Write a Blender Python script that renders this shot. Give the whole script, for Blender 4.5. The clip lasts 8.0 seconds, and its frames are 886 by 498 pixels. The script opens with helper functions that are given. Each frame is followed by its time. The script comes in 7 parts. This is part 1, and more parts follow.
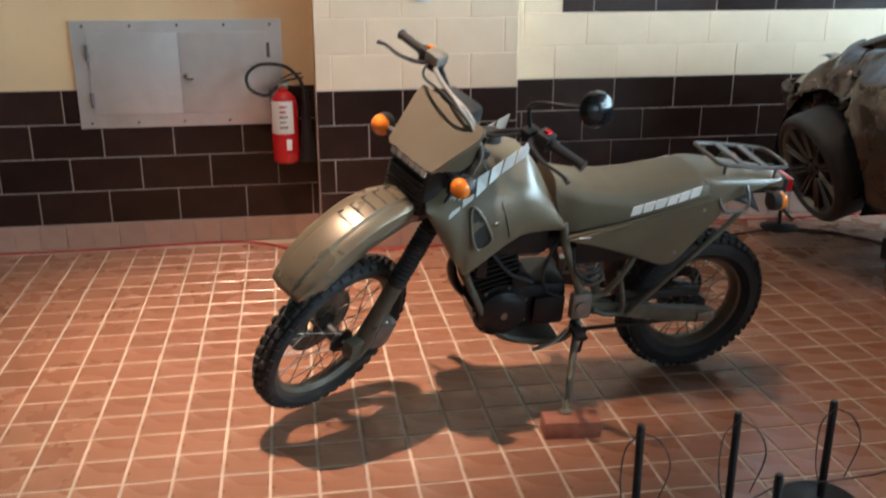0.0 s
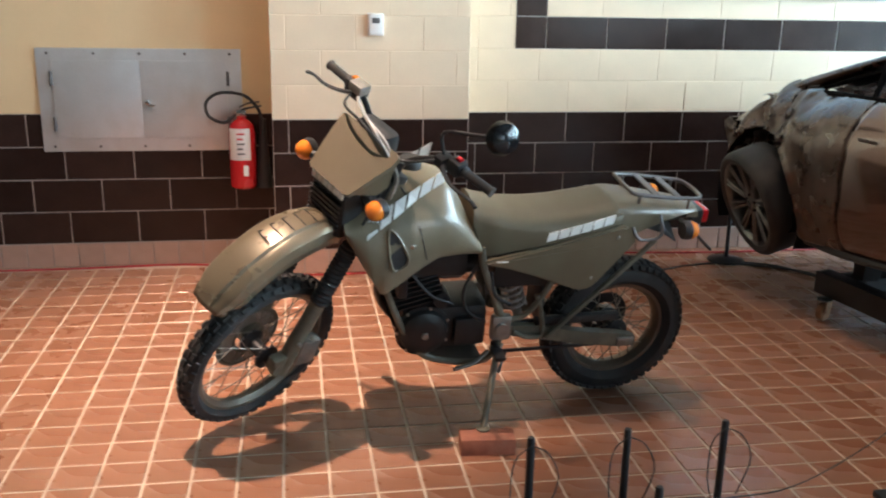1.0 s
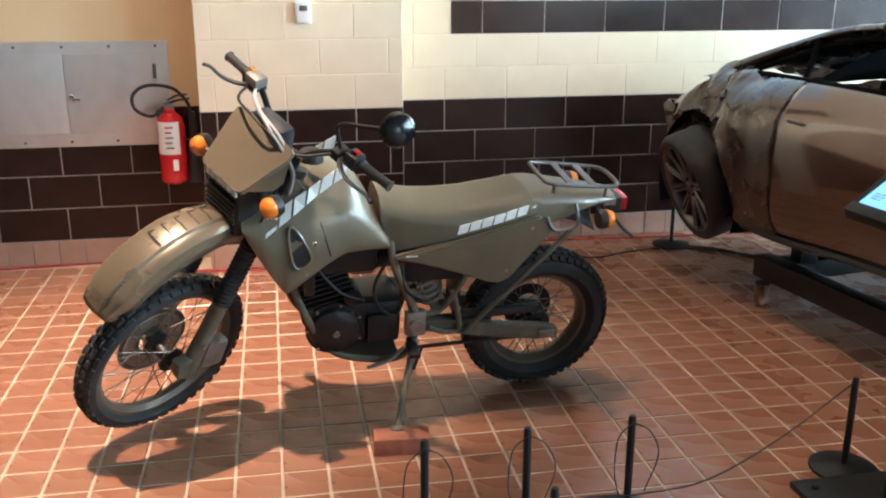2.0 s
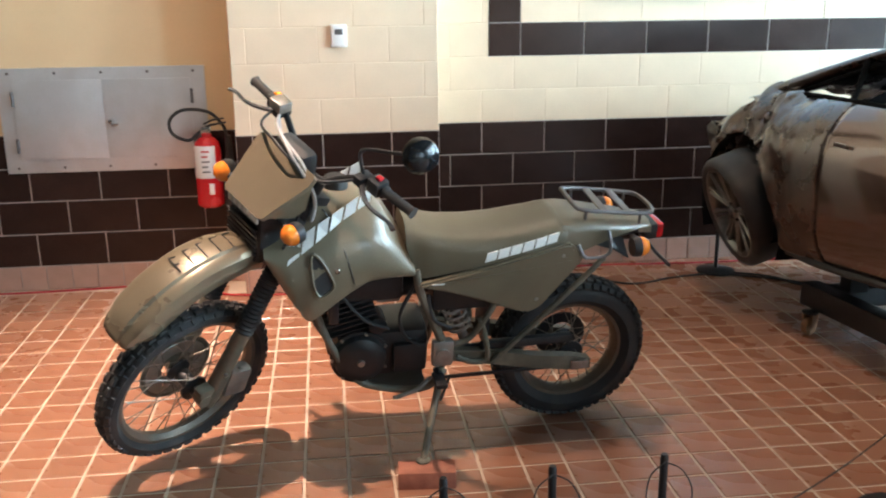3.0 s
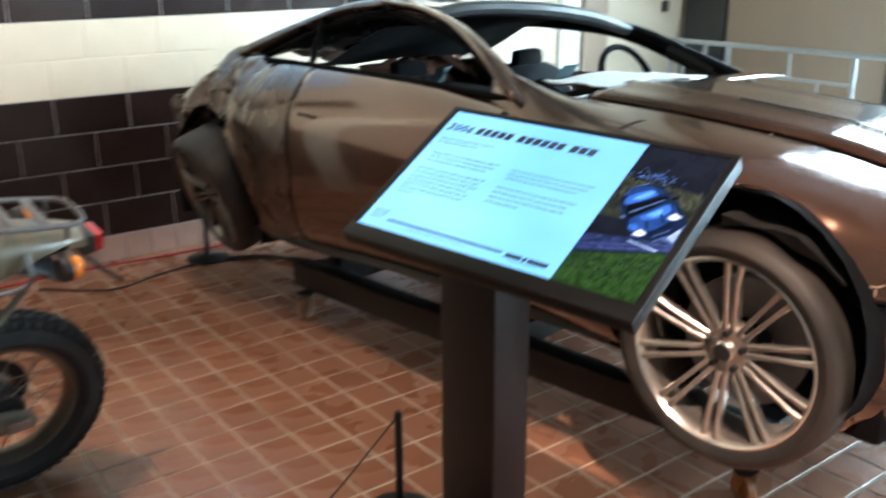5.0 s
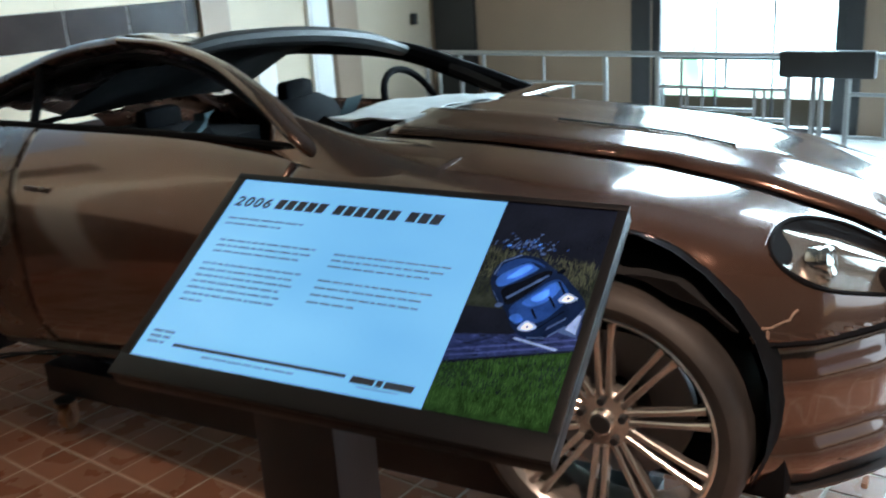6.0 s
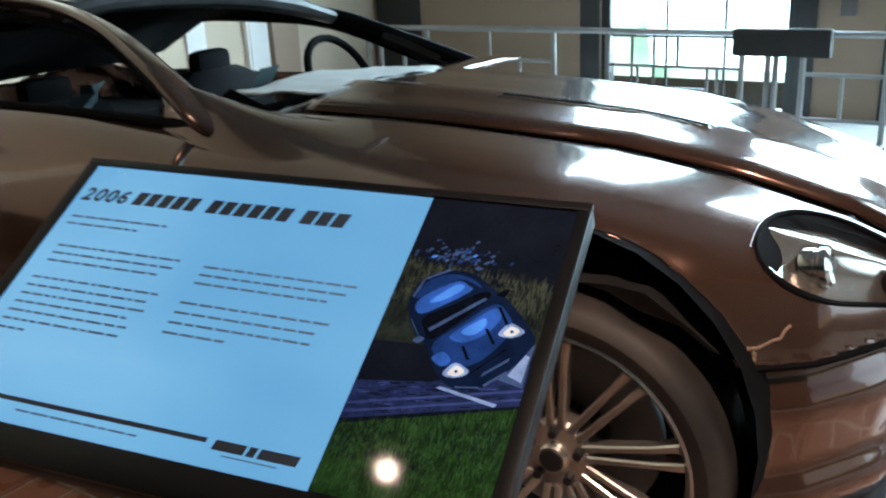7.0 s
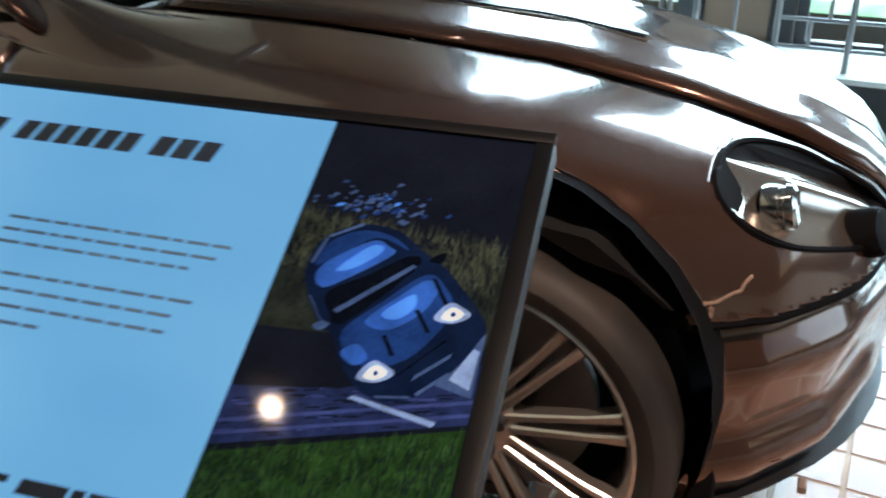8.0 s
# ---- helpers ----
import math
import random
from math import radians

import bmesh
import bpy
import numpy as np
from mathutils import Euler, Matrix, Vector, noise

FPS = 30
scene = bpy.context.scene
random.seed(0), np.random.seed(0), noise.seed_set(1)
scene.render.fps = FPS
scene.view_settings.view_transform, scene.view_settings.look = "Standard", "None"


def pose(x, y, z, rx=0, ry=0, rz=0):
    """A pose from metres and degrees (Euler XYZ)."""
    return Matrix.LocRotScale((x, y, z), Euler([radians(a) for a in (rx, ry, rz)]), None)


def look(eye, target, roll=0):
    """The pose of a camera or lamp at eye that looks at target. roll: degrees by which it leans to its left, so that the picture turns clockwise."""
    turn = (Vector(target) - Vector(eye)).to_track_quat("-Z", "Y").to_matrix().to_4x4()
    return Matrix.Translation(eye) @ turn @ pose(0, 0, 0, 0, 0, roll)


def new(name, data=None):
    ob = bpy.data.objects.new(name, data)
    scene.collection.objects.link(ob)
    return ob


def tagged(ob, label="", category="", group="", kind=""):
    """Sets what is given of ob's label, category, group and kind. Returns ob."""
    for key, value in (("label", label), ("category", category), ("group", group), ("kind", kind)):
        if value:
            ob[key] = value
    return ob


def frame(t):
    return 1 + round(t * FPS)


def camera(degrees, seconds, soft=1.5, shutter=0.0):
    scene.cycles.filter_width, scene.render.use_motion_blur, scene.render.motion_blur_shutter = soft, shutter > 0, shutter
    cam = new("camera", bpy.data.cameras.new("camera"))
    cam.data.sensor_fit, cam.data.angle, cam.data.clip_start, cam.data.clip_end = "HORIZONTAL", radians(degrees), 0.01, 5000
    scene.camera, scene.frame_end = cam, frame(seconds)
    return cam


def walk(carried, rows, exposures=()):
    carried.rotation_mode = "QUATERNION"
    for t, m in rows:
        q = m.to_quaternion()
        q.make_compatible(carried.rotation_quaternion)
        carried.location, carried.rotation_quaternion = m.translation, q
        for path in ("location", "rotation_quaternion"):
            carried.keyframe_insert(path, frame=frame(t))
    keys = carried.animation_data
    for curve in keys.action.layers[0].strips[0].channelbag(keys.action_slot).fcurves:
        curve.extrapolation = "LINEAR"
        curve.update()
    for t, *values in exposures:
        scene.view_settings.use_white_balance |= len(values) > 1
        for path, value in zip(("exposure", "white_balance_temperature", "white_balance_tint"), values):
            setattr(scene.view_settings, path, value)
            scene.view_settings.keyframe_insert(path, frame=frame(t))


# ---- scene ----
cam = camera(51.8, 8.0, soft=2.0, shutter=0.5)
PATH = [
    (0, (0.04, -0.443, 1.713), (0.351, 1.432, 1.09), -0.0),
    (0.5, (0.183, -0.51, 1.723), (0.48, 1.391, 1.176), -0.5),
    (1, (0.296, -0.637, 1.716), (0.615, 1.259, 1.164), 1.1),
    (1.5, (0.465, -0.626, 1.726), (0.83, 1.247, 1.128), 0.5),
    (3, (0.695, -0.504, 1.723), (0.938, 1.407, 1.184), -0.6),
    (3.5, (0.672, -0.536, 1.748), (0.851, 1.381, 1.208), 0.7),
    (4, (0.707, -0.55, 1.769), (0.945, 1.355, 1.206), 0.3),
    (4.5, (0.836, -0.32, 1.662), (1.73, 1.346, 1.01), 0.1),
    (4.8, (1.049, -0.14, 1.679), (2.105, 1.423, 1.014), -0.2),
    (5, (1.18, -0.02, 1.681), (2.327, 1.497, 1.062), -0.4),
    (5.2, (1.255, 0.082, 1.681), (2.487, 1.536, 1.073), -1.1),
    (6.3, (1.558, 0.537, 1.663), (3.102, 1.656, 1.061), -3.8),
    (6.5, (1.629, 0.568, 1.648), (3.161, 1.701, 1.042), -3.0),
    (7, (1.792, 0.629, 1.596), (3.355, 1.696, 0.948), -2.8),
    (7.5, (1.879, 0.743, 1.563), (3.471, 1.696, 0.817), -1.9),
    (8, (2.026, 0.816, 1.523), (3.655, 1.63, 0.698), 0.2),
]
EXPOSURES = [(0.0, -0.4), (1.2, -0.1), (3.0, 0.06), (4.1, 0.04), (4.8, 0.14), (5.2, 0.14), (6.3, -0.95), (8.0, -1.08)]
walk(cam, [(t, look(eye, target, roll)) for t, eye, target, roll in PATH], EXPOSURES)

# ---------------------------------------------------------------- light
world = bpy.data.worlds.new("sky")
world.use_nodes = True
scene.world = world
wn = world.node_tree.nodes
sky = wn.new("ShaderNodeTexSky")
sky.sky_type, sky.sun_disc = "NISHITA", False
sky.sun_elevation, sky.sun_rotation = radians(40), radians(200)
world.node_tree.links.new(sky.outputs[0], wn["Background"].inputs[0])
wn["Background"].inputs[1].default_value = 0.15


def spot(name, eye, target, power, color, cone, blend, radius):
    d = bpy.data.lights.new(name, "SPOT")
    d.energy, d.color, d.spot_size, d.spot_blend, d.shadow_soft_size = power, color, radians(cone), blend, radius
    ob = new(name, d)
    ob.matrix_world = look(eye, target)
    return ob


def window_light(name, eye, target, wide, high, power, color):
    d = bpy.data.lights.new(name, "AREA")
    d.shape, d.size, d.size_y, d.energy, d.color = "RECTANGLE", wide, high, power, color
    ob = new(name, d)
    ob.matrix_world = look(eye, target)
    return ob


WARM = (1.0, 0.745, 0.59)
spot("ceiling_spot_bike", (-0.3, 2.05, 6.0), (-0.05, 3.35, 0.0), 3100, WARM, 36, 1.0, 0.03)
spot("ceiling_spot_floor", (1.42, 2.74, 6.0), (2.35, 2.55, 0.0), 580, WARM, 30, 1.0, 0.04)
spot("ceiling_spot_wall", (-0.5, 2.3, 6.0), (-0.6, 5.0, 0.9), 620, WARM, 50, 1.0, 0.06)
spot("ceiling_spot_wall_right", (2.0, 2.6, 6.0), (2.0, 5.1, 1.1), 330, WARM, 50, 1.0, 0.06)
spot("ceiling_spot_car", (1.75, 2.23, 4.4), (3.1, 1.9, 0.6), 36, WARM, 80, 0.8, 0.05)
spot("ceiling_spot_front", (1.7, -0.4, 4.4), (3.35, 0.75, 0.7), 1300, WARM, 36, 0.9, 0.05)
DAY = (0.58, 0.82, 1.0)
for y, wide in ((3.4, 1.7), (0.64, 1.9), (-2.3, 1.9)):
    window_light("daylight_window", (10.45, y, 2.5), (4.0, y, 0.4), wide, 4.9, 1150, DAY)
window_light("daylight_south", (7.0, -6.3, 2.3), (7.6, 1.0, 0.6), 3.0, 2.8, 170, DAY)

# ---------------------------------------------------------------- materials
def material(name, color, rough=0.5, metal=0.0, vary=0.12, scale=8.0, bump=0.0, grain=90.0, coat=0.0, random_tint=0.0, spec=0.5, dirt=None, dirt_scale=3.0, dirt_amount=0.5, rough_vary=0.12, emit=0.0):
    """A surface with stains at one scale, grain at another, and fine relief."""
    m = bpy.data.materials.new(name)
    m.use_nodes = True
    t = m.node_tree
    n, link = t.nodes, t.links.new
    b = n["Principled BSDF"]
    pos = n.new("ShaderNodeTexCoord")
    big = n.new("ShaderNodeTexNoise")
    big.inputs["Scale"].default_value, big.inputs["Detail"].default_value = scale, 5
    link(pos.outputs["Object"], big.inputs["Vector"])
    fine = n.new("ShaderNodeTexNoise")
    fine.inputs["Scale"].default_value, fine.inputs["Detail"].default_value = grain, 3
    link(pos.outputs["Object"], fine.inputs["Vector"])
    mix = n.new("ShaderNodeMath")
    mix.operation = "MULTIPLY_ADD"
    mix.inputs[1].default_value = 0.4
    link(fine.outputs[0], mix.inputs[0])
    link(big.outputs[0], mix.inputs[2])
    ramp = n.new("ShaderNodeMapRange")
    ramp.inputs[1].default_value, ramp.inputs[2].default_value = 0.35, 1.05
    ramp.inputs[3].default_value, ramp.inputs[4].default_value = 1 - vary, 1 + vary
    link(mix.outputs[0], ramp.inputs[0])
    value = ramp.outputs[0]
    if random_tint:
        info = n.new("ShaderNodeObjectInfo")
        isl = n.new("ShaderNodeNewGeometry")
        add = n.new("ShaderNodeMath")
        add.operation = "ADD"
        link(info.outputs["Random"], add.inputs[0])
        link(isl.outputs["Random Per Island"], add.inputs[1])
        fr = n.new("ShaderNodeMath")
        fr.operation = "FRACT"
        link(add.outputs[0], fr.inputs[0])
        rr = n.new("ShaderNodeMapRange")
        rr.inputs[3].default_value, rr.inputs[4].default_value = 1 - random_tint, 1 + random_tint
        link(fr.outputs[0], rr.inputs[0])
        mul = n.new("ShaderNodeMath")
        mul.operation = "MULTIPLY"
        link(value, mul.inputs[0])
        link(rr.outputs[0], mul.inputs[1])
        value = mul.outputs[0]
    hsv = n.new("ShaderNodeHueSaturation")
    hsv.inputs["Color"].default_value = (*color, 1)
    link(value, hsv.inputs["Value"])
    out = hsv.outputs[0]
    if dirt:
        dn = n.new("ShaderNodeTexNoise")
        dn.inputs["Scale"].default_value, dn.inputs["Detail"].default_value = dirt_scale, 8
        link(pos.outputs["Object"], dn.inputs["Vector"])
        dr = n.new("ShaderNodeMapRange")
        dr.inputs[1].default_value, dr.inputs[2].default_value = 0.48, 0.72
        dr.inputs[4].default_value = dirt_amount
        link(dn.outputs[0], dr.inputs[0])
        dm = n.new("ShaderNodeMix")
        dm.data_type = "RGBA"
        link(dr.outputs[0], dm.inputs[0])
        link(out, dm.inputs[6])
        dm.inputs[7].default_value = (*dirt, 1)
        out = dm.outputs[2]
    link(out, b.inputs["Base Color"])
    rg = n.new("ShaderNodeMapRange")
    rg.inputs[3].default_value, rg.inputs[4].default_value = max(0.02, rough - rough_vary), min(1, rough + rough_vary)
    link(big.outputs[0], rg.inputs[0])
    link(rg.outputs[0], b.inputs["Roughness"])
    b.inputs["Metallic"].default_value = metal
    b.inputs["Specular IOR Level"].default_value = spec
    b.inputs["Coat Weight"].default_value, b.inputs["Coat Roughness"].default_value = coat, 0.06
    if bump:
        bp = n.new("ShaderNodeBump")
        bp.inputs["Strength"].default_value, bp.inputs["Distance"].default_value = bump, 0.002
        link(mix.outputs[0], bp.inputs["Height"])
        link(bp.outputs[0], b.inputs["Normal"])
    if emit:
        link(out, b.inputs["Emission Color"])
        b.inputs["Emission Strength"].default_value = emit
    return m


def glass_material(name, color=(0.9, 0.95, 0.95), rough=0.03):
    m = bpy.data.materials.new(name)
    m.use_nodes = True
    b = m.node_tree.nodes["Principled BSDF"]
    b.inputs["Base Color"].default_value = (*color, 1)
    b.inputs["Roughness"].default_value = rough
    b.inputs["Transmission Weight"].default_value = 1.0
    b.inputs["IOR"].default_value = 1.2
    return m


M_TILE = material("terracotta_tile", (0.33, 0.145, 0.085), 0.28, vary=0.10, scale=5, bump=0.22, grain=160, random_tint=0.07, spec=0.62, dirt=(0.20, 0.085, 0.05), dirt_scale=7, dirt_amount=0.16)
M_GROUT = material("floor_grout", (0.58, 0.46, 0.36), 0.9, vary=0.25, scale=6, bump=0.5, grain=300)
M_BLACK = material("brown_black_glazed_tile", (0.026, 0.0135, 0.011), 0.22, vary=0.25, scale=6, bump=0.06, grain=60, random_tint=0.25, spec=0.32)
M_JOINT = material("wall_joint", (0.36, 0.30, 0.27), 0.9, vary=0.2, scale=8, bump=0.4, grain=200)
M_CREAM = material("cream_glazed_block", (0.77, 0.60, 0.43), 0.36, vary=0.06, scale=5, bump=0.08, grain=80, random_tint=0.03)
M_TAN = material("tan_wall_paint", (0.66, 0.49, 0.29), 0.55, vary=0.07, scale=3, bump=0.15, grain=150)
M_BASE = material("pink_base_tile", (0.44, 0.27, 0.21), 0.4, vary=0.14, scale=9, bump=0.15, grain=140, random_tint=0.09)
M_WALL = material("plain_wall_paint", (0.56, 0.46, 0.34), 0.6, vary=0.06, scale=2, bump=0.1)
# for walls out of view, dark to dim car reflections and bounced light
M_DARKWALL = material("unseen_dark_wall", (0.10, 0.080, 0.064), 0.7, vary=0.08, scale=2, bump=0.1)
M_BROWN = material("brown_wall_paint", (0.29, 0.205, 0.145), 0.6, vary=0.08, scale=2, bump=0.1)
M_WHITEPAINT = material("white_paint", (0.78, 0.77, 0.74), 0.5, vary=0.05, scale=4)
M_CEIL = material("dark_ceiling_paint", (0.07, 0.065, 0.06), 0.8, vary=0.05)
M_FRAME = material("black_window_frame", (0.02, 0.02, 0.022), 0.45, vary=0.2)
M_STONE = material("pale_stone", (0.66, 0.66, 0.64), 0.45, vary=0.12, scale=10, bump=0.1)
M_RAIL = material("brushed_steel_rail", (0.30, 0.30, 0.30), 0.36, metal=0.9, vary=0.1)
M_PANEL = material("galvanised_panel_steel", (0.60, 0.61, 0.62), 0.42, metal=0.55, vary=0.12, scale=4, bump=0.05, dirt=(0.45, 0.42, 0.38), dirt_scale=5, dirt_amount=0.35)
M_HINGE = material("dull_hinge_metal", (0.16, 0.15, 0.15), 0.45, metal=0.7)
M_RED = material("extinguisher_red", (0.55, 0.015, 0.02), 0.25, coat=0.5, vary=0.08)
M_LABEL = material("white_label", (0.80, 0.78, 0.76), 0.45, vary=0.05)
M_BLACKPL = material("black_plastic", (0.016, 0.016, 0.017), 0.5, vary=0.25, scale=14, bump=0.12)
M_RUBBER = material("black_rubber", (0.020, 0.020, 0.021), 0.72, vary=0.3, scale=16, bump=0.3, dirt=(0.09, 0.07, 0.055), dirt_scale=9, dirt_amount=0.35)
M_BLACKMET = material("satin_black_steel", (0.018, 0.018, 0.02), 0.42, metal=0.3, vary=0.2, bump=0.1)
M_CHROME = material("worn_chrome", (0.72, 0.70, 0.68), 0.16, metal=1.0, vary=0.1)
M_BRICK = material("red_brick", (0.36, 0.135, 0.085), 0.85, vary=0.3, scale=18, bump=0.8, grain=120, dirt=(0.5, 0.27, 0.2), dirt_scale=14, dirt_amount=0.35)
M_GLASS = glass_material("window_glass")
M_GLOSSBLACK = material("gloss_black_plastic", (0.006, 0.006, 0.007), 0.16, vary=0.2, spec=0.35)
M_CORD = material("dark_elastic_cord", (0.03, 0.028, 0.028), 0.7)
M_REDCORD = material("red_cord", (0.45, 0.02, 0.03), 0.6)


# ---------------------------------------------------------------- mesh helpers
def finish(bm, name, mat, parent=None, label="", smooth=True, angle=35):
    me = bpy.data.meshes.new(name)
    bm.normal_update()
    bm.to_mesh(me)
    bm.free()
    for m_ in (mat if isinstance(mat, (list, tuple)) else [mat]):
        me.materials.append(m_)
    if smooth:
        me.shade_smooth()
        me.set_sharp_from_angle(angle=radians(angle))
    ob = new(name, me)
    if parent is not None:
        ob.parent = parent
    if label:
        ob["label"] = label
    return ob


def part(name, bm, mat, parent, label="", smooth=True, angle=35):
    return finish(bm, name, mat, parent, label, smooth, angle)


def root(name, label, category, group="", kind="", m=None):
    ob = tagged(new(name), label, category, group, kind)
    if m is not None:
        ob.matrix_world = m
    return ob


def box(x0, y0, z0, x1, y1, z1, bev=0.0, bm=None, m=None, seg=2):
    bm = bm or bmesh.new()
    t = bmesh.new()
    bmesh.ops.create_cube(t, size=1)
    bmesh.ops.transform(t, matrix=Matrix.Translation(((x0 + x1) / 2, (y0 + y1) / 2, (z0 + z1) / 2)) @ Matrix.Diagonal((abs(x1 - x0), abs(y1 - y0), abs(z1 - z0), 1)), verts=t.verts)
    if bev:
        bmesh.ops.bevel(t, geom=t.edges[:], offset=bev, segments=seg, affect="EDGES", profile=0.6)
    return merge(bm, t, m)


def merge(bm, t, m=None):
    if m is not None:
        bmesh.ops.transform(t, matrix=m, verts=t.verts)
    me = bpy.data.meshes.new("tmp")
    t.to_mesh(me)
    t.free()
    bm.from_mesh(me)
    bpy.data.meshes.remove(me)
    return bm


def spline(pts, n=6, closed=False):
    """Catmull-Rom points through pts."""
    pts = [Vector(p) for p in pts]
    out, k = [], len(pts)
    for i in range(k if closed else k - 1):
        a = pts[(i - 1) % k] if closed or i else pts[0] * 2 - pts[1]
        b, c = pts[i], pts[(i + 1) % k]
        d = pts[(i + 2) % k] if closed or i + 2 < k else c * 2 - b
        for j in range(n):
            t = j / n
            out.append(0.5 * ((2 * b) + (c - a) * t + (2 * a - 5 * b + 4 * c - d) * t * t + (3 * b - a - 3 * c + d) * t ** 3))
    if not closed:
        out.append(pts[-1])
    return out


def tube(pts, r, sides=10, bm=None, m=None, closed=False, smooth=0, flat=1.0, cap=True):
    """A tube along pts; r is a radius or a list of radii."""
    bm = bm or bmesh.new()
    if smooth:
        k = len(pts)
        if not isinstance(r, (int, float)):
            rs = []
            for i in range(k - 1):
                rs += [r[i] + (r[i + 1] - r[i]) * j / smooth for j in range(smooth)]
            r = rs + [r[-1]]
        pts = spline(pts, smooth, closed)
    pts = [Vector(p) for p in pts]
    k = len(pts)
    rings, side = [], None
    for i, p in enumerate(pts):
        a = pts[i - 1] if i or closed else p
        b = pts[(i + 1) % k] if i + 1 < k or closed else p
        d = (b - a).normalized()
        if side is None:
            side = d.orthogonal().normalized()
            if abs(d.z) < 0.9:
                side = d.cross(Vector((0, 0, 1))).normalized()
        side = (side - d * side.dot(d)).normalized()
        other = d.cross(side)
        rad = r if isinstance(r, (int, float)) else r[i]
        ring = []
        for s in range(sides):
            an = 2 * math.pi * s / sides
            v = p + side * math.cos(an) * rad + other * math.sin(an) * rad * flat
            ring.append(bm.verts.new(m @ v if m is not None else v))
        rings.append(ring)
    for i in range(k if closed else k - 1):
        a, b = rings[i], rings[(i + 1) % k]
        for s in range(sides):
            bm.faces.new((a[s], a[(s + 1) % sides], b[(s + 1) % sides], b[s]))
    if cap and not closed:
        bm.faces.new(rings[0][::-1])
        bm.faces.new(rings[-1])
    return bm


def lathe(profile, sides=32, bm=None, m=None, closed=False):
    """A profile of (radius, height) turned round z."""
    bm = bm or bmesh.new()
    rings = []
    for s in range(sides):
        an = 2 * math.pi * s / sides
        c, d = math.cos(an), math.sin(an)
        ring = []
        for r_, h_ in profile:
            v = Vector((r_ * c, r_ * d, h_))
            ring.append(bm.verts.new(m @ v if m is not None else v))
        rings.append(ring)
    k = len(profile)
    for s in range(sides):
        a, b = rings[s], rings[(s + 1) % sides]
        for i in range(k if closed else k - 1):
            j = (i + 1) % k
            bm.faces.new((a[i], b[i], b[j], a[j]))
    bmesh.ops.remove_doubles(bm, verts=bm.verts[:], dist=1e-5)
    return bm


def loft(rings, bm=None, closed=True, cap=True, m=None):
    """Skin between equal rings of points."""
    bm = bm or bmesh.new()
    vs = [[bm.verts.new(m @ Vector(p) if m is not None else Vector(p)) for p in ring] for ring in rings]
    k = len(vs[0])
    for a, b in zip(vs, vs[1:]):
        for i in range(k if closed else k - 1):
            j = (i + 1) % k
            bm.faces.new((a[i], a[j], b[j], b[i]))
    if cap and closed:
        bm.faces.new(vs[0][::-1])
        bm.faces.new(vs[-1])
    bmesh.ops.recalc_face_normals(bm, faces=bm.faces[:])
    return bm


def slab(outline, depth, bm=None, m=None, bev=0.0):
    """A flat outline of (x, y) points given thickness along z, with worn edges."""
    bm = bm or bmesh.new()
    t = bmesh.new()
    vs = [t.verts.new((x, y, 0)) for x, y in outline]
    f = t.faces.new(vs)
    e = bmesh.ops.extrude_face_region(t, geom=[f])
    bmesh.ops.translate(t, vec=(0, 0, depth), verts=[g for g in e["geom"] if isinstance(g, bmesh.types.BMVert)])
    bmesh.ops.recalc_face_normals(t, faces=t.faces[:])
    if bev:
        bmesh.ops.bevel(t, geom=t.edges[:], offset=bev, segments=2, affect="EDGES")
    return merge(bm, t, m)


def frame_m(origin, xa, ya):
    """A matrix whose x and y axes run along xa and ya."""
    xa, ya = Vector(xa).normalized(), Vector(ya)
    za = xa.cross(ya).normalized()
    ya = za.cross(xa)
    m = Matrix((xa, ya, za)).transposed().to_4x4()
    m.translation = Vector(origin)
    return m


def text_mesh(s, size, name, mat, parent, m, shear=0.0, bold=0.0, label=""):
    """Letters as a thin mesh."""
    cu = bpy.data.curves.new(name, "FONT")
    cu.body, cu.size, cu.extrude, cu.shear, cu.offset = s, size, 0.0006, shear, bold
    tmp = new("tmp_text", cu)
    me = bpy.data.meshes.new_from_object(tmp.evaluated_get(bpy.context.evaluated_depsgraph_get()))
    bpy.data.objects.remove(tmp)
    me.materials.append(mat)
    me.transform(m)
    ob = new(name, me)
    ob.parent = parent
    if label:
        ob["label"] = label
    return ob

# ---------------------------------------------------------------- the room
YL, YP, YR = 5.09, 4.81, 5.11          # faces of the left wall, the pier and the right wall
XA, XB, XEND = 0.18, 1.355, 5.42       # ends of the pier, end of the right wall
BASE, COURSE, BLOCK = 0.15, 0.20, 0.40
BLACKTOP = BASE + 4 * COURSE


def structure(name, bm, mat, label, category="wall", smooth=False):
    return tagged(finish(bm, name, mat, None, "", smooth), label, category, kind="structure")


floor = structure("floor", box(-5.0, -6.0, -0.12, 6.4, 7.0, -0.0028), M_GROUT, "terracotta quarry tile floor with pale grout lines", "floor")
structure("floor_lower", box(6.4, -6.0, -0.75, 10.2, 7.0, -0.65), M_STONE, "lower floor of pale stone beyond the car", "floor")
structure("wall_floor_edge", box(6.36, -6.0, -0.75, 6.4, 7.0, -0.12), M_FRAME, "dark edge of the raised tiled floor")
ceiling = structure("ceiling", box(-5.2, -6.2, 6.4, 10.6, 7.3, 6.55), M_CEIL, "plain dark painted ceiling", "ceiling")
wall_left = structure("wall_left", box(-5.0, YL, -0.1, XA, YL + 0.3, 6.4), M_TAN, "tan painted wall above a dark tiled dado")
pier = structure("wall_pier", box(XA, YP, -0.1, XB, YL + 0.3, 6.4), M_CREAM, "cream glazed block pier standing proud of the wall")
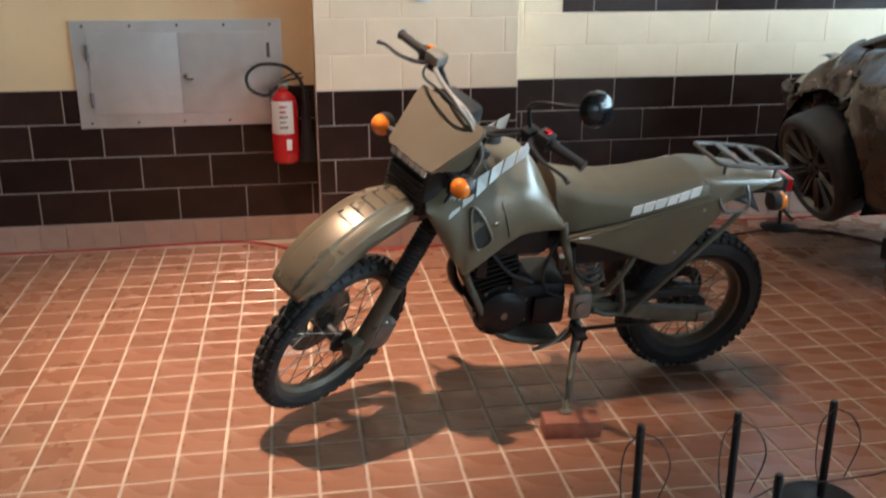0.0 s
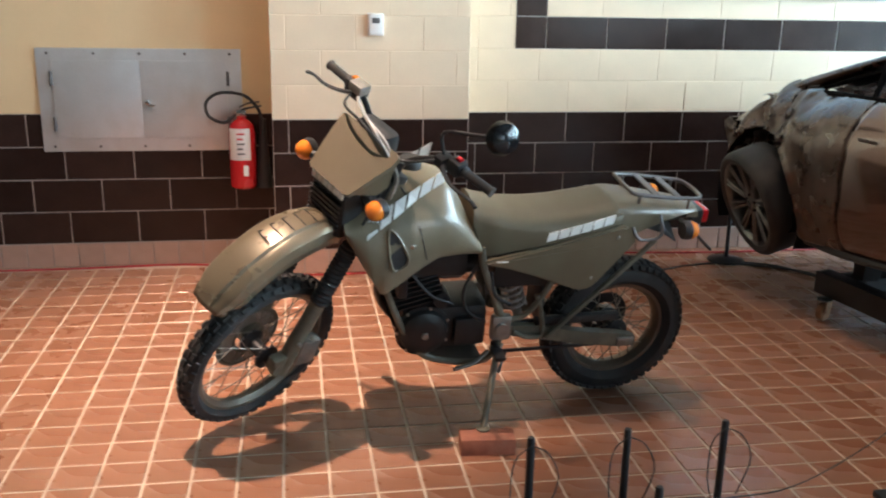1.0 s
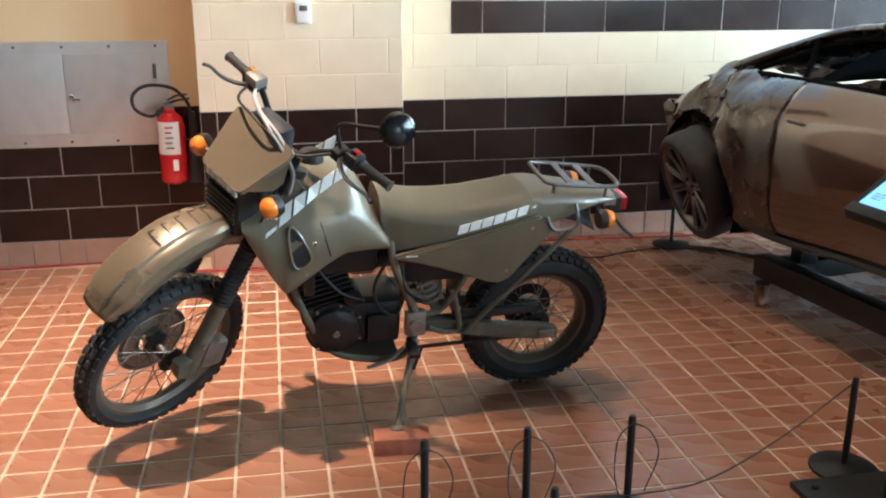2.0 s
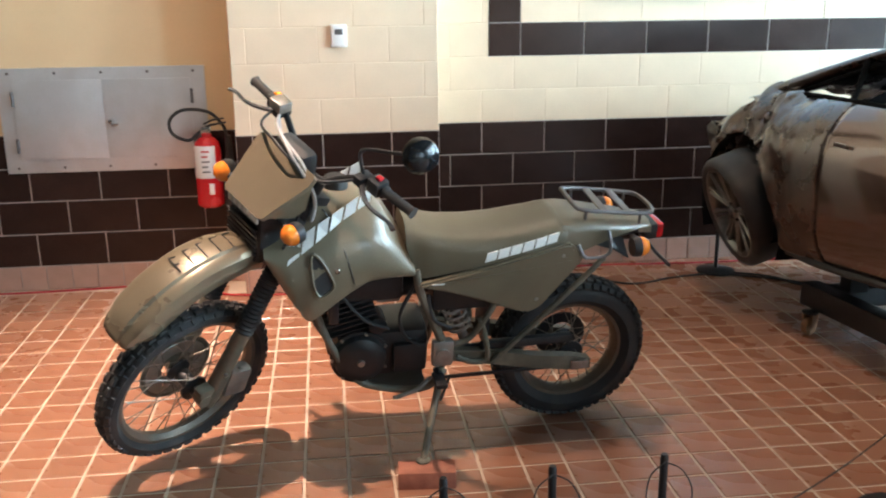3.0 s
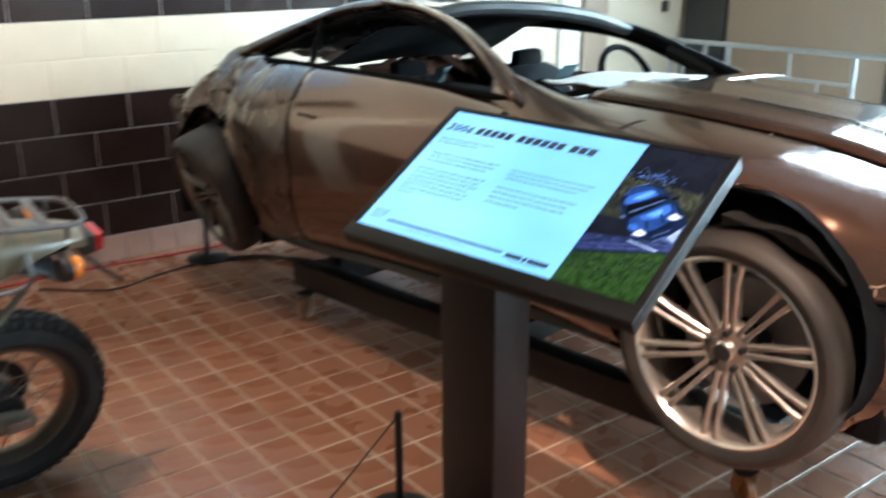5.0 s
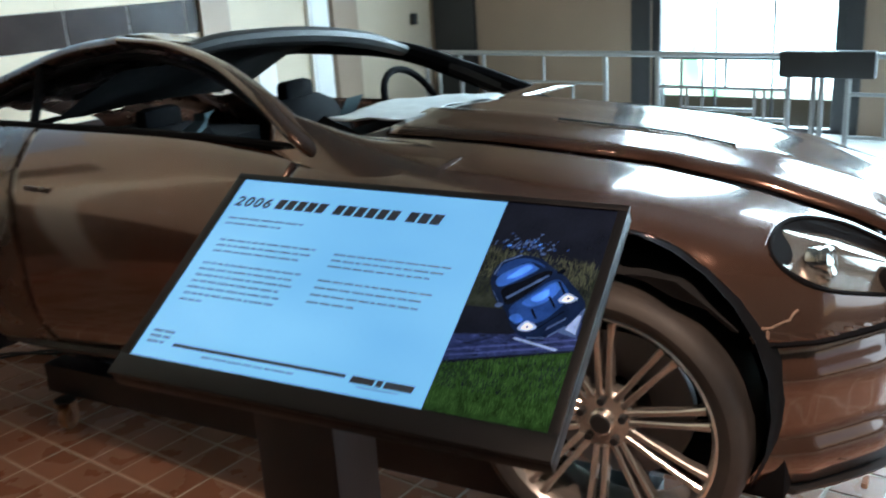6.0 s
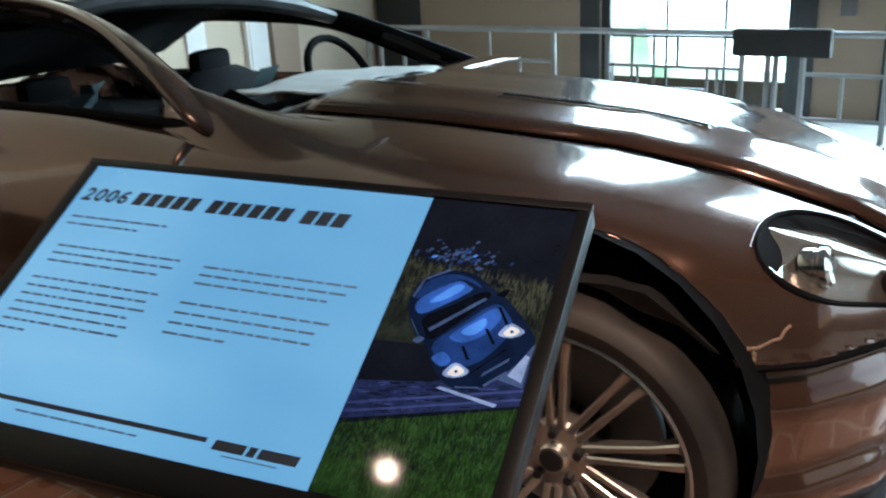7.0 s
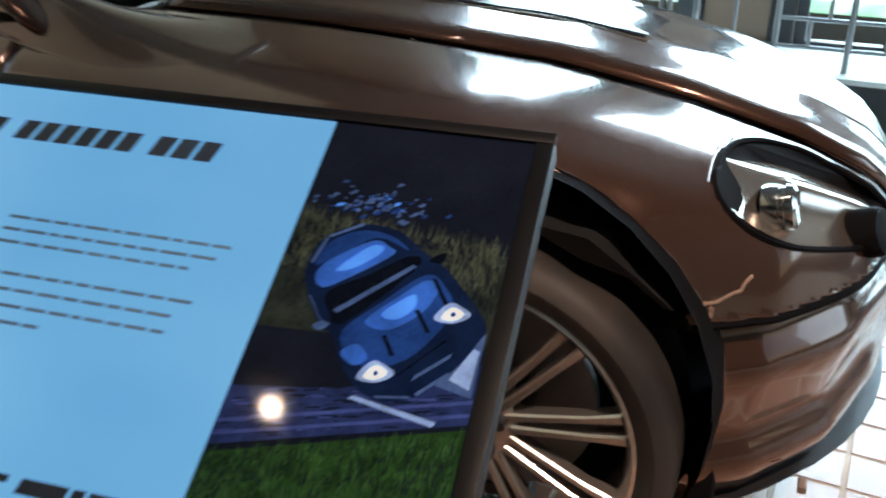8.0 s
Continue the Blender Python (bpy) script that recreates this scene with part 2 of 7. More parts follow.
wall_right = structure("wall_right", box(XB, YR, -0.1, XEND, YR + 0.3, 6.4), M_CREAM, "cream glazed block wall with a dark tile band")
structure("wall_west", box(-5.2, -6.0, -0.1, -5.0, YL + 0.3, 6.4), M_DARKWALL, "plain unseen wall, coloured dark brown to dim reflections")
structure("wall_north", box(XEND, 7.0, -0.8, 10.3, 7.2, 6.4), M_WALL, "pale lit wall behind the car")
structure("wall_return", box(XEND - 0.22, YR - 0.03, -0.1, XEND, 7.0, 6.4), M_BROWN, "brown end of the tiled wall")
# south wall with a wide window opening
bm = box(-5.2, -6.2, -0.1, 3.4, -6.0, 6.4)
box(8.6, -6.2, -0.8, 10.3, -6.0, 6.4, bm=bm)
box(3.4, -6.2, -0.8, 8.6, -6.0, 0.7, bm=bm)
box(3.4, -6.2, 3.7, 8.6, -6.0, 6.4, bm=bm)
structure("wall_south", bm, M_DARKWALL, "plain unseen wall with a wide window, coloured dark brown to dim reflections")
# east wall with three tall windows
EAST = [(2.50, 4.30), (-0.35, 1.62), (-3.3, -1.3)]
bm = box(10.0, 4.30, -0.8, 10.25, 7.0, 6.4)
box(10.0, 1.62, -0.8, 10.25, 2.50, 6.4, bm=bm)
box(10.0, -1.3, -0.8, 10.25, -0.35, 6.4, bm=bm)
box(10.0, -6.0, -0.8, 10.25, -3.3, 6.4, bm=bm)
for a, b in EAST:
    box(10.0, a, -0.8, 10.25, b, -0.05, bm=bm)
    box(10.0, a, 5.0, 10.25, b, 6.4, bm=bm)
structure("wall_east", bm, M_BROWN, "brown painted wall between tall windows")
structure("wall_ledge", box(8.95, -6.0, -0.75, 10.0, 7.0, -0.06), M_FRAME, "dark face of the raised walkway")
structure("walkway", box(8.92, -6.0, -0.06, 10.0, 7.0, -0.02, 0.006), M_STONE, "pale stone walkway along the windows", "floor")
bm = box(9.94, 6.37, -0.02, 9.998, 6.92, 3.2, 0.004)
structure("door_dark", bm, M_BLACKPL, "tall dark brown door in the brown wall", "door")
bm = box(8.29, 6.90, -0.7, 8.65, 6.998, 6.4, 0.01)
structure("wall_pilaster", bm, M_BROWN, "brown pilaster beside the white door")
bm = box(8.0, 6.95, -0.7, 8.28, 6.998, 2.4, 0.006)
box(8.03, 6.94, -0.6, 8.25, 6.952, 2.3, 0.004, bm=bm)
structure("door_white", bm, M_WHITEPAINT, "pale painted door leaf in the far wall", "door")
notice = tagged(finish(box(7.3, 6.975, 0.55, 7.52, 6.998, 1.05, 0.003), "notice_board", M_LABEL), "small white framed notice on the far wall", "notice")
tagged(finish(box(9.62, 6.955, 1.02, 9.70, 6.998, 1.14, 0.008), "wall_box", M_BLACKPL), "small black box on the far pale wall", "wall box")
tagged(finish(box(9.955, 2.05, 0.83, 9.998, 2.17, 1.02, 0.006), "wall_sign", M_HINGE), "small grey-green sign plate on the brown wall", "sign")


def window(name, a, b, low=-0.05, high=5.0, cols=3, row=0.62):
    w = root(name, "tall black-framed multi-pane window full of daylight", "window", kind="structure")
    f = box(10.02, a, low, 10.14, a + 0.09, high, 0.006)
    box(10.02, b - 0.09, low, 10.14, b, high, 0.006, bm=f)
    box(10.02, a + 0.09, high - 0.08, 10.14, b - 0.09, high, 0.006, bm=f)
    box(10.02, a + 0.09, low, 10.14, b - 0.09, low + 0.06, 0.006, bm=f)
    part("window_frame", f, M_FRAME, w)
    ys = [a + 0.09 + (b - a - 0.18) * i / cols for i in range(cols + 1)]
    zs = [low + 0.06]
    while zs[-1] + row < high - 0.1:
        zs.append(zs[-1] + row)
    zs[-1] = high - 0.08
    for y in ys[1:-1]:
        part("glazing_bar", box(10.05, y - 0.011, low + 0.06, 10.09, y + 0.011, high - 0.08, 0.003), M_FRAME, w)
    for z in zs[1:-1]:
        part("glazing_bar", box(10.046, a + 0.09, z - 0.011, 10.094, b - 0.09, z + 0.011, 0.003), M_FRAME, w)
    for y0, y1 in zip(ys, ys[1:]):
        for z0, z1 in zip(zs, zs[1:]):
            p = part("pane", box(10.068, y0 + 0.008, z0 + 0.008, 10.073, y1 - 0.008, z1 - 0.008), M_GLASS, w, smooth=False)
            p.visible_shadow = False
    # black jambs in the room
    part("jamb", box(9.97, b + 0.004, low, 9.999, b + 0.20, high, 0.004), M_FRAME, w)
    part("jamb", box(9.97, a - 0.15, low, 9.999, a - 0.004, high, 0.004), M_FRAME, w)


for k, (a, b) in enumerate(EAST):
    window("window_%d" % (k + 1), a, b)

# daylight distance outside the windows
m_out = bpy.data.materials.new("bright_garden_distance")
m_out.use_nodes = True
nt = m_out.node_tree
nt.nodes.remove(nt.nodes["Principled BSDF"])
em = nt.nodes.new("ShaderNodeEmission")
tc, nz, cr = nt.nodes.new("ShaderNodeTexCoord"), nt.nodes.new("ShaderNodeTexNoise"), nt.nodes.new("ShaderNodeValToRGB")
nz.inputs["Scale"].default_value, nz.inputs["Detail"].default_value = 0.8, 6
cr.color_ramp.elements[0].position, cr.color_ramp.elements[0].color = 0.38, (0.30, 0.62, 0.42, 1)
cr.color_ramp.elements[1].position, cr.color_ramp.elements[1].color = 0.58, (0.85, 1.0, 0.98, 1)
nt.links.new(tc.outputs["Object"], nz.inputs["Vector"])
nt.links.new(nz.outputs[0], cr.inputs[0])
nt.links.new(cr.outputs[0], em.inputs[0])
em.inputs[1].default_value = 4.5
nt.links.new(em.outputs[0], nt.nodes["Material Output"].inputs[0])
bm = box(24.0, -16.0, -2.0, 24.1, 20.0, 16.0)
tagged(finish(bm, "backdrop", m_out, smooth=False), "bright pale green garden and sky outside the windows", "backdrop", kind="structure")

# ---------------------------------------------------------------- access panel, thermostat, extinguisher, wall board
panel = root("access_panel", "grey sheet-metal double access panel set in the tan wall", "access panel", m=Matrix.Translation((-0.585, YL, 1.03)))
part("panel_frame", box(-0.585, -0.014, -0.305, 0.585, -0.001, 0.305, 0.003), M_PANEL, panel)
for sx in (-1, 1):
    x0, x1 = (-0.50, -0.004) if sx < 0 else (0.004, 0.50)
    leaf = part("door_leaf", box(x0, -0.022, -0.225, x1, -0.0145, 0.235, 0.003), M_PANEL, panel)
    for z in (0.13, -0.14):
        part("hinge", tube([(sx * 0.505, -0.026, z - 0.042), (sx * 0.505, -0.026, z + 0.042)], 0.009, 8), M_HINGE, leaf)
part("latch", merge(lathe([(0.0, 0), (0.018, 0), (0.018, 0.008), (0.011, 0.02), (0.0, 0.022)], 12, m=Matrix.Translation((0.03, -0.022, -0.01)) @ Matrix.Rotation(radians(90), 4, "X")), box(0.035, -0.045, -0.035, 0.075, -0.037, -0.02, 0.003)), M_CHROME, panel)
for i in range(5):
    for z in (0.275, -0.275):
        part("screw", lathe([(0.0, 0.004), (0.007, 0.003), (0.009, 0)], 8, m=Matrix.Translation((-0.52 + i * 0.26, -0.0142, z)) @ Matrix.Rotation(radians(90), 4, "X")), M_HINGE, panel)

th = root("thermostat", "small white wall thermostat with a grey display", "thermostat", m=Matrix.Translation((0.79, YP, 1.50)))
part("body", box(-0.041, -0.03, -0.058, 0.041, -0.001, 0.058, 0.008), M_LABEL, th)
part("display", box(-0.022, -0.0325, 0.008, 0.022, -0.0302, 0.038, 0.001), M_HINGE, th)
part("base_plate", box(-0.047, -0.006, -0.064, 0.047, -0.0005, 0.064, 0.002), M_WHITEPAINT, th)

ex = root("fire_extinguisher", "red fire extinguisher with black hose and horn on the wall", "fire extinguisher", m=Matrix.Translation((-0.005, 4.985, 0.51)))
part("cylinder", lathe([(0, 0), (0.065, 0), (0.078, 0.012), (0.08, 0.03), (0.08, 0.34), (0.07, 0.385), (0.045, 0.41), (0.03, 0.42), (0.03, 0.44), (0, 0.44)], 28), M_RED, ex)
lab = lathe([(0.0805, 0.18), (0.0808, 0.181), (0.0808, 0.37), (0.0805, 0.371)], 28)
bmesh.ops.delete(lab, geom=[f for f in lab.faces if f.calc_center_median().y > -0.035 or f.calc_center_median().x > 0.045], context="FACES")
part("label_sheet", lab, M_LABEL, ex, "white printed label")
for i in range(5):
    part("print_bar", box(-0.028, -0.0835, 0.335 - i * 0.03, 0.018 - (i % 2) * 0.01, -0.0815, 0.344 - i * 0.03), M_RED if i < 2 else M_HINGE, ex, smooth=False)
part("lower_label", box(0.005, -0.0855, 0.085, 0.035, -0.079, 0.15, 0.002), M_LABEL, ex)
part("valve", box(-0.03, -0.022, 0.435, 0.03, 0.022, 0.475, 0.006, bm=tube([(0, 0, 0.42), (0, 0, 0.45)], 0.022, 12)), M_CHROME, ex)
part("carry_handle", tube([(0.0, 0, 0.475), (0.03, -0.01, 0.485), (0.12, -0.02, 0.50)], [0.01, 0.012, 0.009], 8, flat=0.6), M_BLACKPL, ex)
part("lever", tube([(-0.01, 0, 0.49), (0.04, -0.01, 0.515), (0.11, -0.02, 0.525)], [0.009, 0.01, 0.008], 8, flat=0.6), M_BLACKPL, ex)
part("hose", tube([(-0.03, -0.01, 0.45), (-0.10, -0.02, 0.40), (-0.19, -0.01, 0.44), (-0.20, 0, 0.52), (-0.12, 0.005, 0.575), (0.02, 0.005, 0.56), (0.10, 0.0, 0.48), (0.12, 0, 0.40)], 0.010, 10, smooth=6), M_RUBBER, ex)
part("horn", lathe([(0.0, 0.40), (0.018, 0.40), (0.022, 0.30), (0.04, 0.10), (0.046, -0.02), (0.04, -0.018), (0.0, 0.20)], 18, m=Matrix.Translation((0.125, 0.005, 0.02))), M_BLACKPL, ex)
part("wall_bracket", box(-0.03, 0.075, 0.25, 0.03, 0.104, 0.31, 0.003), M_HINGE, ex)

board = root("wall_board", "pale blue-white printed board hung high on the cream wall", "board", m=Matrix.Translation((3.53, YR, 1.70)))
part("sheet", box(-1.16, -0.022, 0.0, 1.16, -0.002, 0.95, 0.002), material("board_print", (0.60, 0.70, 0.80), 0.4, vary=0.10, scale=2.5), board)
part("bottom_rail", box(-1.17, -0.03, -0.018, 1.17, -0.003, 0.0, 0.003), M_RAIL, board)

# ---------------------------------------------------------------- railing along the walkway
rail = root("railing", "brushed steel railing with staggered lattice bars along the walkway", "railing", m=Matrix.Translation((9.1, 0, -0.02)))
part("top_rail", tube([(0, 6.42, 0.80), (0, -3.2, 0.80)], 0.026, 10), M_RAIL, rail)
for y in (6.40, 6.24, 5.96, 5.68, 4.34, 3.83, 2.70, 2.50, 2.44, 2.24, 1.65, 1.15, 0.1, -1.0, -2.1):
    part("post", tube([(0, y, 0.0), (0, y, 0.80)], 0.024, 10), M_RAIL, rail)
for y0, y1, zs in ((5.68, 4.34, (0.53, 0.16)), (3.83, 2.70, (0.52, 0.27)), (3.61, 2.97, (0.34,)), (3.61, 3.15, (0.17,)), (3.0, 2.70, (0.20,)), (2.24, 1.65, (0.5, 0.16)), (1.65, 0.1, (0.55, 0.36, 0.16)), (0.1, -2.1, (0.55, 0.16))):
    for z in zs:
        part("lattice_bar", tube([(0, y0, z), (0, y1, z)], 0.016, 8), M_RAIL, rail)
for y, z0, z1 in ((4.99, 0.53, 0.80), (4.68, 0.16, 0.53), (5.36, 0.16, 0.53), (3.61, 0.17, 0.80), (3.56, 0.27, 0.52), (3.42, 0.27, 0.80), (3.22, 0.52, 0.80), (3.30, 0.02, 0.27), (3.15, 0.17, 0.34), (3.0, 0.20, 0.27), (2.97, 0.27, 0.52), (2.89, 0.27, 0.52), (1.95, 0.16, 0.5), (1.3, 0.36, 0.55), (1.42, 0.16, 0.36), (0.9, 0.16, 0.36), (0.7, 0.36, 0.8), (0.5, 0.0, 0.16), (1.0, 0.55, 0.8)):
    part("lattice_bar", tube([(0, y, z0), (0, y, z1)], 0.015, 8), M_RAIL, rail)
sign = root("reading_rail_sign", "dark flat sign board fixed on top of the railing", "sign", m=Matrix.Translation((8.99, 2.38, 0.62)))
part("sign_board", box(-0.05, -0.36, 0.0, 0.05, 0.36, 0.21, 0.02), M_BLACKPL, sign)
part("sign_bracket", box(0.05, -0.04, 0.02, 0.088, 0.04, 0.12, 0.004), M_RAIL, sign)

# ---------------------------------------------------------------- reading kiosk
def lit_screen():
    """A glossy black panel that gives off pale blue light, a little uneven."""
    m = material("screen_light_blue", (0.02, 0.025, 0.03), 0.06, vary=0.05, scale=2, rough_vary=0.02)
    n_, b_ = m.node_tree.nodes, m.node_tree.nodes["Principled BSDF"]
    tx, cr_ = n_.new("ShaderNodeTexNoise"), n_.new("ShaderNodeValToRGB")
    tx.inputs["Scale"].default_value = 1.6
    cr_.color_ramp.elements[0].color, cr_.color_ramp.elements[1].color = (0.20, 0.60, 1.06, 1), (0.28, 0.74, 1.20, 1)
    cr_.color_ramp.elements[0].position, cr_.color_ramp.elements[1].position = 0.3, 0.7
    m.node_tree.links.new(tx.outputs[0], cr_.inputs[0])
    m.node_tree.links.new(cr_.outputs[0], b_.inputs["Emission Color"])
    b_.inputs["Emission Strength"].default_value = 1.32
    return m


M_SCREEN = lit_screen()
M_SCRTXT = material("screen_text", (0.03, 0.05, 0.09), 0.4, emit=0.0)
M_SCRGREY = material("screen_small_text", (0.14, 0.26, 0.38), 0.4, emit=0.4)
def picture(name, color, emit, vary=0.4, scale=40):
    return material(name, color, 0.05, rough_vary=0.01, spec=0.22, vary=vary, scale=scale, grain=260, emit=emit)


M_PICNIGHT = picture("picture_night", (0.006, 0.008, 0.016), 0.6, 0.5, 14)
M_PICROAD = picture("picture_road", (0.014, 0.024, 0.085), 0.9, 0.7)
M_PICGRASS = picture("picture_grass", (0.012, 0.036, 0.009), 0.9, 0.9, 60)
M_PICGRASSLIGHT = picture("picture_grass_blades", (0.026, 0.070, 0.020), 0.9, 0.6, 60)
M_PICREED = picture("picture_reeds", (0.016, 0.022, 0.018), 0.7, 0.9)
M_PICREEDLIGHT = picture("picture_reed_blades", (0.050, 0.060, 0.040), 0.8, 0.6)
M_PICSHELL = picture("picture_car_shell", (0.004, 0.010, 0.036), 0.8, 0.5, 30)
M_PICCAR = picture("picture_dark_blue", (0.009, 0.034, 0.150), 1.0, 0.6, 30)
M_PICBLUE = picture("picture_blue", (0.022, 0.085, 0.36), 1.1, 0.5, 30)
M_PICCAR2 = picture("picture_bright_blue", (0.06, 0.22, 0.75), 1.2, 0.4, 30)
M_PICDARK = picture("picture_dark", (0.003, 0.005, 0.012), 0.3, 0.3)
M_PICROADLIGHT = picture("picture_road_shine", (0.035, 0.055, 0.19), 0.9, 0.6)
M_PICSMOKE = picture("picture_spray", (0.045, 0.085, 0.21), 0.8, 0.6)
M_PICGLOW = picture("picture_glow", (0.22, 0.34, 0.62), 0.9, 0.5)
M_PICWHITE = picture("picture_headlamp", (0.75, 0.82, 0.85), 1.0, 0.3)
M_BEZEL = material("gloss_black_bezel", (0.005, 0.005, 0.006), 0.45, vary=0.1, spec=0.2)
kiosk = root("display_kiosk", "black steel display stand with a tilted lit information screen", "display stand")
K = frame_m((2.519, 1.441, 1.175), (0.208, -0.9776, -0.0327), (0.8436, 0.1624, 0.5118))
SX0, SX1, SX2, SY0, SY1 = -0.348, 0.196, 0.388, -0.2155, 0.2056
HX0, HX1, HY0, HY1 = SX0 - 0.018, SX2 + 0.017, SY0 - 0.042, SY1 + 0.013
part("screen_housing", box(HX0, HY0, -0.034, HX1, HY1, -0.004, 0.006, m=K), M_BEZEL, kiosk)
for x0, y0, x1, y1 in ((HX0, SY1, HX1, HY1), (HX0, HY0, HX1, SY0), (HX0, SY0, SX0, SY1), (SX2, SY0, HX1, SY1)):
    part("bezel", box(x0, y0, -0.0035, x1, y1, 0.005, 0.0018, m=K), M_BEZEL, kiosk)
page = part("screen_page", box(SX0, SY0, -0.003, SX1, SY1, 0.001, m=K), M_SCREEN, kiosk, "light blue lit information page", smooth=False)
TX = K @ Matrix.Translation((SX0, SY1, 0.0016))
for k, ch in enumerate("2006"):
    text_mesh(ch, 0.034, "title_digit", M_SCRTXT, page, TX @ Matrix.Translation((0.010 + k * 0.0205, -0.068, 0)), 0.22, 0.0005)
for x, w, n_ in ((0.101, 0.110, 5), (0.226, 0.134, 6), (0.374, 0.070, 3)):
    for k in range(n_):
        x0, w0 = x + w * k / n_, w / n_ - 0.005
        part("title_bar", slab([(x0, -0.068), (x0 + w0, -0.068), (x0 + w0 + 0.005, -0.044), (x0 + 0.005, -0.044)], 0.0006, m=TX), M_SCRTXT, page, smooth=False)
random.seed(5)


def lines(x, y, widths, step=0.0135, high=0.0017):
    for i, w in enumerate(widths):
        xx = x
        while xx < x + w - 0.006:
            ww = min(random.uniform(0.008, 0.026), x + w - xx)
            part("text_bar", box(xx, y - i * step - high, 0, xx + ww, y - i * step + high, 0.0004, m=TX), M_SCRGREY, page, smooth=False)
            xx += ww + 0.0036


lines(0.018, -0.100, (0.166, 0.122))
lines(0.030, -0.154, (0.205, 0.200, 0.185))
lines(0.026, -0.211, (0.207, 0.196, 0.205, 0.190, 0.195, 0.190, 0.046), 0.014)
lines(0.275, -0.158, (0.222, 0.215, 0.192))
lines(0.271, -0.217, (0.218, 0.205, 0.200, 0.094), 0.0155)
lines(0.016, -0.366, (0.045, 0.048, 0.034), 0.011, 0.0022)
part("title_bar", box(0.072, -0.392, 0, 0.404, -0.386, 0.0005, m=TX), M_SCRTXT, page, smooth=False)
lines(0.138, -0.402, (0.178,), high=0.0013)
for x0, w0 in ((0.414, 0.040), (0.458, 0.010), (0.472, 0.048)):
    part("logo_bar", slab([(x0, -0.398), (x0 + w0, -0.398), (x0 + w0 + 0.002, -0.386), (x0 + 0.002, -0.386)], 0.0005, m=TX), M_SCRTXT, page, smooth=False)
part("logo_bar", box(0.43, -0.404, 0, 0.50, -0.4025, 0.0005, m=TX), M_SCRGREY, page, smooth=False)
pic = part("screen_picture", box(SX1 + 0.0005, SY0, -0.003, SX2, SY1, 0.001, m=K), M_PICNIGHT, kiosk, "night photograph of a rolling blue sports car", smooth=False)
PX = K @ Matrix.Translation((SX1, SY0, 0.0012))
PW, PH = SX2 - SX1, SY1 - SY0


def flat(name, pts, mat, level):
    part(name, slab([(x * PW, y * PH) for x, y in pts], 0.0001, m=PX @ Matrix.Translation((0, 0, level * 0.00012))), mat, pic, smooth=False)


def rounded(pts, n=4):
    return [(p.x, p.y) for p in spline([(x, y, 0) for x, y in pts], n, True)]


def blades(x0, x1, low, tall, count, mat, level, lean=0.02, wide=0.006):
    """Many thin grass blades in one printed layer; low(x) is the height of their feet."""
    bm = bmesh.new()
    for _ in range(count):
        x = rr.uniform(x0, x1)
        y, h, d = low(x), tall * rr.uniform(0.3, 1.0), rr.uniform(-lean, lean)
        ps = [(x, y), (x + wide * rr.uniform(0.5, 1.2), y), (min(max(x + d, 0.004), 0.994), y + h)]
        bm.faces.new([bm.verts.new(PX @ Vector((u * PW, v * PH, level * 0.00012))) for u, v in ps])
    part("picture_blade_layer", bm, mat, pic, smooth=False)


rr = random.Random(3)
reed_top = lambda x: 0.745 - 0.035 * x
road_top = lambda x: 0.462 + 0.02 * x
road_low = lambda x: 0.205 + 0.125 * x
flat("picture_field", [(0.004, 0.45), (0.996, 0.47), (0.996, 0.70), (0.60, 0.69), (0.30, 0.72), (0.004, 0.735)], M_PICREED, 1)
blades(0.01, 0.98, lambda x: rr.uniform(0.60, reed_top(x)), 0.05, 900, M_PICREEDLIGHT, 2)
blades(0.01, 0.98, lambda x: rr.uniform(0.50, reed_top(x) - 0.02), 0.05, 700, M_PICNIGHT, 3)
flat("picture_field", [(0.004, 0.21), (0.996, 0.335), (0.996, 0.485), (0.004, 0.462)], M_PICNIGHT, 4)
flat("picture_field", [(0.004, 0.21), (0.996, 0.335), (0.996, 0.455), (0.45, 0.36), (0.004, 0.33)], M_PICROAD, 5)
for k in range(120):
    x = rr.uniform(0.01, 0.88)
    y = rr.uniform(road_low(x) + 0.01, 0.325 + 0.07 * x)
    flat("picture_streak", [(x, y), (x + rr.uniform(0.02, 0.08), y + 0.006), (x + 0.05, y + 0.008), (x, y + 0.003)], M_PICROADLIGHT if k % 3 == 0 else M_PICNIGHT, 6)
for o_ in (0.0, 0.026):
    flat("picture_streak", [(0.004, 0.228 + o_), (0.996, 0.350 + o_), (0.996, 0.357 + o_), (0.004, 0.235 + o_)], M_PICROADLIGHT, 6.4)
flat("picture_field", [(0.004, 0.004), (0.996, 0.004), (0.996, 0.325), (0.004, 0.195)], M_PICGRASS, 7)
blades(0.01, 0.98, lambda x: rr.uniform(0.02, road_low(x) - 0.02), 0.035, 1100, M_PICGRASSLIGHT, 8, 0.012)
blades(0.01, 0.98, lambda x: rr.uniform(0.10, road_low(x) - 0.015), 0.03, 700, M_PICNIGHT, 8.5, 0.012)
flat("picture_streak", [(0.50, 0.345), (0.86, 0.318), (0.875, 0.328), (0.52, 0.352)], M_PICGLOW, 9)
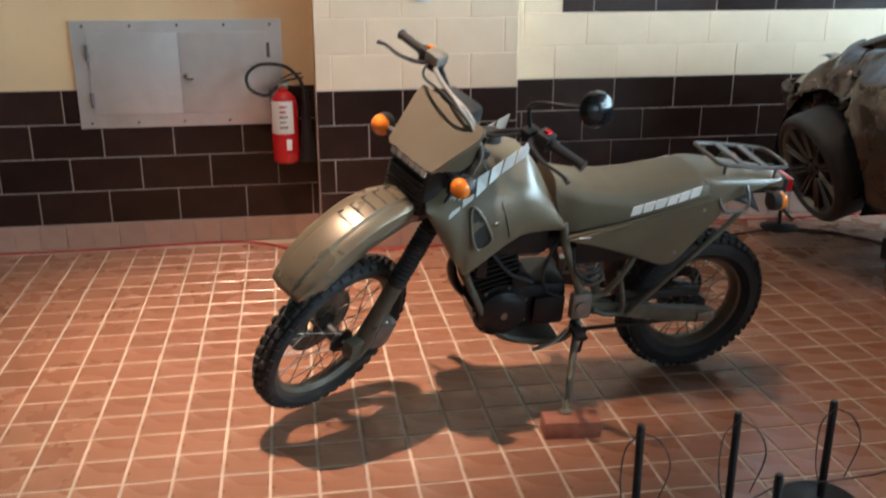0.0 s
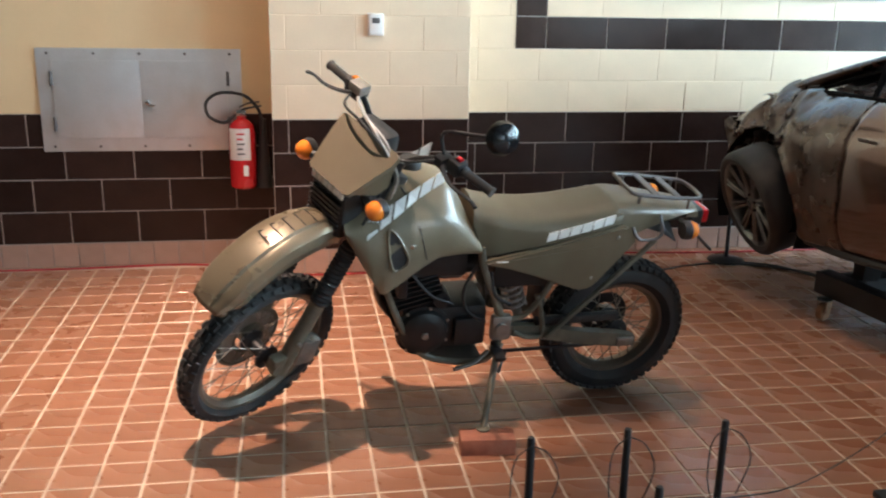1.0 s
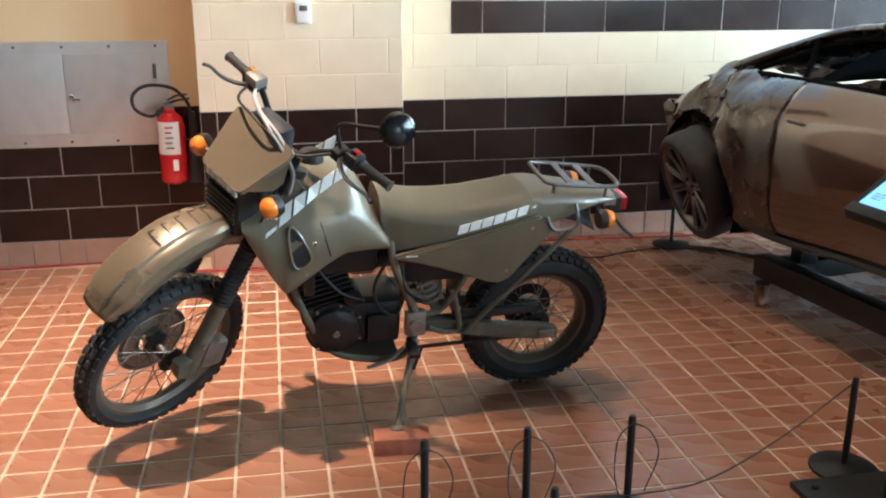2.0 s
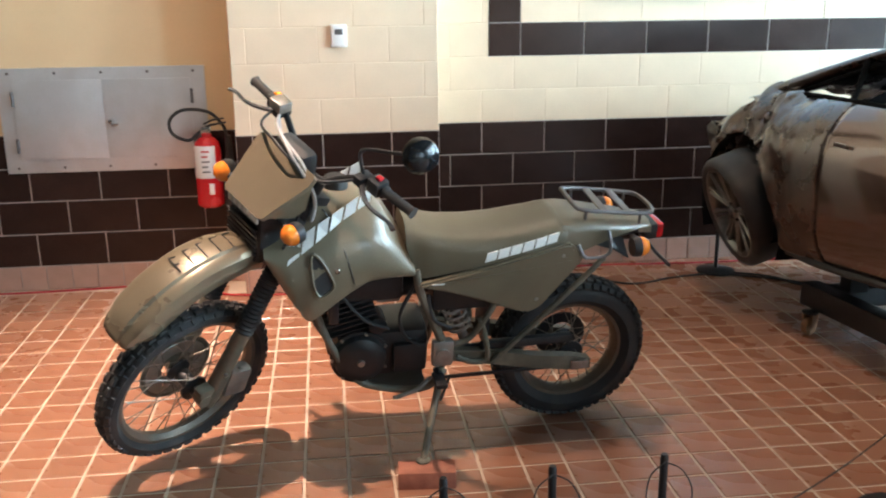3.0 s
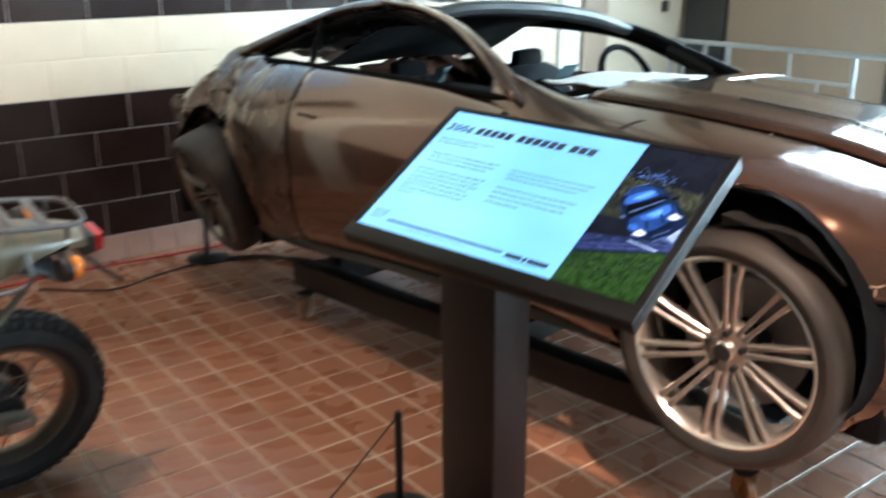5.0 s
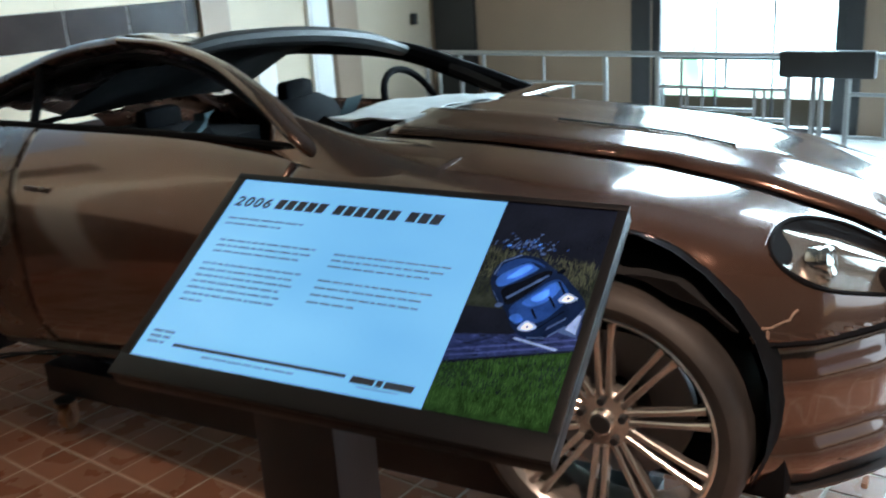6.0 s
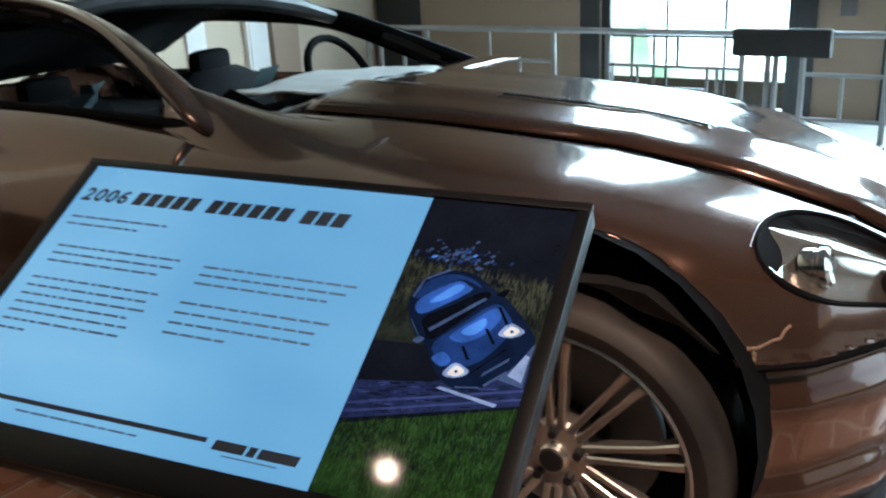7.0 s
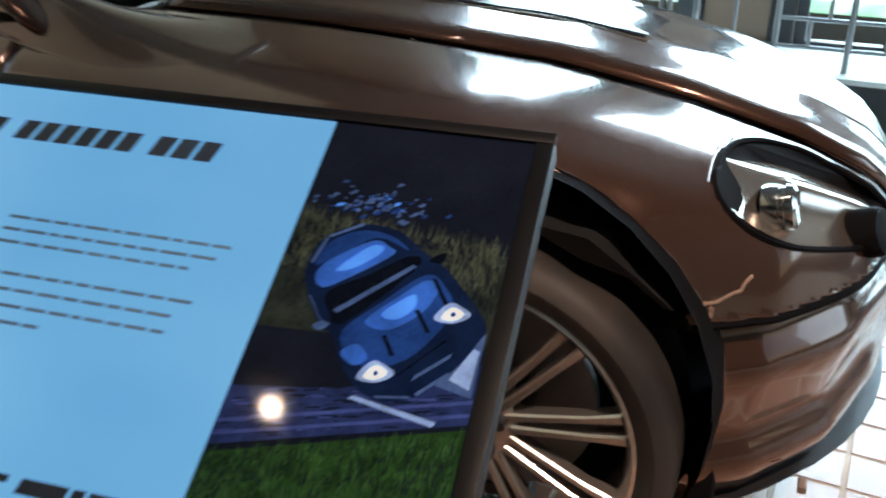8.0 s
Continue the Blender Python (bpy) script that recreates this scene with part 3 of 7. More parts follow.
for k in range(110):
    x, y = max(0.05, 0.36 + rr.gauss(0, 0.13)), 0.785 + rr.gauss(0, 0.02)
    r = rr.uniform(0.004, 0.014)
    flat("picture_spark", [(x + r * math.cos(q) * rr.uniform(0.5, 1.6), y + 0.4 * r * math.sin(q) + 0.3 * r * math.cos(q)) for q in (0, 1.1, 2.0, 3.1, 4.0, 5.2)], (M_PICSMOKE, M_PICCAR, M_PICSMOKE)[k % 3] if k > 8 else M_PICCAR2, 4 + 0.01 * k)
flat("picture_glow", [(0.82, 0.40), (0.985, 0.385), (0.985, 0.52), (0.95, 0.50)], M_PICSMOKE, 9)
flat("picture_glow", [(0.88, 0.415), (0.97, 0.400), (0.975, 0.48), (0.95, 0.485)], M_PICGLOW, 9.5)
# the rolling car seen from above its bonnet: shell, roof, glass, bonnet, lamps, plate
flat("picture_car", rounded([(0.13, 0.614), (0.166, 0.681), (0.31, 0.728), (0.485, 0.724), (0.595, 0.692), (0.69, 0.665), (0.777, 0.638), (0.968, 0.544), (0.957, 0.496), (0.867, 0.42), (0.736, 0.362), (0.577, 0.354), (0.434, 0.406), (0.359, 0.461), (0.27, 0.49), (0.18, 0.55)]), M_PICSHELL, 12)
flat("picture_car", rounded([(0.17, 0.615), (0.20, 0.675), (0.32, 0.712), (0.46, 0.710), (0.56, 0.680), (0.40, 0.70), (0.24, 0.635)]), M_PICCAR, 13)
flat("picture_car", rounded([(0.19, 0.585), (0.215, 0.625), (0.386, 0.691), (0.47, 0.682), (0.50, 0.665), (0.36, 0.605), (0.245, 0.566)]), M_PICBLUE, 14)
flat("picture_car", rounded([(0.27, 0.610), (0.39, 0.678), (0.45, 0.672), (0.36, 0.625)]), M_PICCAR2, 15)
flat("picture_car", rounded([(0.267, 0.557), (0.42, 0.610), (0.569, 0.666), (0.63, 0.653), (0.50, 0.560), (0.366, 0.489), (0.30, 0.515)]), M_PICDARK, 14)
flat("picture_car", [(0.32, 0.520), (0.60, 0.648), (0.62, 0.644), (0.34, 0.513)], M_PICSMOKE, 15)
flat("picture_car", rounded([(0.387, 0.476), (0.52, 0.555), (0.669, 0.629), (0.76, 0.610), (0.823, 0.555), (0.72, 0.455), (0.575, 0.412), (0.46, 0.425)]), M_PICCAR, 14)
flat("picture_car", rounded([(0.47, 0.505), (0.58, 0.570), (0.68, 0.617), (0.74, 0.600), (0.70, 0.545), (0.58, 0.495)]), M_PICBLUE, 15)
flat("picture_car", rounded([(0.53, 0.525), (0.60, 0.565), (0.65, 0.580), (0.66, 0.550), (0.60, 0.520)]), M_PICCAR2, 16)
flat("picture_car", rounded([(0.41, 0.432), (0.47, 0.455), (0.53, 0.430), (0.48, 0.410)]), M_PICBLUE, 16)
for p, q in (((0.56, 0.480), (0.62, 0.440)), ((0.665, 0.545), (0.74, 0.50)), ((0.70, 0.620), (0.80, 0.555)), ((0.66, 0.40), (0.82, 0.49))):
    flat("picture_car", [p, (p[0] + 0.016, p[1] + 0.004), (q[0] + 0.016, q[1] + 0.004), q], M_PICDARK, 17)
for p, q in (((0.145, 0.62), (0.175, 0.685)), ((0.18, 0.688), (0.32, 0.731)), ((0.60, 0.357), (0.74, 0.368)), ((0.76, 0.375), (0.87, 0.428)), ((0.19, 0.545), (0.29, 0.485))):
    flat("picture_car", [p, (p[0] + 0.012, p[1] - 0.004), (q[0] + 0.012, q[1] - 0.004), q], M_PICSMOKE, 17)
for x0, y0 in ((0.583, 0.401), (0.829, 0.548)):
    flat("picture_lamp", rounded([(x0 - 0.075, y0 - 0.014), (x0 - 0.03, y0 + 0.024), (x0 + 0.03, y0 + 0.020), (x0 + 0.075, y0 + 0.004), (x0 + 0.01, y0 - 0.018)]), M_PICGLOW, 18)
    flat("picture_lamp", rounded([(x0 - 0.045, y0 - 0.010), (x0 - 0.01, y0 + 0.016), (x0 + 0.045, y0 + 0.006), (x0 + 0.01, y0 - 0.012)]), M_PICWHITE, 19)
    flat("picture_lamp", rounded([(x0 - 0.012, y0), (x0, y0 + 0.007), (x0 + 0.014, y0 + 0.001), (x0, y0 - 0.006)]), M_PICCAR, 20)
flat("picture_car", [(0.735, 0.398), (0.862, 0.456), (0.868, 0.468), (0.742, 0.411)], M_PICSMOKE, 18)
flat("picture_car", rounded([(0.665, 0.662), (0.70, 0.680), (0.735, 0.684), (0.72, 0.660)]), M_PICDARK, 18)
flat("picture_car", rounded([(0.255, 0.478), (0.29, 0.492), (0.325, 0.485), (0.29, 0.470)]), M_PICSMOKE, 18)
bm = box(-0.16, -0.14, -0.09, 0.16, 0.14, -0.035, 0.006, m=K)
part("screen_mount", bm, M_BLACKMET, kiosk)
part("column", box(2.545, 1.575, 0.03, 2.665, 1.80, 1.05, 0.008), M_BLACKMET, kiosk)
part("base_plate", box(2.30, 1.40, 0.0, 2.84, 1.96, 0.026, 0.008), M_BLACKMET, kiosk)
for x, y in ((2.36, 1.46), (2.36, 1.90), (2.78, 1.46), (2.78, 1.90)):
    part("bolt", lathe([(0, 0.034), (0.012, 0.033), (0.014, 0.026)], 8, m=Matrix.Translation((x, y, 0))), M_BLACKMET, kiosk)


# ---------------------------------------------------------------- low barrier posts with elastic cord
def barrier_post(x, y, high, base=True):
    p = root("barrier_post", "low black barrier post with a round base and elastic cord loop", "barrier post", "low barrier posts", m=Matrix.Translation((x, y, 0)))
    part("base", lathe([(0, 0), (0.115, 0), (0.12, 0.004), (0.118, 0.012), (0.06, 0.022), (0.02, 0.028), (0, 0.028)], 28), M_BLACKMET, p)
    part("rod", tube([(0, 0, 0.02), (0, 0, high - 0.012), (0, 0, high)], [0.0125, 0.0125, 0.010], 12), M_BLACKMET, p)
    return p


POSTS = [(0.975, 1.745, 0.43), (1.30, 1.80, 0.41), (1.672, 1.892, 0.37), (2.555, 2.03, 0.365)]
for x, y, z in POSTS:
    barrier_post(x, y, z)
barrier_post(3.12, 4.80, 0.36)
barrier_post(1.32, 1.58, 0.335)
bm = bmesh.new()
for x, y, z in POSTS[:3]:
    tube([(x, y - 0.012, z - 0.02), (x - 0.055, y - 0.03, z - 0.06), (x - 0.07, y - 0.05, z - 0.17), (x - 0.05, y - 0.05, z - 0.26)], 0.0022, 5, bm=bm, smooth=5)
    tube([(x, y - 0.012, z - 0.02), (x + 0.05, y - 0.03, z - 0.045), (x + 0.075, y - 0.05, z - 0.12), (x + 0.03, y - 0.06, z - 0.24)], 0.0022, 5, bm=bm, smooth=5)
a, b = POSTS[2], POSTS[3]
tube([(b[0], b[1], b[2] - 0.015), (2.25, 1.96, 0.20), (1.95, 1.90, 0.10), (a[0], a[1] - 0.02, 0.09)], 0.003, 5, bm=bm, smooth=6)
tube([(a[0], a[1] - 0.02, 0.09), (1.5, 1.84, 0.12), (1.30, 1.78, 0.10), (0.975, 1.73, 0.12)], 0.003, 5, bm=bm, smooth=6)
tagged(finish(bm, "elastic_cord", M_CORD), "thin dark elastic cord looped along the low posts", "cord")
bm = tube([(-2.6, 5.03, 0.006), (-1.2, 5.02, 0.006), (-0.3, 5.035, 0.006), (0.12, 4.78, 0.006), (0.8, 4.76, 0.006), (1.4, 4.83, 0.006), (2.2, 5.03, 0.006), (3.2, 4.98, 0.006), (4.4, 5.0, 0.006)], 0.006, 6, smooth=8)
tagged(finish(bm, "red_cable", M_REDCORD), "thin red cable lying along the foot of the wall", "cable")
bm = tube([(2.2, 4.86, 0.006), (2.5, 4.62, 0.006), (2.8, 4.7, 0.006), (3.1, 4.72, 0.006), (3.5, 4.5, 0.006), (3.62, 4.2, 0.006), (4.1, 4.05, 0.006)], 0.006, 6, smooth=8)
tube([(3.15, 4.76, 0.007), (3.4, 4.62, 0.007), (3.55, 4.38, 0.007), (3.9, 4.3, 0.007)], 0.006, 6, bm=bm, smooth=8)
tagged(finish(bm, "black_cable", M_CORD), "black cable lying loose on the tiled floor", "cable")

# ---------------------------------------------------------------- the motorcycle
M_OLIVE = material("olive_drab_paint", (0.138, 0.109, 0.071), 0.34, vary=0.10, scale=6, bump=0.05, grain=220, coat=0.25, dirt=(0.19, 0.165, 0.11), dirt_scale=5, dirt_amount=0.4)
# the tank's olive, lightened so the colour itself carries the lit highlight
M_GUARD = material("worn_olive_paint_lit_sheen", (0.20, 0.158, 0.106), 0.29, metal=0.4, vary=0.12, scale=6, bump=0.06, grain=220, dirt=(0.22, 0.185, 0.13), dirt_scale=5, dirt_amount=0.4)
M_OLIVED = material("olive_frame_paint", (0.105, 0.094, 0.068), 0.5, vary=0.2, scale=14, bump=0.2, dirt=(0.22, 0.19, 0.14), dirt_scale=12, dirt_amount=0.6)
M_SEAT = material("olive_vinyl_seat", (0.108, 0.087, 0.054), 0.44, vary=0.12, scale=8, bump=0.25, grain=260)
M_ENGINE = material("black_engine_casting", (0.020, 0.020, 0.021), 0.38, vary=0.3, scale=20, bump=0.35, metal=0.25)
M_ALU = material("dull_aluminium", (0.36, 0.34, 0.31), 0.42, metal=0.8, vary=0.2, scale=15, dirt=(0.16, 0.13, 0.10), dirt_scale=18, dirt_amount=0.5)
M_SPOKE = material("dirty_spoke_steel", (0.22, 0.19, 0.16), 0.45, metal=0.7, vary=0.2)
M_RIM = material("dirty_rim", (0.15, 0.125, 0.098), 0.42, metal=0.6, vary=0.2, scale=10)
M_ORANGE = material("orange_lens", (0.85, 0.22, 0.02), 0.18, vary=0.08, coat=0.6)
M_REDLENS = material("red_lens", (0.50, 0.01, 0.015), 0.15, vary=0.08, coat=0.6)
M_WHITELET = material("white_decal", (0.78, 0.78, 0.76), 0.4, vary=0.06)
M_CABLE = material("grey_cable", (0.33, 0.31, 0.29), 0.45, vary=0.1)

LEAN = radians(12)
hd = Vector((-1, -0.09, 0)).normalized()
lf = Vector((-hd.y, hd.x, 0))
bz = Vector((0, 0, 1)) * math.cos(LEAN) + lf * math.sin(LEAN)
by = lf * math.cos(LEAN) - Vector((0, 0, 1)) * math.sin(LEAN)
BM = Matrix((hd, by, bz)).transposed().to_4x4()
BM.translation = Vector((1.63, 2.975, 0.012))
bike = root("motorcycle", "olive drab military enduro motorcycle leaning on its side stand", "motorcycle", m=BM)
A0 = Vector((1.0, 0, 1.15))
AX = Vector((-0.454, 0, 0.891)).normalized()
ST = Matrix.Translation(A0) @ Matrix.Rotation(radians(36), 4, AX) @ Matrix.Translation(-A0)
SIDE = Matrix.Rotation(radians(-90), 4, "X")      # turns a lathe's axis onto y


def wheel(name, cx, cz, r_out, half, r_rim, n_spoke, knobs, m, label, proud=0.008):
    place = m @ Matrix.Translation((cx, 0, cz)) @ SIDE
    hgt = r_out - r_rim
    rim_prof = [(r_rim + 0.012, -half * 0.62), (r_rim + 0.014, -half * 0.5), (r_rim - 0.006, -half * 0.42), (r_rim - 0.016, -half * 0.15), (r_rim - 0.016, half * 0.15), (r_rim - 0.006, half * 0.42), (r_rim + 0.014, half * 0.5), (r_rim + 0.012, half * 0.62), (r_rim - 0.008, half * 0.58), (r_rim - 0.024, half * 0.2), (r_rim - 0.024, -half * 0.2), (r_rim - 0.008, -half * 0.58)]
    w = part(name, lathe(rim_prof, 56, m=place, closed=True), M_RIM, bike, label)
    ty = [(r_rim + 0.004, -half * 0.6)]
    for k in range(13):
        a = math.pi * k / 12
        ty.append((r_rim + hgt * 0.30 + (hgt * 0.70 - 0.009) * max(0, math.sin(a)) ** 0.7, -half * math.cos(a)))
    ty.append((r_rim + 0.004, half * 0.6))
    bm = lathe(ty, 64, m=place, closed=True)
    for i in range(knobs):
        an = 2 * math.pi * i / knobs
        for j, off in enumerate((-0.78, -0.28, 0.28, 0.78)):
            a2 = an + (math.pi / knobs if j in (1, 2) else 0)
            tilt = 0.0 if abs(off) < 0.5 else 0.62 * (1 if off > 0 else -1)
            rr_ = r_out - proud - (0.0 if abs(off) < 0.5 else 0.013)
            kl = 2 * math.pi * r_out / knobs * 0.70
            km = place @ Matrix.Rotation(a2, 4, "Z") @ Matrix.Translation((rr_, 0, off * half)) @ Matrix.Rotation(-tilt, 4, "Y")
            vs = [bm.verts.new(km @ Vector((x, y, z))) for x, y, z in ((-0.008, -kl / 2, -half * 0.2), (-0.008, kl / 2, -half * 0.2), (-0.008, kl / 2, half * 0.2), (-0.008, -kl / 2, half * 0.2), (proud, -kl * 0.42, -half * 0.17), (proud, kl * 0.42, -half * 0.17), (proud, kl * 0.42, half * 0.17), (proud, -kl * 0.42, half * 0.17))]
            for q in ((4, 5, 6, 7), (0, 1, 5, 4), (1, 2, 6, 5), (2, 3, 7, 6), (3, 0, 4, 7)):
                bm.faces.new([vs[v] for v in q])
    part("tyre", bm, M_RUBBER, w, "worn black knobbly tyre", angle=28)
    part("hub", lathe([(0, -0.075), (0.022, -0.075), (0.024, -0.06), (0.05, -0.055), (0.052, -0.045), (0.028, -0.03), (0.028, 0.03), (0.052, 0.045), (0.05, 0.055), (0.024, 0.06), (0.022, 0.075), (0, 0.075)], 20, m=place), M_BLACKMET, w)
    for i in range(n_spoke):
        a = 2 * math.pi * i / n_spoke
        sgn = 1 if i % 2 else -1
        lean_ = 0.55 if (i // 2) % 2 else -0.55
        p0 = Vector((0.048 * math.cos(a + lean_ * 1.6), 0.048 * math.sin(a + lean_ * 1.6), sgn * 0.05))
        p1 = Vector(((r_rim - 0.02) * math.cos(a), (r_rim - 0.02) * math.sin(a), sgn * 0.004))
        part("spoke", tube([p0, p1], 0.0021, 5, m=place), M_SPOKE, w)
    return w, place


rear_wheel, RP = wheel("rear_wheel", 0.0, 0.322, 0.322, 0.066, 0.215, 32, 52, Matrix(), "dull rear wheel with spokes", 0.003)
FCX, FCZ = 1.525, 0.392
front_wheel, FP = wheel("front_wheel", FCX, FCZ, 0.346, 0.047, 0.278, 32, 46, ST, "dull front wheel with wire spokes turned to one side", 0.006)
part("brake_disc", lathe([(0.075, 0.068), (0.125, 0.068), (0.127, 0.070), (0.125, 0.073), (0.075, 0.073)], 36, m=FP @ Matrix.Diagonal((1, 1, -1, 1)), closed=True), M_ALU, front_wheel)
part("disc_cover", lathe([(0.055, 0.080), (0.13, 0.082), (0.142, 0.079), (0.146, 0.072), (0.138, 0.078), (0.055, 0.076)], 36, m=FP @ Matrix.Diagonal((1, 1, -1, 1)), closed=True), M_OLIVED, front_wheel)
part("rear_sprocket", lathe([(0.06, 0.082), (0.105, 0.082), (0.108, 0.085), (0.105, 0.089), (0.06, 0.089)], 40, m=RP @ Matrix.Diagonal((1, 1, -1, 1)), closed=True), M_BLACKMET, rear_wheel)


def fork_pt(t, y):
    return (1.478 - 0.454 * t, y, 0.40 + 0.891 * t)


# fork legs, gaiters, clamps
for s in (1, -1):
    y = s * 0.105
    bm = tube([fork_pt(-0.06, y), fork_pt(0.0, y), fork_pt(0.16, y), fork_pt(0.30, y)], [0.028, 0.034, 0.031, 0.030], 14, m=ST)
    tube([(FCX, s * 0.13, FCZ), (FCX, s * 0.08, FCZ)], 0.026, 14, bm=bm, m=ST)
    box(FCX - 0.06, y - 0.024, FCZ - 0.035, FCX + 0.02, y + 0.024, FCZ + 0.05, 0.012, bm=bm, m=ST)
    leg = part("fork_slider", bm, M_OLIVED, bike, "olive painted lower fork leg")
    n = 30
    bm = tube([fork_pt(0.27 + 0.27 * i / n, y) for i in range(n + 1)], [0.037 if i % 2 else 0.030 for i in range(n + 1)], 14, m=ST)
    part("fork_gaiter", bm, M_RUBBER, bike)
    part("fork_tube", tube([fork_pt(0.5, y), fork_pt(0.90, y)], 0.021, 12, m=ST), M_BLACKMET, bike)
bm = box(FCX - 0.175, 0.075, FCZ - 0.005, FCX - 0.075, 0.135, FCZ + 0.115, 0.018, m=ST @ Matrix.Translation((FCX, 0, FCZ)) @ Matrix.Rotation(radians(-18), 4, "Y") @ Matrix.Translation((-FCX, 0, -FCZ)))
for k in range(3):
    tube([(FCX - 0.14 + k * 0.03, 0.13, FCZ + 0.10), (FCX - 0.14 + k * 0.03, 0.142, FCZ + 0.10)], 0.008, 8, bm=bm, m=ST)
part("brake_caliper", bm, M_ALU, bike)
part("axle_nut", lathe([(0, 0.15), (0.016, 0.15), (0.018, 0.135), (0.024, 0.132), (0.024, 0.125), (0, 0.125)], 6, m=FP @ Matrix.Diagonal((1, 1, -1, 1))), M_ALU, bike)
for t in (0.60, 0.84):
    c = Vector(fork_pt(t, 0))
    part("fork_clamp", box(-0.055, -0.14, -0.018, 0.035, 0.14, 0.018, 0.012, m=ST @ Matrix.Translation(c) @ Matrix.Rotation(radians(-27), 4, "Y")), M_BLACKMET, bike)

# front mudguard: a curved shell with a raised ribbed centre
prof = [(1.225, 0.945), (1.30, 0.975), (1.39, 0.990), (1.49, 0.984), (1.58, 0.957), (1.665, 0.915), (1.74, 0.860), (1.79, 0.790)]
wid = [0.060, 0.075, 0.088, 0.092, 0.092, 0.092, 0.088, 0.070]
cl = spline([(x, 0, z) for x, z in prof], 5)
rings = []
for i, p in enumerate(cl):
    f = i / (len(cl) - 1) * (len(wid) - 1)
    k = min(int(f), len(wid) - 2)
    w = wid[k] + (wid[k + 1] - wid[k]) * (f - k)
    a = cl[max(0, i - 1)]
    b = cl[min(len(cl) - 1, i + 1)]
    d = (b - a).normalized()
    nrm = Vector((-d.z, 0, d.x))
    ring = []
    for u, dz in ((-1.0, -0.085), (-1.0, -0.05), (-0.96, -0.018), (-0.80, -0.006), (-0.52, -0.003), (-0.44, 0.008), (0, 0.012), (0.44, 0.008), (0.52, -0.003), (0.80, -0.006), (0.96, -0.018), (1.0, -0.05), (1.0, -0.085)):
        ring.append(p + nrm * (dz * (0.55 if i > len(cl) - 4 else 1)) + Vector((0, u * w, 0)))
    rings.append(ring)
bm = loft(rings, closed=False, cap=False, m=ST)
mg = part("front_mudguard", bm, M_GUARD, bike, "long olive front mudguard with vent slots")
so = mg.modifiers.new("thickness", "SOLIDIFY")
so.thickness, so.offset = 0.004, -1
for k in range(5):
    x = 1.34 + k * 0.05
    z = 0.984 - 0.9 * (x - 1.41) ** 2
    for s in (0.25, -0.25):
        part("vent_slot", tube([(x - 0.012, s * 0.07 - 0.018, z + 0.012), (x + 0.016, s * 0.07 - 0.018, z + 0.017), (x + 0.016, s * 0.07 + 0.018, z + 0.017)], 0.0028, 5, m=ST), M_BLACKPL, mg)

# headlamp nacelle: number board, lamp, indicators
for_board = [(1.310, 0.088, 1.140), (1.300, 0.105, 1.142), (1.155, 0.150, 1.245), (1.132, 0.148, 1.268), (1.126, 0.135, 1.274)]
bm = bmesh.new()
top = [Vector(p) for p in for_board] + [Vector((x, -y, z)) for x, y, z in for_board[::-1]]
lo = [p + Vector((-0.012, 0, -0.016)) for p in top]
va, vb = [bm.verts.new(ST @ p) for p in top], [bm.verts.new(ST @ p) for p in lo]
bm.faces.new(va)
bm.faces.new(vb[::-1])
for q in range(len(va)):
    bm.faces.new((va[q], vb[q], vb[(q + 1) % len(va)], va[(q + 1) % len(va)]))
for s in (1, -1):
    tri = [(1.308, s * 0.092, 1.136), (1.134, s * 0.150, 1.262), (1.160, s * 0.152, 1.150), (1.20, s * 0.145, 1.128)]
    v1 = [bm.verts.new(ST @ Vector(p)) for p in tri]
    v2 = [bm.verts.new(ST @ (Vector(p) + Vector((0, -s * 0.010, 0)))) for p in tri]
    bm.faces.new(v1)
    bm.faces.new(v2[::-1])
    for q in range(4):
        bm.faces.new((v1[q], v2[q], v2[(q + 1) % 4], v1[(q + 1) % 4]))
bmesh.ops.recalc_face_normals(bm, faces=bm.faces[:])
nac = part("headlamp_cowl", bm, M_OLIVE, bike, "plain olive wedge-shaped headlamp cowl", angle=25)
bm = box(1.185, -0.090, 0.915, 1.290, 0.090, 1.128, 0.018, m=ST)
lamp = part("headlamp", bm, M_BLACKPL, bike, "black rectangular headlamp with a grille")
part("lens", box(1.291, -0.074, 0.940, 1.296, 0.074, 1.075, 0.010, m=ST), glass_material("headlamp_glass", (0.6, 0.62, 0.62), 0.15), lamp)
for k in range(7):
    part("grille_bar", box(1.298, -0.082, 0.935 + k * 0.021, 1.306, 0.082, 0.944 + k * 0.021, 0.002, m=ST), M_BLACKPL, lamp)
for k in range(6):
    part("decal_bar", box(1.293, -0.084 + k * 0.0285, 1.098, 1.300, -0.062 + k * 0.0285, 1.126, 0.001, m=ST), M_WHITELET, lamp, smooth=False)
bm = tube([(1.14, 0.11, 1.06), (1.20, 0.12, 1.09), (1.235, 0.14, 1.11)], 0.018, 8, m=ST)
tube([(1.14, -0.11, 1.06), (1.20, -0.12, 1.09), (1.235, -0.14, 1.11)], 0.018, 8, bm=bm, m=ST)
box(1.12, -0.10, 0.96, 1.20, 0.10, 1.10, 0.03, bm=bm, m=ST)
part("lamp_bracket", bm, M_BLACKPL, bike)


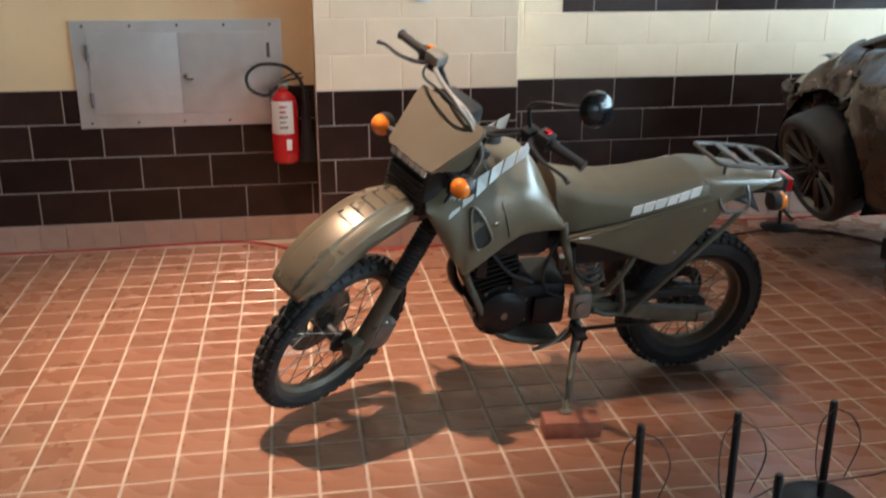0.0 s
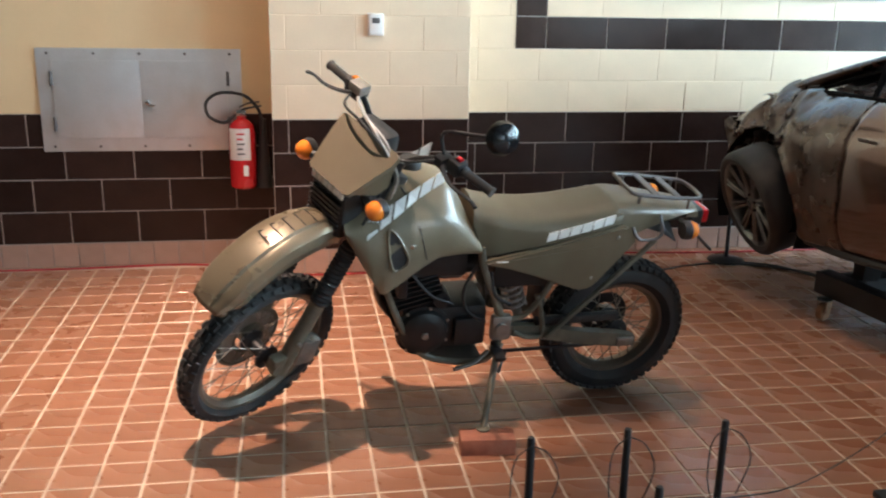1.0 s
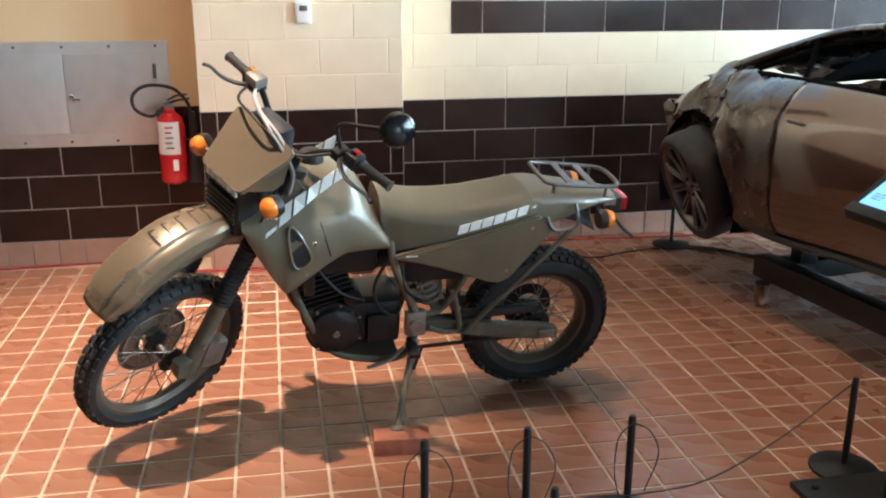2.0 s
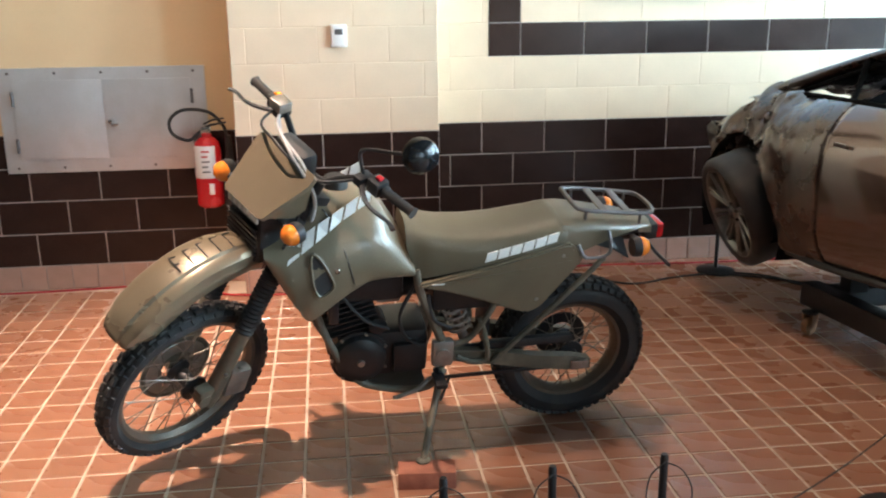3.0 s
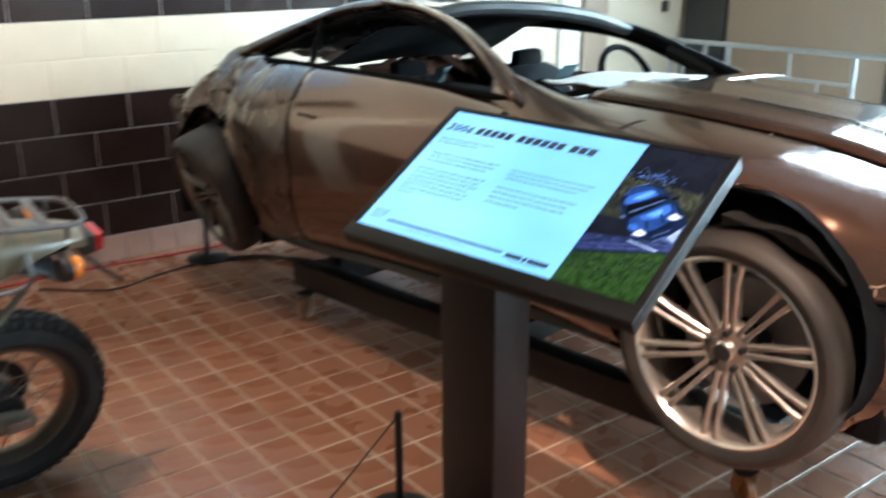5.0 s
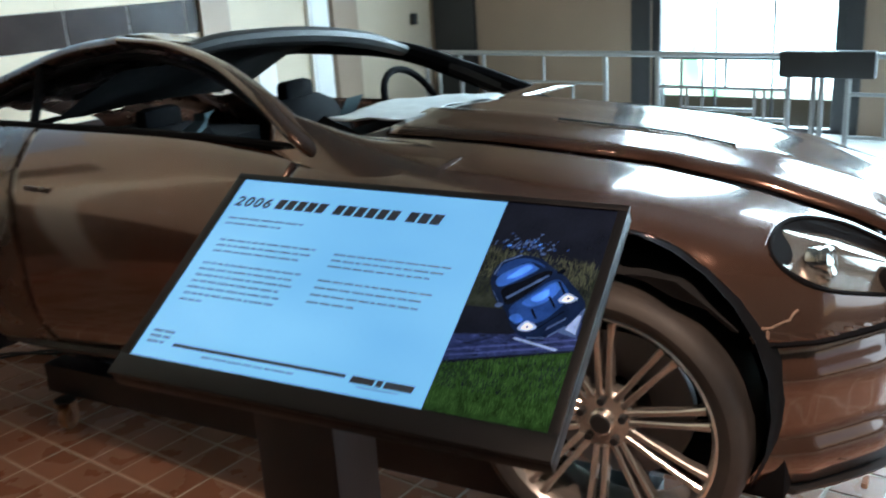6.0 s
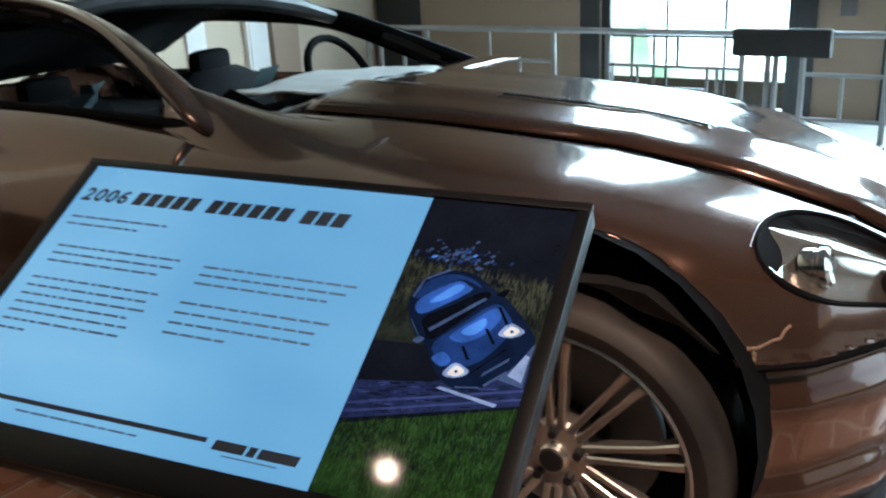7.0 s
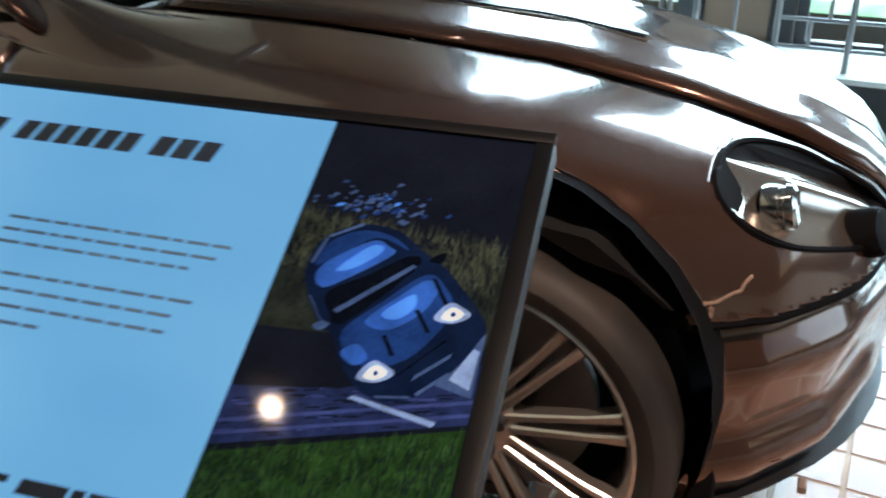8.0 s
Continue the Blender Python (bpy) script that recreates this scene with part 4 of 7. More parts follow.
def indicator(x, y, z, s, m, fwd=1):
    bm = tube([(x - 0.01, y - s * 0.09, z), (x, y - s * 0.03, z)], [0.010, 0.016], 8, m=m)
    lathe([(0, 0.0), (0.034, 0.0), (0.038, 0.012), (0.038, 0.03), (0, 0.03)], 16, bm=bm, m=m @ Matrix.Translation((x - 0.03 * fwd, y, z)) @ Matrix.Rotation(radians(90 * fwd), 4, "Y"))
    ob = part("indicator", bm, M_BLACKPL, bike, "black indicator with an orange lens")
    part("lens", lathe([(0.036, 0.03), (0.037, 0.04), (0.030, 0.058), (0.015, 0.068), (0, 0.07)], 16, m=m @ Matrix.Translation((x - 0.03 * fwd, y, z)) @ Matrix.Rotation(radians(90 * fwd), 4, "Y")), M_ORANGE, ob)


indicator(1.24, 0.195, 1.115, 1, ST)
indicator(1.24, -0.195, 1.115, -1, ST)
indicator(-0.165, 0.185, 0.86, 1, Matrix(), -1)
indicator(-0.165, -0.185, 0.86, -1, Matrix(), -1)

# handlebar, grips, levers, switch boxes, mirror, cables
BZ = 1.262
bars = [(0.955, 0.43, BZ - 0.01), (0.975, 0.25, BZ), (1.0, 0.14, BZ - 0.05), (1.02, 0.06, 1.155), (1.02, -0.06, 1.155), (1.0, -0.14, BZ - 0.05), (0.975, -0.25, BZ), (0.955, -0.43, BZ - 0.01)]
part("handlebar", tube(bars, 0.0115, 10, m=ST, smooth=5), M_BLACKMET, bike)
for s in (1, -1):
    n = 18
    a, b = Vector((0.968, s * 0.31, BZ - 0.003)), Vector((0.954, s * 0.437, BZ - 0.011))
    part("grip", tube([a + (b - a) * i / n for i in range(n + 1)], [0.021 if i in (0, 1, n) else 0.0175 if i % 2 else 0.0165 for i in range(n + 1)], 12, m=ST), M_RUBBER, bike)
    sw = part("switch_box", box(0.945, min(s * 0.25, s * 0.305), BZ - 0.028, 0.998, max(s * 0.25, s * 0.305), BZ + 0.026, 0.009, m=ST), M_BLACKPL, bike)
    part("switch_button", box(0.957, min(s * 0.268, s * 0.29), BZ + 0.024, 0.978, max(s * 0.268, s * 0.29), BZ + 0.034, 0.003, m=ST), M_ORANGE if s < 0 else M_REDLENS, sw)
    bm = tube([(0.99, s * 0.235, BZ), (1.03, s * 0.27, BZ - 0.006), (1.055, s * 0.34, BZ - 0.012), (1.045, s * 0.42, BZ - 0.02), (1.055, s * 0.455, BZ - 0.022)], [0.011, 0.010, 0.008, 0.007, 0.009], 8, m=ST, smooth=4, flat=0.7)
    box(0.96, min(s * 0.205, s * 0.245), BZ - 0.018, 1.02, max(s * 0.205, s * 0.245), BZ + 0.018, 0.007, bm=bm, m=ST)
    part("lever", bm, M_BLACKMET, bike)
part("fluid_reservoir", box(0.975, -0.25, BZ + 0.015, 1.03, -0.185, BZ + 0.055, 0.008, m=ST), M_ALU, bike)
part("instrument", box(1.06, -0.08, 1.20, 1.13, 0.08, 1.30, 0.025, m=ST), M_BLACKPL, bike)
mir = part("mirror_stalk", tube([tuple(ST @ Vector((0.985, 0.22, BZ + 0.01))), (0.87, 0.215, 1.30), (0.785, 0.29, 1.318), (0.735, 0.325, 1.322)], 0.0065, 8, smooth=5), M_BLACKMET, bike)
mm = Matrix.Translation((0.700, 0.345, 1.325)) @ Matrix.Rotation(radians(18), 4, "Z") @ Matrix.Rotation(radians(-74), 4, "X") @ Matrix.Diagonal((1.0, 0.92, 1, 1))
part("mirror_shell", lathe([(0, 0.030), (0.03, 0.028), (0.055, 0.016), (0.064, -0.004), (0.064, -0.012), (0.058, -0.012), (0.0, -0.010)], 24, m=mm), M_GLOSSBLACK, mir)
part("mirror_glass", lathe([(0, -0.0125), (0.058, -0.0125), (0.058, -0.0135), (0, -0.0135)], 24, m=mm), M_CHROME, mir)
for pts, r, mt in (
        ([(1.0, -0.22, BZ), (1.10, -0.10, 1.31), (1.15, 0.05, 1.30), (1.13, 0.155, 1.20), (1.12, 0.14, 1.08)], 0.006, M_CABLE),
        ([(1.0, -0.23, BZ - 0.01), (1.11, -0.06, 1.30), (1.13, 0.09, 1.275), (1.12, 0.15, 1.15), (1.10, 0.10, 1.0)], 0.006, M_CABLE),
        ([(1.0, 0.22, BZ), (1.10, 0.16, 1.25), (1.14, 0.05, 1.22), (1.13, -0.06, 1.10)], 0.0055, M_BLACKPL),
        ([(1.0, -0.25, BZ), (1.13, -0.15, 1.30), (1.17, 0.0, 1.32), (1.15, 0.13, 1.22), (1.24, 0.13, 0.95)], 0.005, M_BLACKPL)):
    part("control_cable", tube(pts, r, 8, m=ST, smooth=6), mt, bike)


# ---- tank with its shrouds
def interp(tab, x):
    tab = sorted(tab)
    if x <= tab[0][0]:
        return tab[0][1]
    for (a, u), (b, v) in zip(tab, tab[1:]):
        if x <= b:
            t = (x - a) / (b - a)
            return u + (v - u) * t
    return tab[-1][1]


ZB = [(0.67, 0.785), (0.75, 0.795), (0.84, 0.797), (0.90, 0.768), (0.955, 0.735), (1.02, 0.69), (1.062, 0.668), (1.10, 0.73), (1.15, 0.82), (1.20, 0.915)]
ZT = [(0.67, 0.83), (0.705, 0.90), (0.74, 0.965), (0.78, 1.03), (0.82, 1.068), (0.88, 1.085), (0.95, 1.093), (1.02, 1.09), (1.08, 1.072), (1.14, 1.03), (1.20, 0.965)]
HW = [(0.67, 0.155), (0.75, 0.170), (0.85, 0.190), (0.95, 0.212), (1.05, 0.228), (1.12, 0.225), (1.20, 0.205)]
rings = []
for i in range(37):
    x = 0.67 + 0.53 * i / 36
    b, t, w = interp(ZB, x), interp(ZT, x), interp(HW, x)
    top = max(b + 0.05, t)
    h_ = top - b
    half = [(0.0, top), (0.30 * w, top - 0.004), (0.52 * w, top - 0.03 * min(1, h_ / 0.3)), (0.66 * w, top - 0.085 * min(1, h_ / 0.3)), (0.84 * w, top - 0.36 * h_), (0.97 * w, top - 0.58 * h_), (1.0 * w, top - 0.78 * h_), (0.99 * w, b + 0.012), (0.95 * w, b)]
    ring = [(x, y, z) for y, z in half] + [(x, -y, z) for y, z in half[::-1][:-1]]
    rings.append(ring)
bm = loft(rings, closed=True, cap=True)
bmesh.ops.delete(bm, geom=[f for f in bm.faces if abs(f.normal.z) > 0.6 and abs(f.calc_center_median().y) < 0.01 and f.calc_center_median().z < 0.97 and f.normal.z < 0], context="FACES")
tank = part("fuel_tank", bm, M_OLIVE, bike, "olive fuel tank with wide side shrouds", angle=50)
part("filler_cap", lathe([(0, 0.03), (0.034, 0.03), (0.040, 0.024), (0.044, 0.004), (0.044, -0.02), (0, -0.02)], 24, m=Matrix.Translation((0.935, 0.0, 1.098))), M_BLACKPL, tank)


def tank_y(x, z, lift=0.0):
    b, t, w = interp(ZB, x), interp(ZT, x), interp(HW, x)
    top = max(b + 0.05, t)
    h_ = top - b
    tab = [(top - 0.085, 0.66 * w), (top - 0.36 * h_, 0.84 * w), (top - 0.58 * h_, 0.97 * w), (top - 0.78 * h_, w), (b + 0.012, 0.99 * w)]
    return interp(tab, z) + lift


for s in (1, -1):
    vent = [(1.035, 0.925), (1.045, 0.90), (1.040, 0.82), (1.020, 0.775), (0.985, 0.785), (0.968, 0.812), (0.985, 0.86), (1.01, 0.905)]
    bm = bmesh.new()
    vs = [bm.verts.new((x, s * tank_y(x, z, 0.002), z)) for x, z in vent]
    ctr = bm.verts.new((1.01, s * (tank_y(1.01, 0.85) + 0.0015), 0.85))
    for a, b in zip(vs, vs[1:] + vs[:1]):
        bm.faces.new((a, b, ctr) if s < 0 else (b, a, ctr))
    part("vent_opening", bm, M_BLACKPL, tank, "dark cooling vent")
    part("vent_lip", tube([(x, s * tank_y(x, z, 0.003), z) for x, z in vent], 0.006, 6, closed=True, smooth=3), M_OLIVE, tank)
    seamp = [(0.995, 1.07), (0.955, 1.0), (0.925, 0.92), (0.905, 0.84), (0.895, 0.80)]
    part("shroud_seam", tube([(x, s * tank_y(x, z, 0.0), z) for x, z in seamp], 0.0025, 5, smooth=4), M_BLACKPL, tank)
    part("shroud_screw", lathe([(0, 0.004), (0.008, 0.003), (0.010, 0)], 10, m=Matrix.Translation((0.955, s * tank_y(0.955, 0.86), 0.86)) @ Matrix.Rotation(radians(-90 * s), 4, "X")), M_CHROME, tank)
# slanted white decal blocks on the shroud and on the seat flank
for s in (1, -1):
    for k in range(6):
        a, b = k / 6 + 0.012, (k + 1) / 6 - 0.016
        x0, x1 = 1.128 - 0.30 * a, 1.128 - 0.30 * b
        z0, z1 = 0.895 + 0.185 * a, 0.895 + 0.185 * b
        hh = 0.056
        bm = bmesh.new()
        ps = [(x0, z0), (x1, z1), (x1 - 0.012, z1 + hh), (x0 - 0.012, z0 + hh)]
        vs = [bm.verts.new((x, s * tank_y(x, z, 0.0035), z)) for x, z in ps]
        vl = [bm.verts.new((x, s * tank_y(x, z, 0.0005), z)) for x, z in ps]
        bm.faces.new(vs if s < 0 else vs[::-1])
        for q in range(4):
            bm.faces.new((vs[q], vs[(q + 1) % 4], vl[(q + 1) % 4], vl[q]))
        part("decal_block", bm, M_WHITELET, tank, smooth=False)

# ---- seat, side covers, tail
SB = [(0.66, 0.757), (0.39, 0.815), (0.10, 0.885)]
STP = [(0.74, 0.985), (0.66, 0.955), (0.56, 0.930), (0.45, 0.920), (0.34, 0.923), (0.22, 0.938), (0.10, 0.958)]
SWD = [(0.74, 0.10), (0.62, 0.130), (0.45, 0.146), (0.25, 0.150), (0.10, 0.140)]
rings = []
for i in range(29):
    x = 0.10 + 0.60 * i / 28
    b = interp(SB, x) if x < 0.66 else 0.762 + (x - 0.66) * 3.2
    t, w = interp(STP, x), interp(SWD, x)
    if i == 0:
        t, w = t - 0.02, w * 0.93
    ring = [(x, 0, t), (x, 0.5 * w, t - 0.003), (x, 0.78 * w, t - 0.016), (x, 0.93 * w, t - 0.035), (x, 0.985 * w, max(b + 0.03, t - 0.065)), (x, w * 1.03, b + 0.02), (x, w * 1.04, b)]
    rings.append(ring + [(x, -y, z) for _, y, z in ring[::-1][:-1]])
bm = loft(rings)
seat = part("seat", bm, M_SEAT, bike, "long olive vinyl bench seat", angle=60)
for s in (1, -1):
    for k in range(6):
        a, b = k / 6 + 0.010, (k + 1) / 6 - 0.014
        x0, x1 = 0.418 - 0.275 * a, 0.418 - 0.275 * b
        zf = lambda x: interp(SB, x) + 0.012
        y = 0.1645
        bm = bmesh.new()
        hh = 0.034
        ps = [(x0, zf(x0)), (x1, zf(x1)), (x1 - 0.010, zf(x1) + hh), (x0 - 0.010, zf(x0) + hh)]
        yy = [interp(SWD, p[0]) * 1.03 + 0.003 - (0.004 if i > 1 else 0) for i, p in enumerate(ps)]
        vs = [bm.verts.new((p[0], s * q, p[1])) for p, q in zip(ps, yy)]
        vl = [bm.verts.new((p[0], s * (q - 0.008), p[1])) for p, q in zip(ps, yy)]
        bm.faces.new(vs if s < 0 else vs[::-1])
        for q in range(4):
            bm.faces.new((vs[q], vs[(q + 1) % 4], vl[(q + 1) % 4], vl[q]))
        part("decal_block", bm, M_WHITELET, seat, smooth=False)
for s in (1, -1):
    outl = [(0.66, 0.748), (0.39, 0.807), (0.105, 0.877), (0.085, 0.872), (0.036, 0.815), (0.042, 0.80), (0.185, 0.622), (0.205, 0.606), (0.245, 0.598), (0.268, 0.602), (0.43, 0.668), (0.56, 0.715), (0.65, 0.737)]
    mt = frame_m((0, 0.128 if s > 0 else -0.128, 0), (1, 0, 0), (0, 0, 1))
    if s > 0:
        mt = mt @ Matrix.Diagonal((1, 1, -1, 1))
    bm = slab(outl, 0.034, m=mt, bev=0.009)
    bmesh.ops.recalc_face_normals(bm, faces=bm.faces[:])
    sc = part("side_cover", bm, M_OLIVE, bike, "plain olive side cover")
    for x, z in ((0.21, 0.655), (0.12, 0.83)):
        part("cover_screw", lathe([(0, 0.004), (0.006, 0.003), (0.008, 0)], 8, m=Matrix.Translation((x, s * 0.162, z)) @ Matrix.Rotation(radians(-90 * s), 4, "X")), M_ALU, sc)
    part("cover_badge", box(0.565, s * 0.160, 0.747, 0.61, s * 0.1635, 0.753, 0.001), M_WHITELET, sc)
rings = []
for x, t, b, w in ((0.12, 0.950, 0.86, 0.130), (0.07, 0.948, 0.815, 0.132), (0.0, 0.940, 0.835, 0.122), (-0.10, 0.925, 0.865, 0.108), (-0.20, 0.908, 0.882, 0.088), (-0.262, 0.895, 0.880, 0.07)):
    ring = [(x, 0, t), (x, 0.6 * w, t - 0.002), (x, 0.92 * w, t - 0.015), (x, w, t - 0.04), (x, w, b), (x, 0.9 * w, b + 0.004)]
    rings.append(ring + [(x, -y, z) for _, y, z in ring[::-1][:-1]])
part("tail_fairing", loft(rings), M_OLIVE, bike, "grey-green tail fairing", angle=50)
rings = []
for i in range(9):
    a = radians(20 + 12 * i)
    cx_, cz_ = 0.02 - 0.40 * math.cos(a) * 0.9, 0.45 + 0.43 * math.sin(a)
    rings.append([(cx_, y, cz_ - 0.05 * abs(y) / 0.08) for y in (-0.08, -0.05, 0, 0.05, 0.08)])
bm = loft(rings[3:], closed=False, cap=False)
rf = part("rear_mudguard", bm, M_BLACKPL, bike)
rf.modifiers.new("thickness", "SOLIDIFY").thickness = 0.004
rack = part("luggage_rack", tube([(0.045, 0.10, 0.985), (-0.06, 0.108, 0.972), (-0.19, 0.10, 0.956), (-0.248, 0.080, 0.950), (-0.262, 0, 0.948), (-0.248, -0.080, 0.950), (-0.19, -0.10, 0.956), (-0.06, -0.108, 0.972), (0.045, -0.10, 0.985), (0.062, -0.06, 0.990), (0.062, 0.06, 0.990)], 0.0085, 8, closed=True, smooth=4), M_HINGE, bike, "dull tubular steel luggage rack")
for x, z in ((-0.045, 0.975), (-0.14, 0.963)):
    part("rack_bar", box(x - 0.014, -0.10, z - 0.003, x + 0.014, 0.10, z + 0.004, 0.002), M_HINGE, rack)
for x, z in ((0.02, 0.98), (-0.20, 0.954)):
    for s in (1, -1):
        part("rack_leg", tube([(x, s * 0.085, z), (x, s * 0.085, 0.905)], 0.006, 6), M_HINGE, rack)
for s in (1, -1):
    part("grab_loop", tube([(0.06, s * 0.15, 0.865), (0.045, s * 0.165, 0.83), (0.02, s * 0.165, 0.815), (-0.045, s * 0.165, 0.82), (-0.065, s * 0.16, 0.85), (-0.065, s * 0.12, 0.90)], 0.007, 8, smooth=4), M_HINGE, bike)
tl = part("tail_lamp", box(-0.30, -0.055, 0.815, -0.245, 0.055, 0.880, 0.012), M_BLACKPL, bike)
part("lens", box(-0.326, -0.05, 0.818, -0.298, 0.05, 0.877, 0.010), M_REDLENS, tl)
part("plate_bracket", tube([(-0.21, 0, 0.87), (-0.27, 0.0, 0.80), (-0.34, 0.0, 0.72), (-0.40, 0.0, 0.665)], 0.014, 8, flat=0.5), M_BLACKPL, bike)

# ---- frame, swing arm, stand
for s in (1, -1):
    y = s * 0.125
    part("frame_tube", tube([(1.06, s * 0.06, 0.86), (1.03, s * 0.10, 0.66), (0.975, y, 0.50), (0.90, y, 0.365), (0.82, y, 0.305), (0.66, y, 0.272), (0.58, y, 0.30), (0.545, y, 0.40)], 0.014, 10, smooth=5), M_OLIVED, bike)
    part("frame_tube", tube([(0.665, s * 0.13, 0.80), (0.645, s * 0.135, 0.70), (0.565, s * 0.135, 0.50), (0.55, s * 0.135, 0.40)], [0.015, 0.016, 0.018, 0.02], 10, smooth=4), M_OLIVED, bike)
    part("subframe_brace", tube([(0.36, s * 0.145, 0.375), (0.19, s * 0.15, 0.555), (0.0, s * 0.15, 0.752), (-0.05, s * 0.14, 0.80)], 0.011, 8), M_OLIVED, bike)
    part("subframe_tube", tube([(0.56, s * 0.135, 0.47), (0.46, s * 0.14, 0.49), (0.385, s * 0.145, 0.60), (0.36, s * 0.13, 0.64)], 0.012, 8, smooth=4), M_OLIVED, bike)
    part("subframe_tube", tube([(0.50, s * 0.135, 0.41), (0.44, s * 0.14, 0.385), (0.38, s * 0.145, 0.40), (0.40, s * 0.145, 0.52), (0.42, s * 0.14, 0.58)], 0.011, 8, smooth=4), M_OLIVED, bike)
    rings = []
    for x, z, hh in ((0.54, 0.415, 0.022), (0.36, 0.385, 0.030), (0.18, 0.345, 0.030), (0.02, 0.322, 0.032), (-0.055, 0.312, 0.022)):
        y = s * 0.108
        rings.append([(x, y - 0.018, z - hh), (x, y + 0.018, z - hh), (x, y + 0.022, z), (x, y + 0.018, z + hh), (x, y - 0.018, z + hh), (x, y - 0.022, z)])
    part("swing_arm", loft(rings), M_OLIVED, bike)
    part("axle_adjuster", box(-0.045, s * 0.128, 0.298, 0.03, s * 0.14, 0.338, 0.005), M_ALU, bike)
    bm = box(0.515, s * 0.118, 0.385, 0.60, s * 0.160, 0.50, 0.018)
    tube([(0.56, s * 0.12, 0.445), (0.56, s * 0.172, 0.445)], 0.026, 14, bm=bm)
    part("pivot_plate", bm, M_ALU, bike)
    part("footpeg", box(0.555, min(s * 0.15, s * 0.245), 0.345, 0.60, max(s * 0.15, s * 0.245), 0.365, 0.006, bm=tube([(0.575, s * 0.13, 0.36), (0.575, s * 0.17, 0.356)], 0.014, 8)), M_BLACKMET, bike)
part("chain_guard", box(0.03, 0.088, 0.415, 0.40, 0.118, 0.452, 0.01), M_BLACKPL, bike)
part("mudflap", box(0.36, -0.08, 0.40, 0.375, 0.08, 0.66, 0.004), M_BLACKPL, bike)
for dz in (0.075, -0.065):
    part("chain_run", box(0.02, 0.080, 0.345 + dz, 0.56, 0.093, 0.358 + dz + 0.0, 0.003), M_BLACKMET, bike)
foot = BM.inverted() @ Vector((0.996, 2.505, 0.070))
piv = Vector((0.555, 0.135, 0.36))
part("side_stand", tube([piv, piv + (foot - piv) * 0.12, piv + (foot - piv) * 0.95, foot], [0.020, 0.015, 0.013, 0.013], 10), M_OLIVED, bike, "olive side stand leg swung down")
part("stand_foot", lathe([(0, 0), (0.026, 0), (0.028, 0.004), (0.02, 0.010), (0, 0.012)], 14, m=BM.inverted() @ Matrix.Translation((0.996, 2.505, 0.068))), M_OLIVED, bike)
part("stand_spring", tube([piv + (foot - piv) * 0.05 + Vector((-0.03, 0.02, 0)), piv + (foot - piv) * 0.32 + Vector((-0.012, 0.02, 0))], 0.006, 6), M_BLACKMET, bike)
part("gear_lever", tube([(0.60, 0.15, 0.34), (0.66, 0.17, 0.30), (0.72, 0.175, 0.285), (0.75, 0.19, 0.29)], 0.008, 8, smooth=3), M_ALU, bike)
part("skid_plate", loft([[(x, y, z - 0.012 * (1 - (y / 0.12) ** 2)) for y in (-0.115, -0.06, 0, 0.06, 0.115)] for x, z in ((0.99, 0.47), (0.93, 0.38), (0.85, 0.30), (0.70, 0.262), (0.60, 0.262))], closed=False, cap=False), M_BLACKMET, bike)

# ---- engine: cases, covers, finned cylinder, carburettor, shock
bm = box(0.60, -0.12, 0.33, 0.96, 0.105, 0.53, 0.04)
eng = part("engine", bm, M_ENGINE, bike, "black single-cylinder engine")
ym = lambda x, z, y0: Matrix.Translation((x, y0, z)) @ SIDE @ Matrix.Diagonal((1, 1, 1, 1))
part("alternator_cover", lathe([(0, 0.048), (0.05, 0.048), (0.07, 0.045), (0.092, 0.034), (0.10, 0.012), (0.112, 0.010), (0.112, 0.0), (0, 0)], 36, m=Matrix.Translation((0.868, 0.10, 0.43)) @ SIDE), M_ENGINE, eng)
part("cover_plug", lathe([(0, 0.056), (0.013, 0.056), (0.015, 0.048), (0, 0.048)], 16, m=Matrix.Translation((0.868, 0.10, 0.43)) @ SIDE), M_ALU, eng)
for k in range(7):
    a = k * 0.8976
    part("cover_bolt", lathe([(0, 0.02), (0.006, 0.02), (0.0065, 0.010), (0, 0.010)], 6, m=Matrix.Translation((0.868 + 0.106 * math.cos(a), 0.10, 0.43 + 0.106 * math.sin(a))) @ SIDE), M_ALU, eng)
part("sprocket_cover", box(0.615, 0.10, 0.36, 0.745, 0.135, 0.485, 0.02), M_ENGINE, eng)
part("starter_motor", tube([(0.80, 0.02, 0.565), (0.80, 0.115, 0.565)], 0.034, 16), M_ENGINE, eng)
cyl = Matrix.Translation((0.875, 0, 0.50)) @ Matrix.Rotation(radians(14), 4, "Y")
bm = box(-0.072, -0.08, 0.0, 0.072, 0.08, 0.28, 0.02, m=cyl)
part("cylinder", bm, M_ENGINE, eng)
for k in range(8):
    part("cooling_fin", box(-0.098, -0.105, 0.045 + k * 0.022, 0.098, 0.105, 0.051 + k * 0.022, 0.002, m=cyl), M_ENGINE, eng)
part("rocker_cover", box(-0.085, -0.09, 0.225, 0.085, 0.09, 0.30, 0.025, m=cyl), M_ENGINE, eng)
part("carburettor", box(0.70, -0.045, 0.62, 0.80, 0.05, 0.72, 0.02, bm=tube([(0.68, 0, 0.66), (0.82, 0, 0.65)], 0.032, 14)), M_ALU, eng)
part("intake_boot", tube([(0.70, 0, 0.66), (0.60, 0, 0.68)], [0.036, 0.045], 14), M_RUBBER, eng)
part("radiator_shroud_inner", box(0.98, -0.15, 0.70, 1.02, 0.15, 0.92, 0.01), M_BLACKPL, bike)
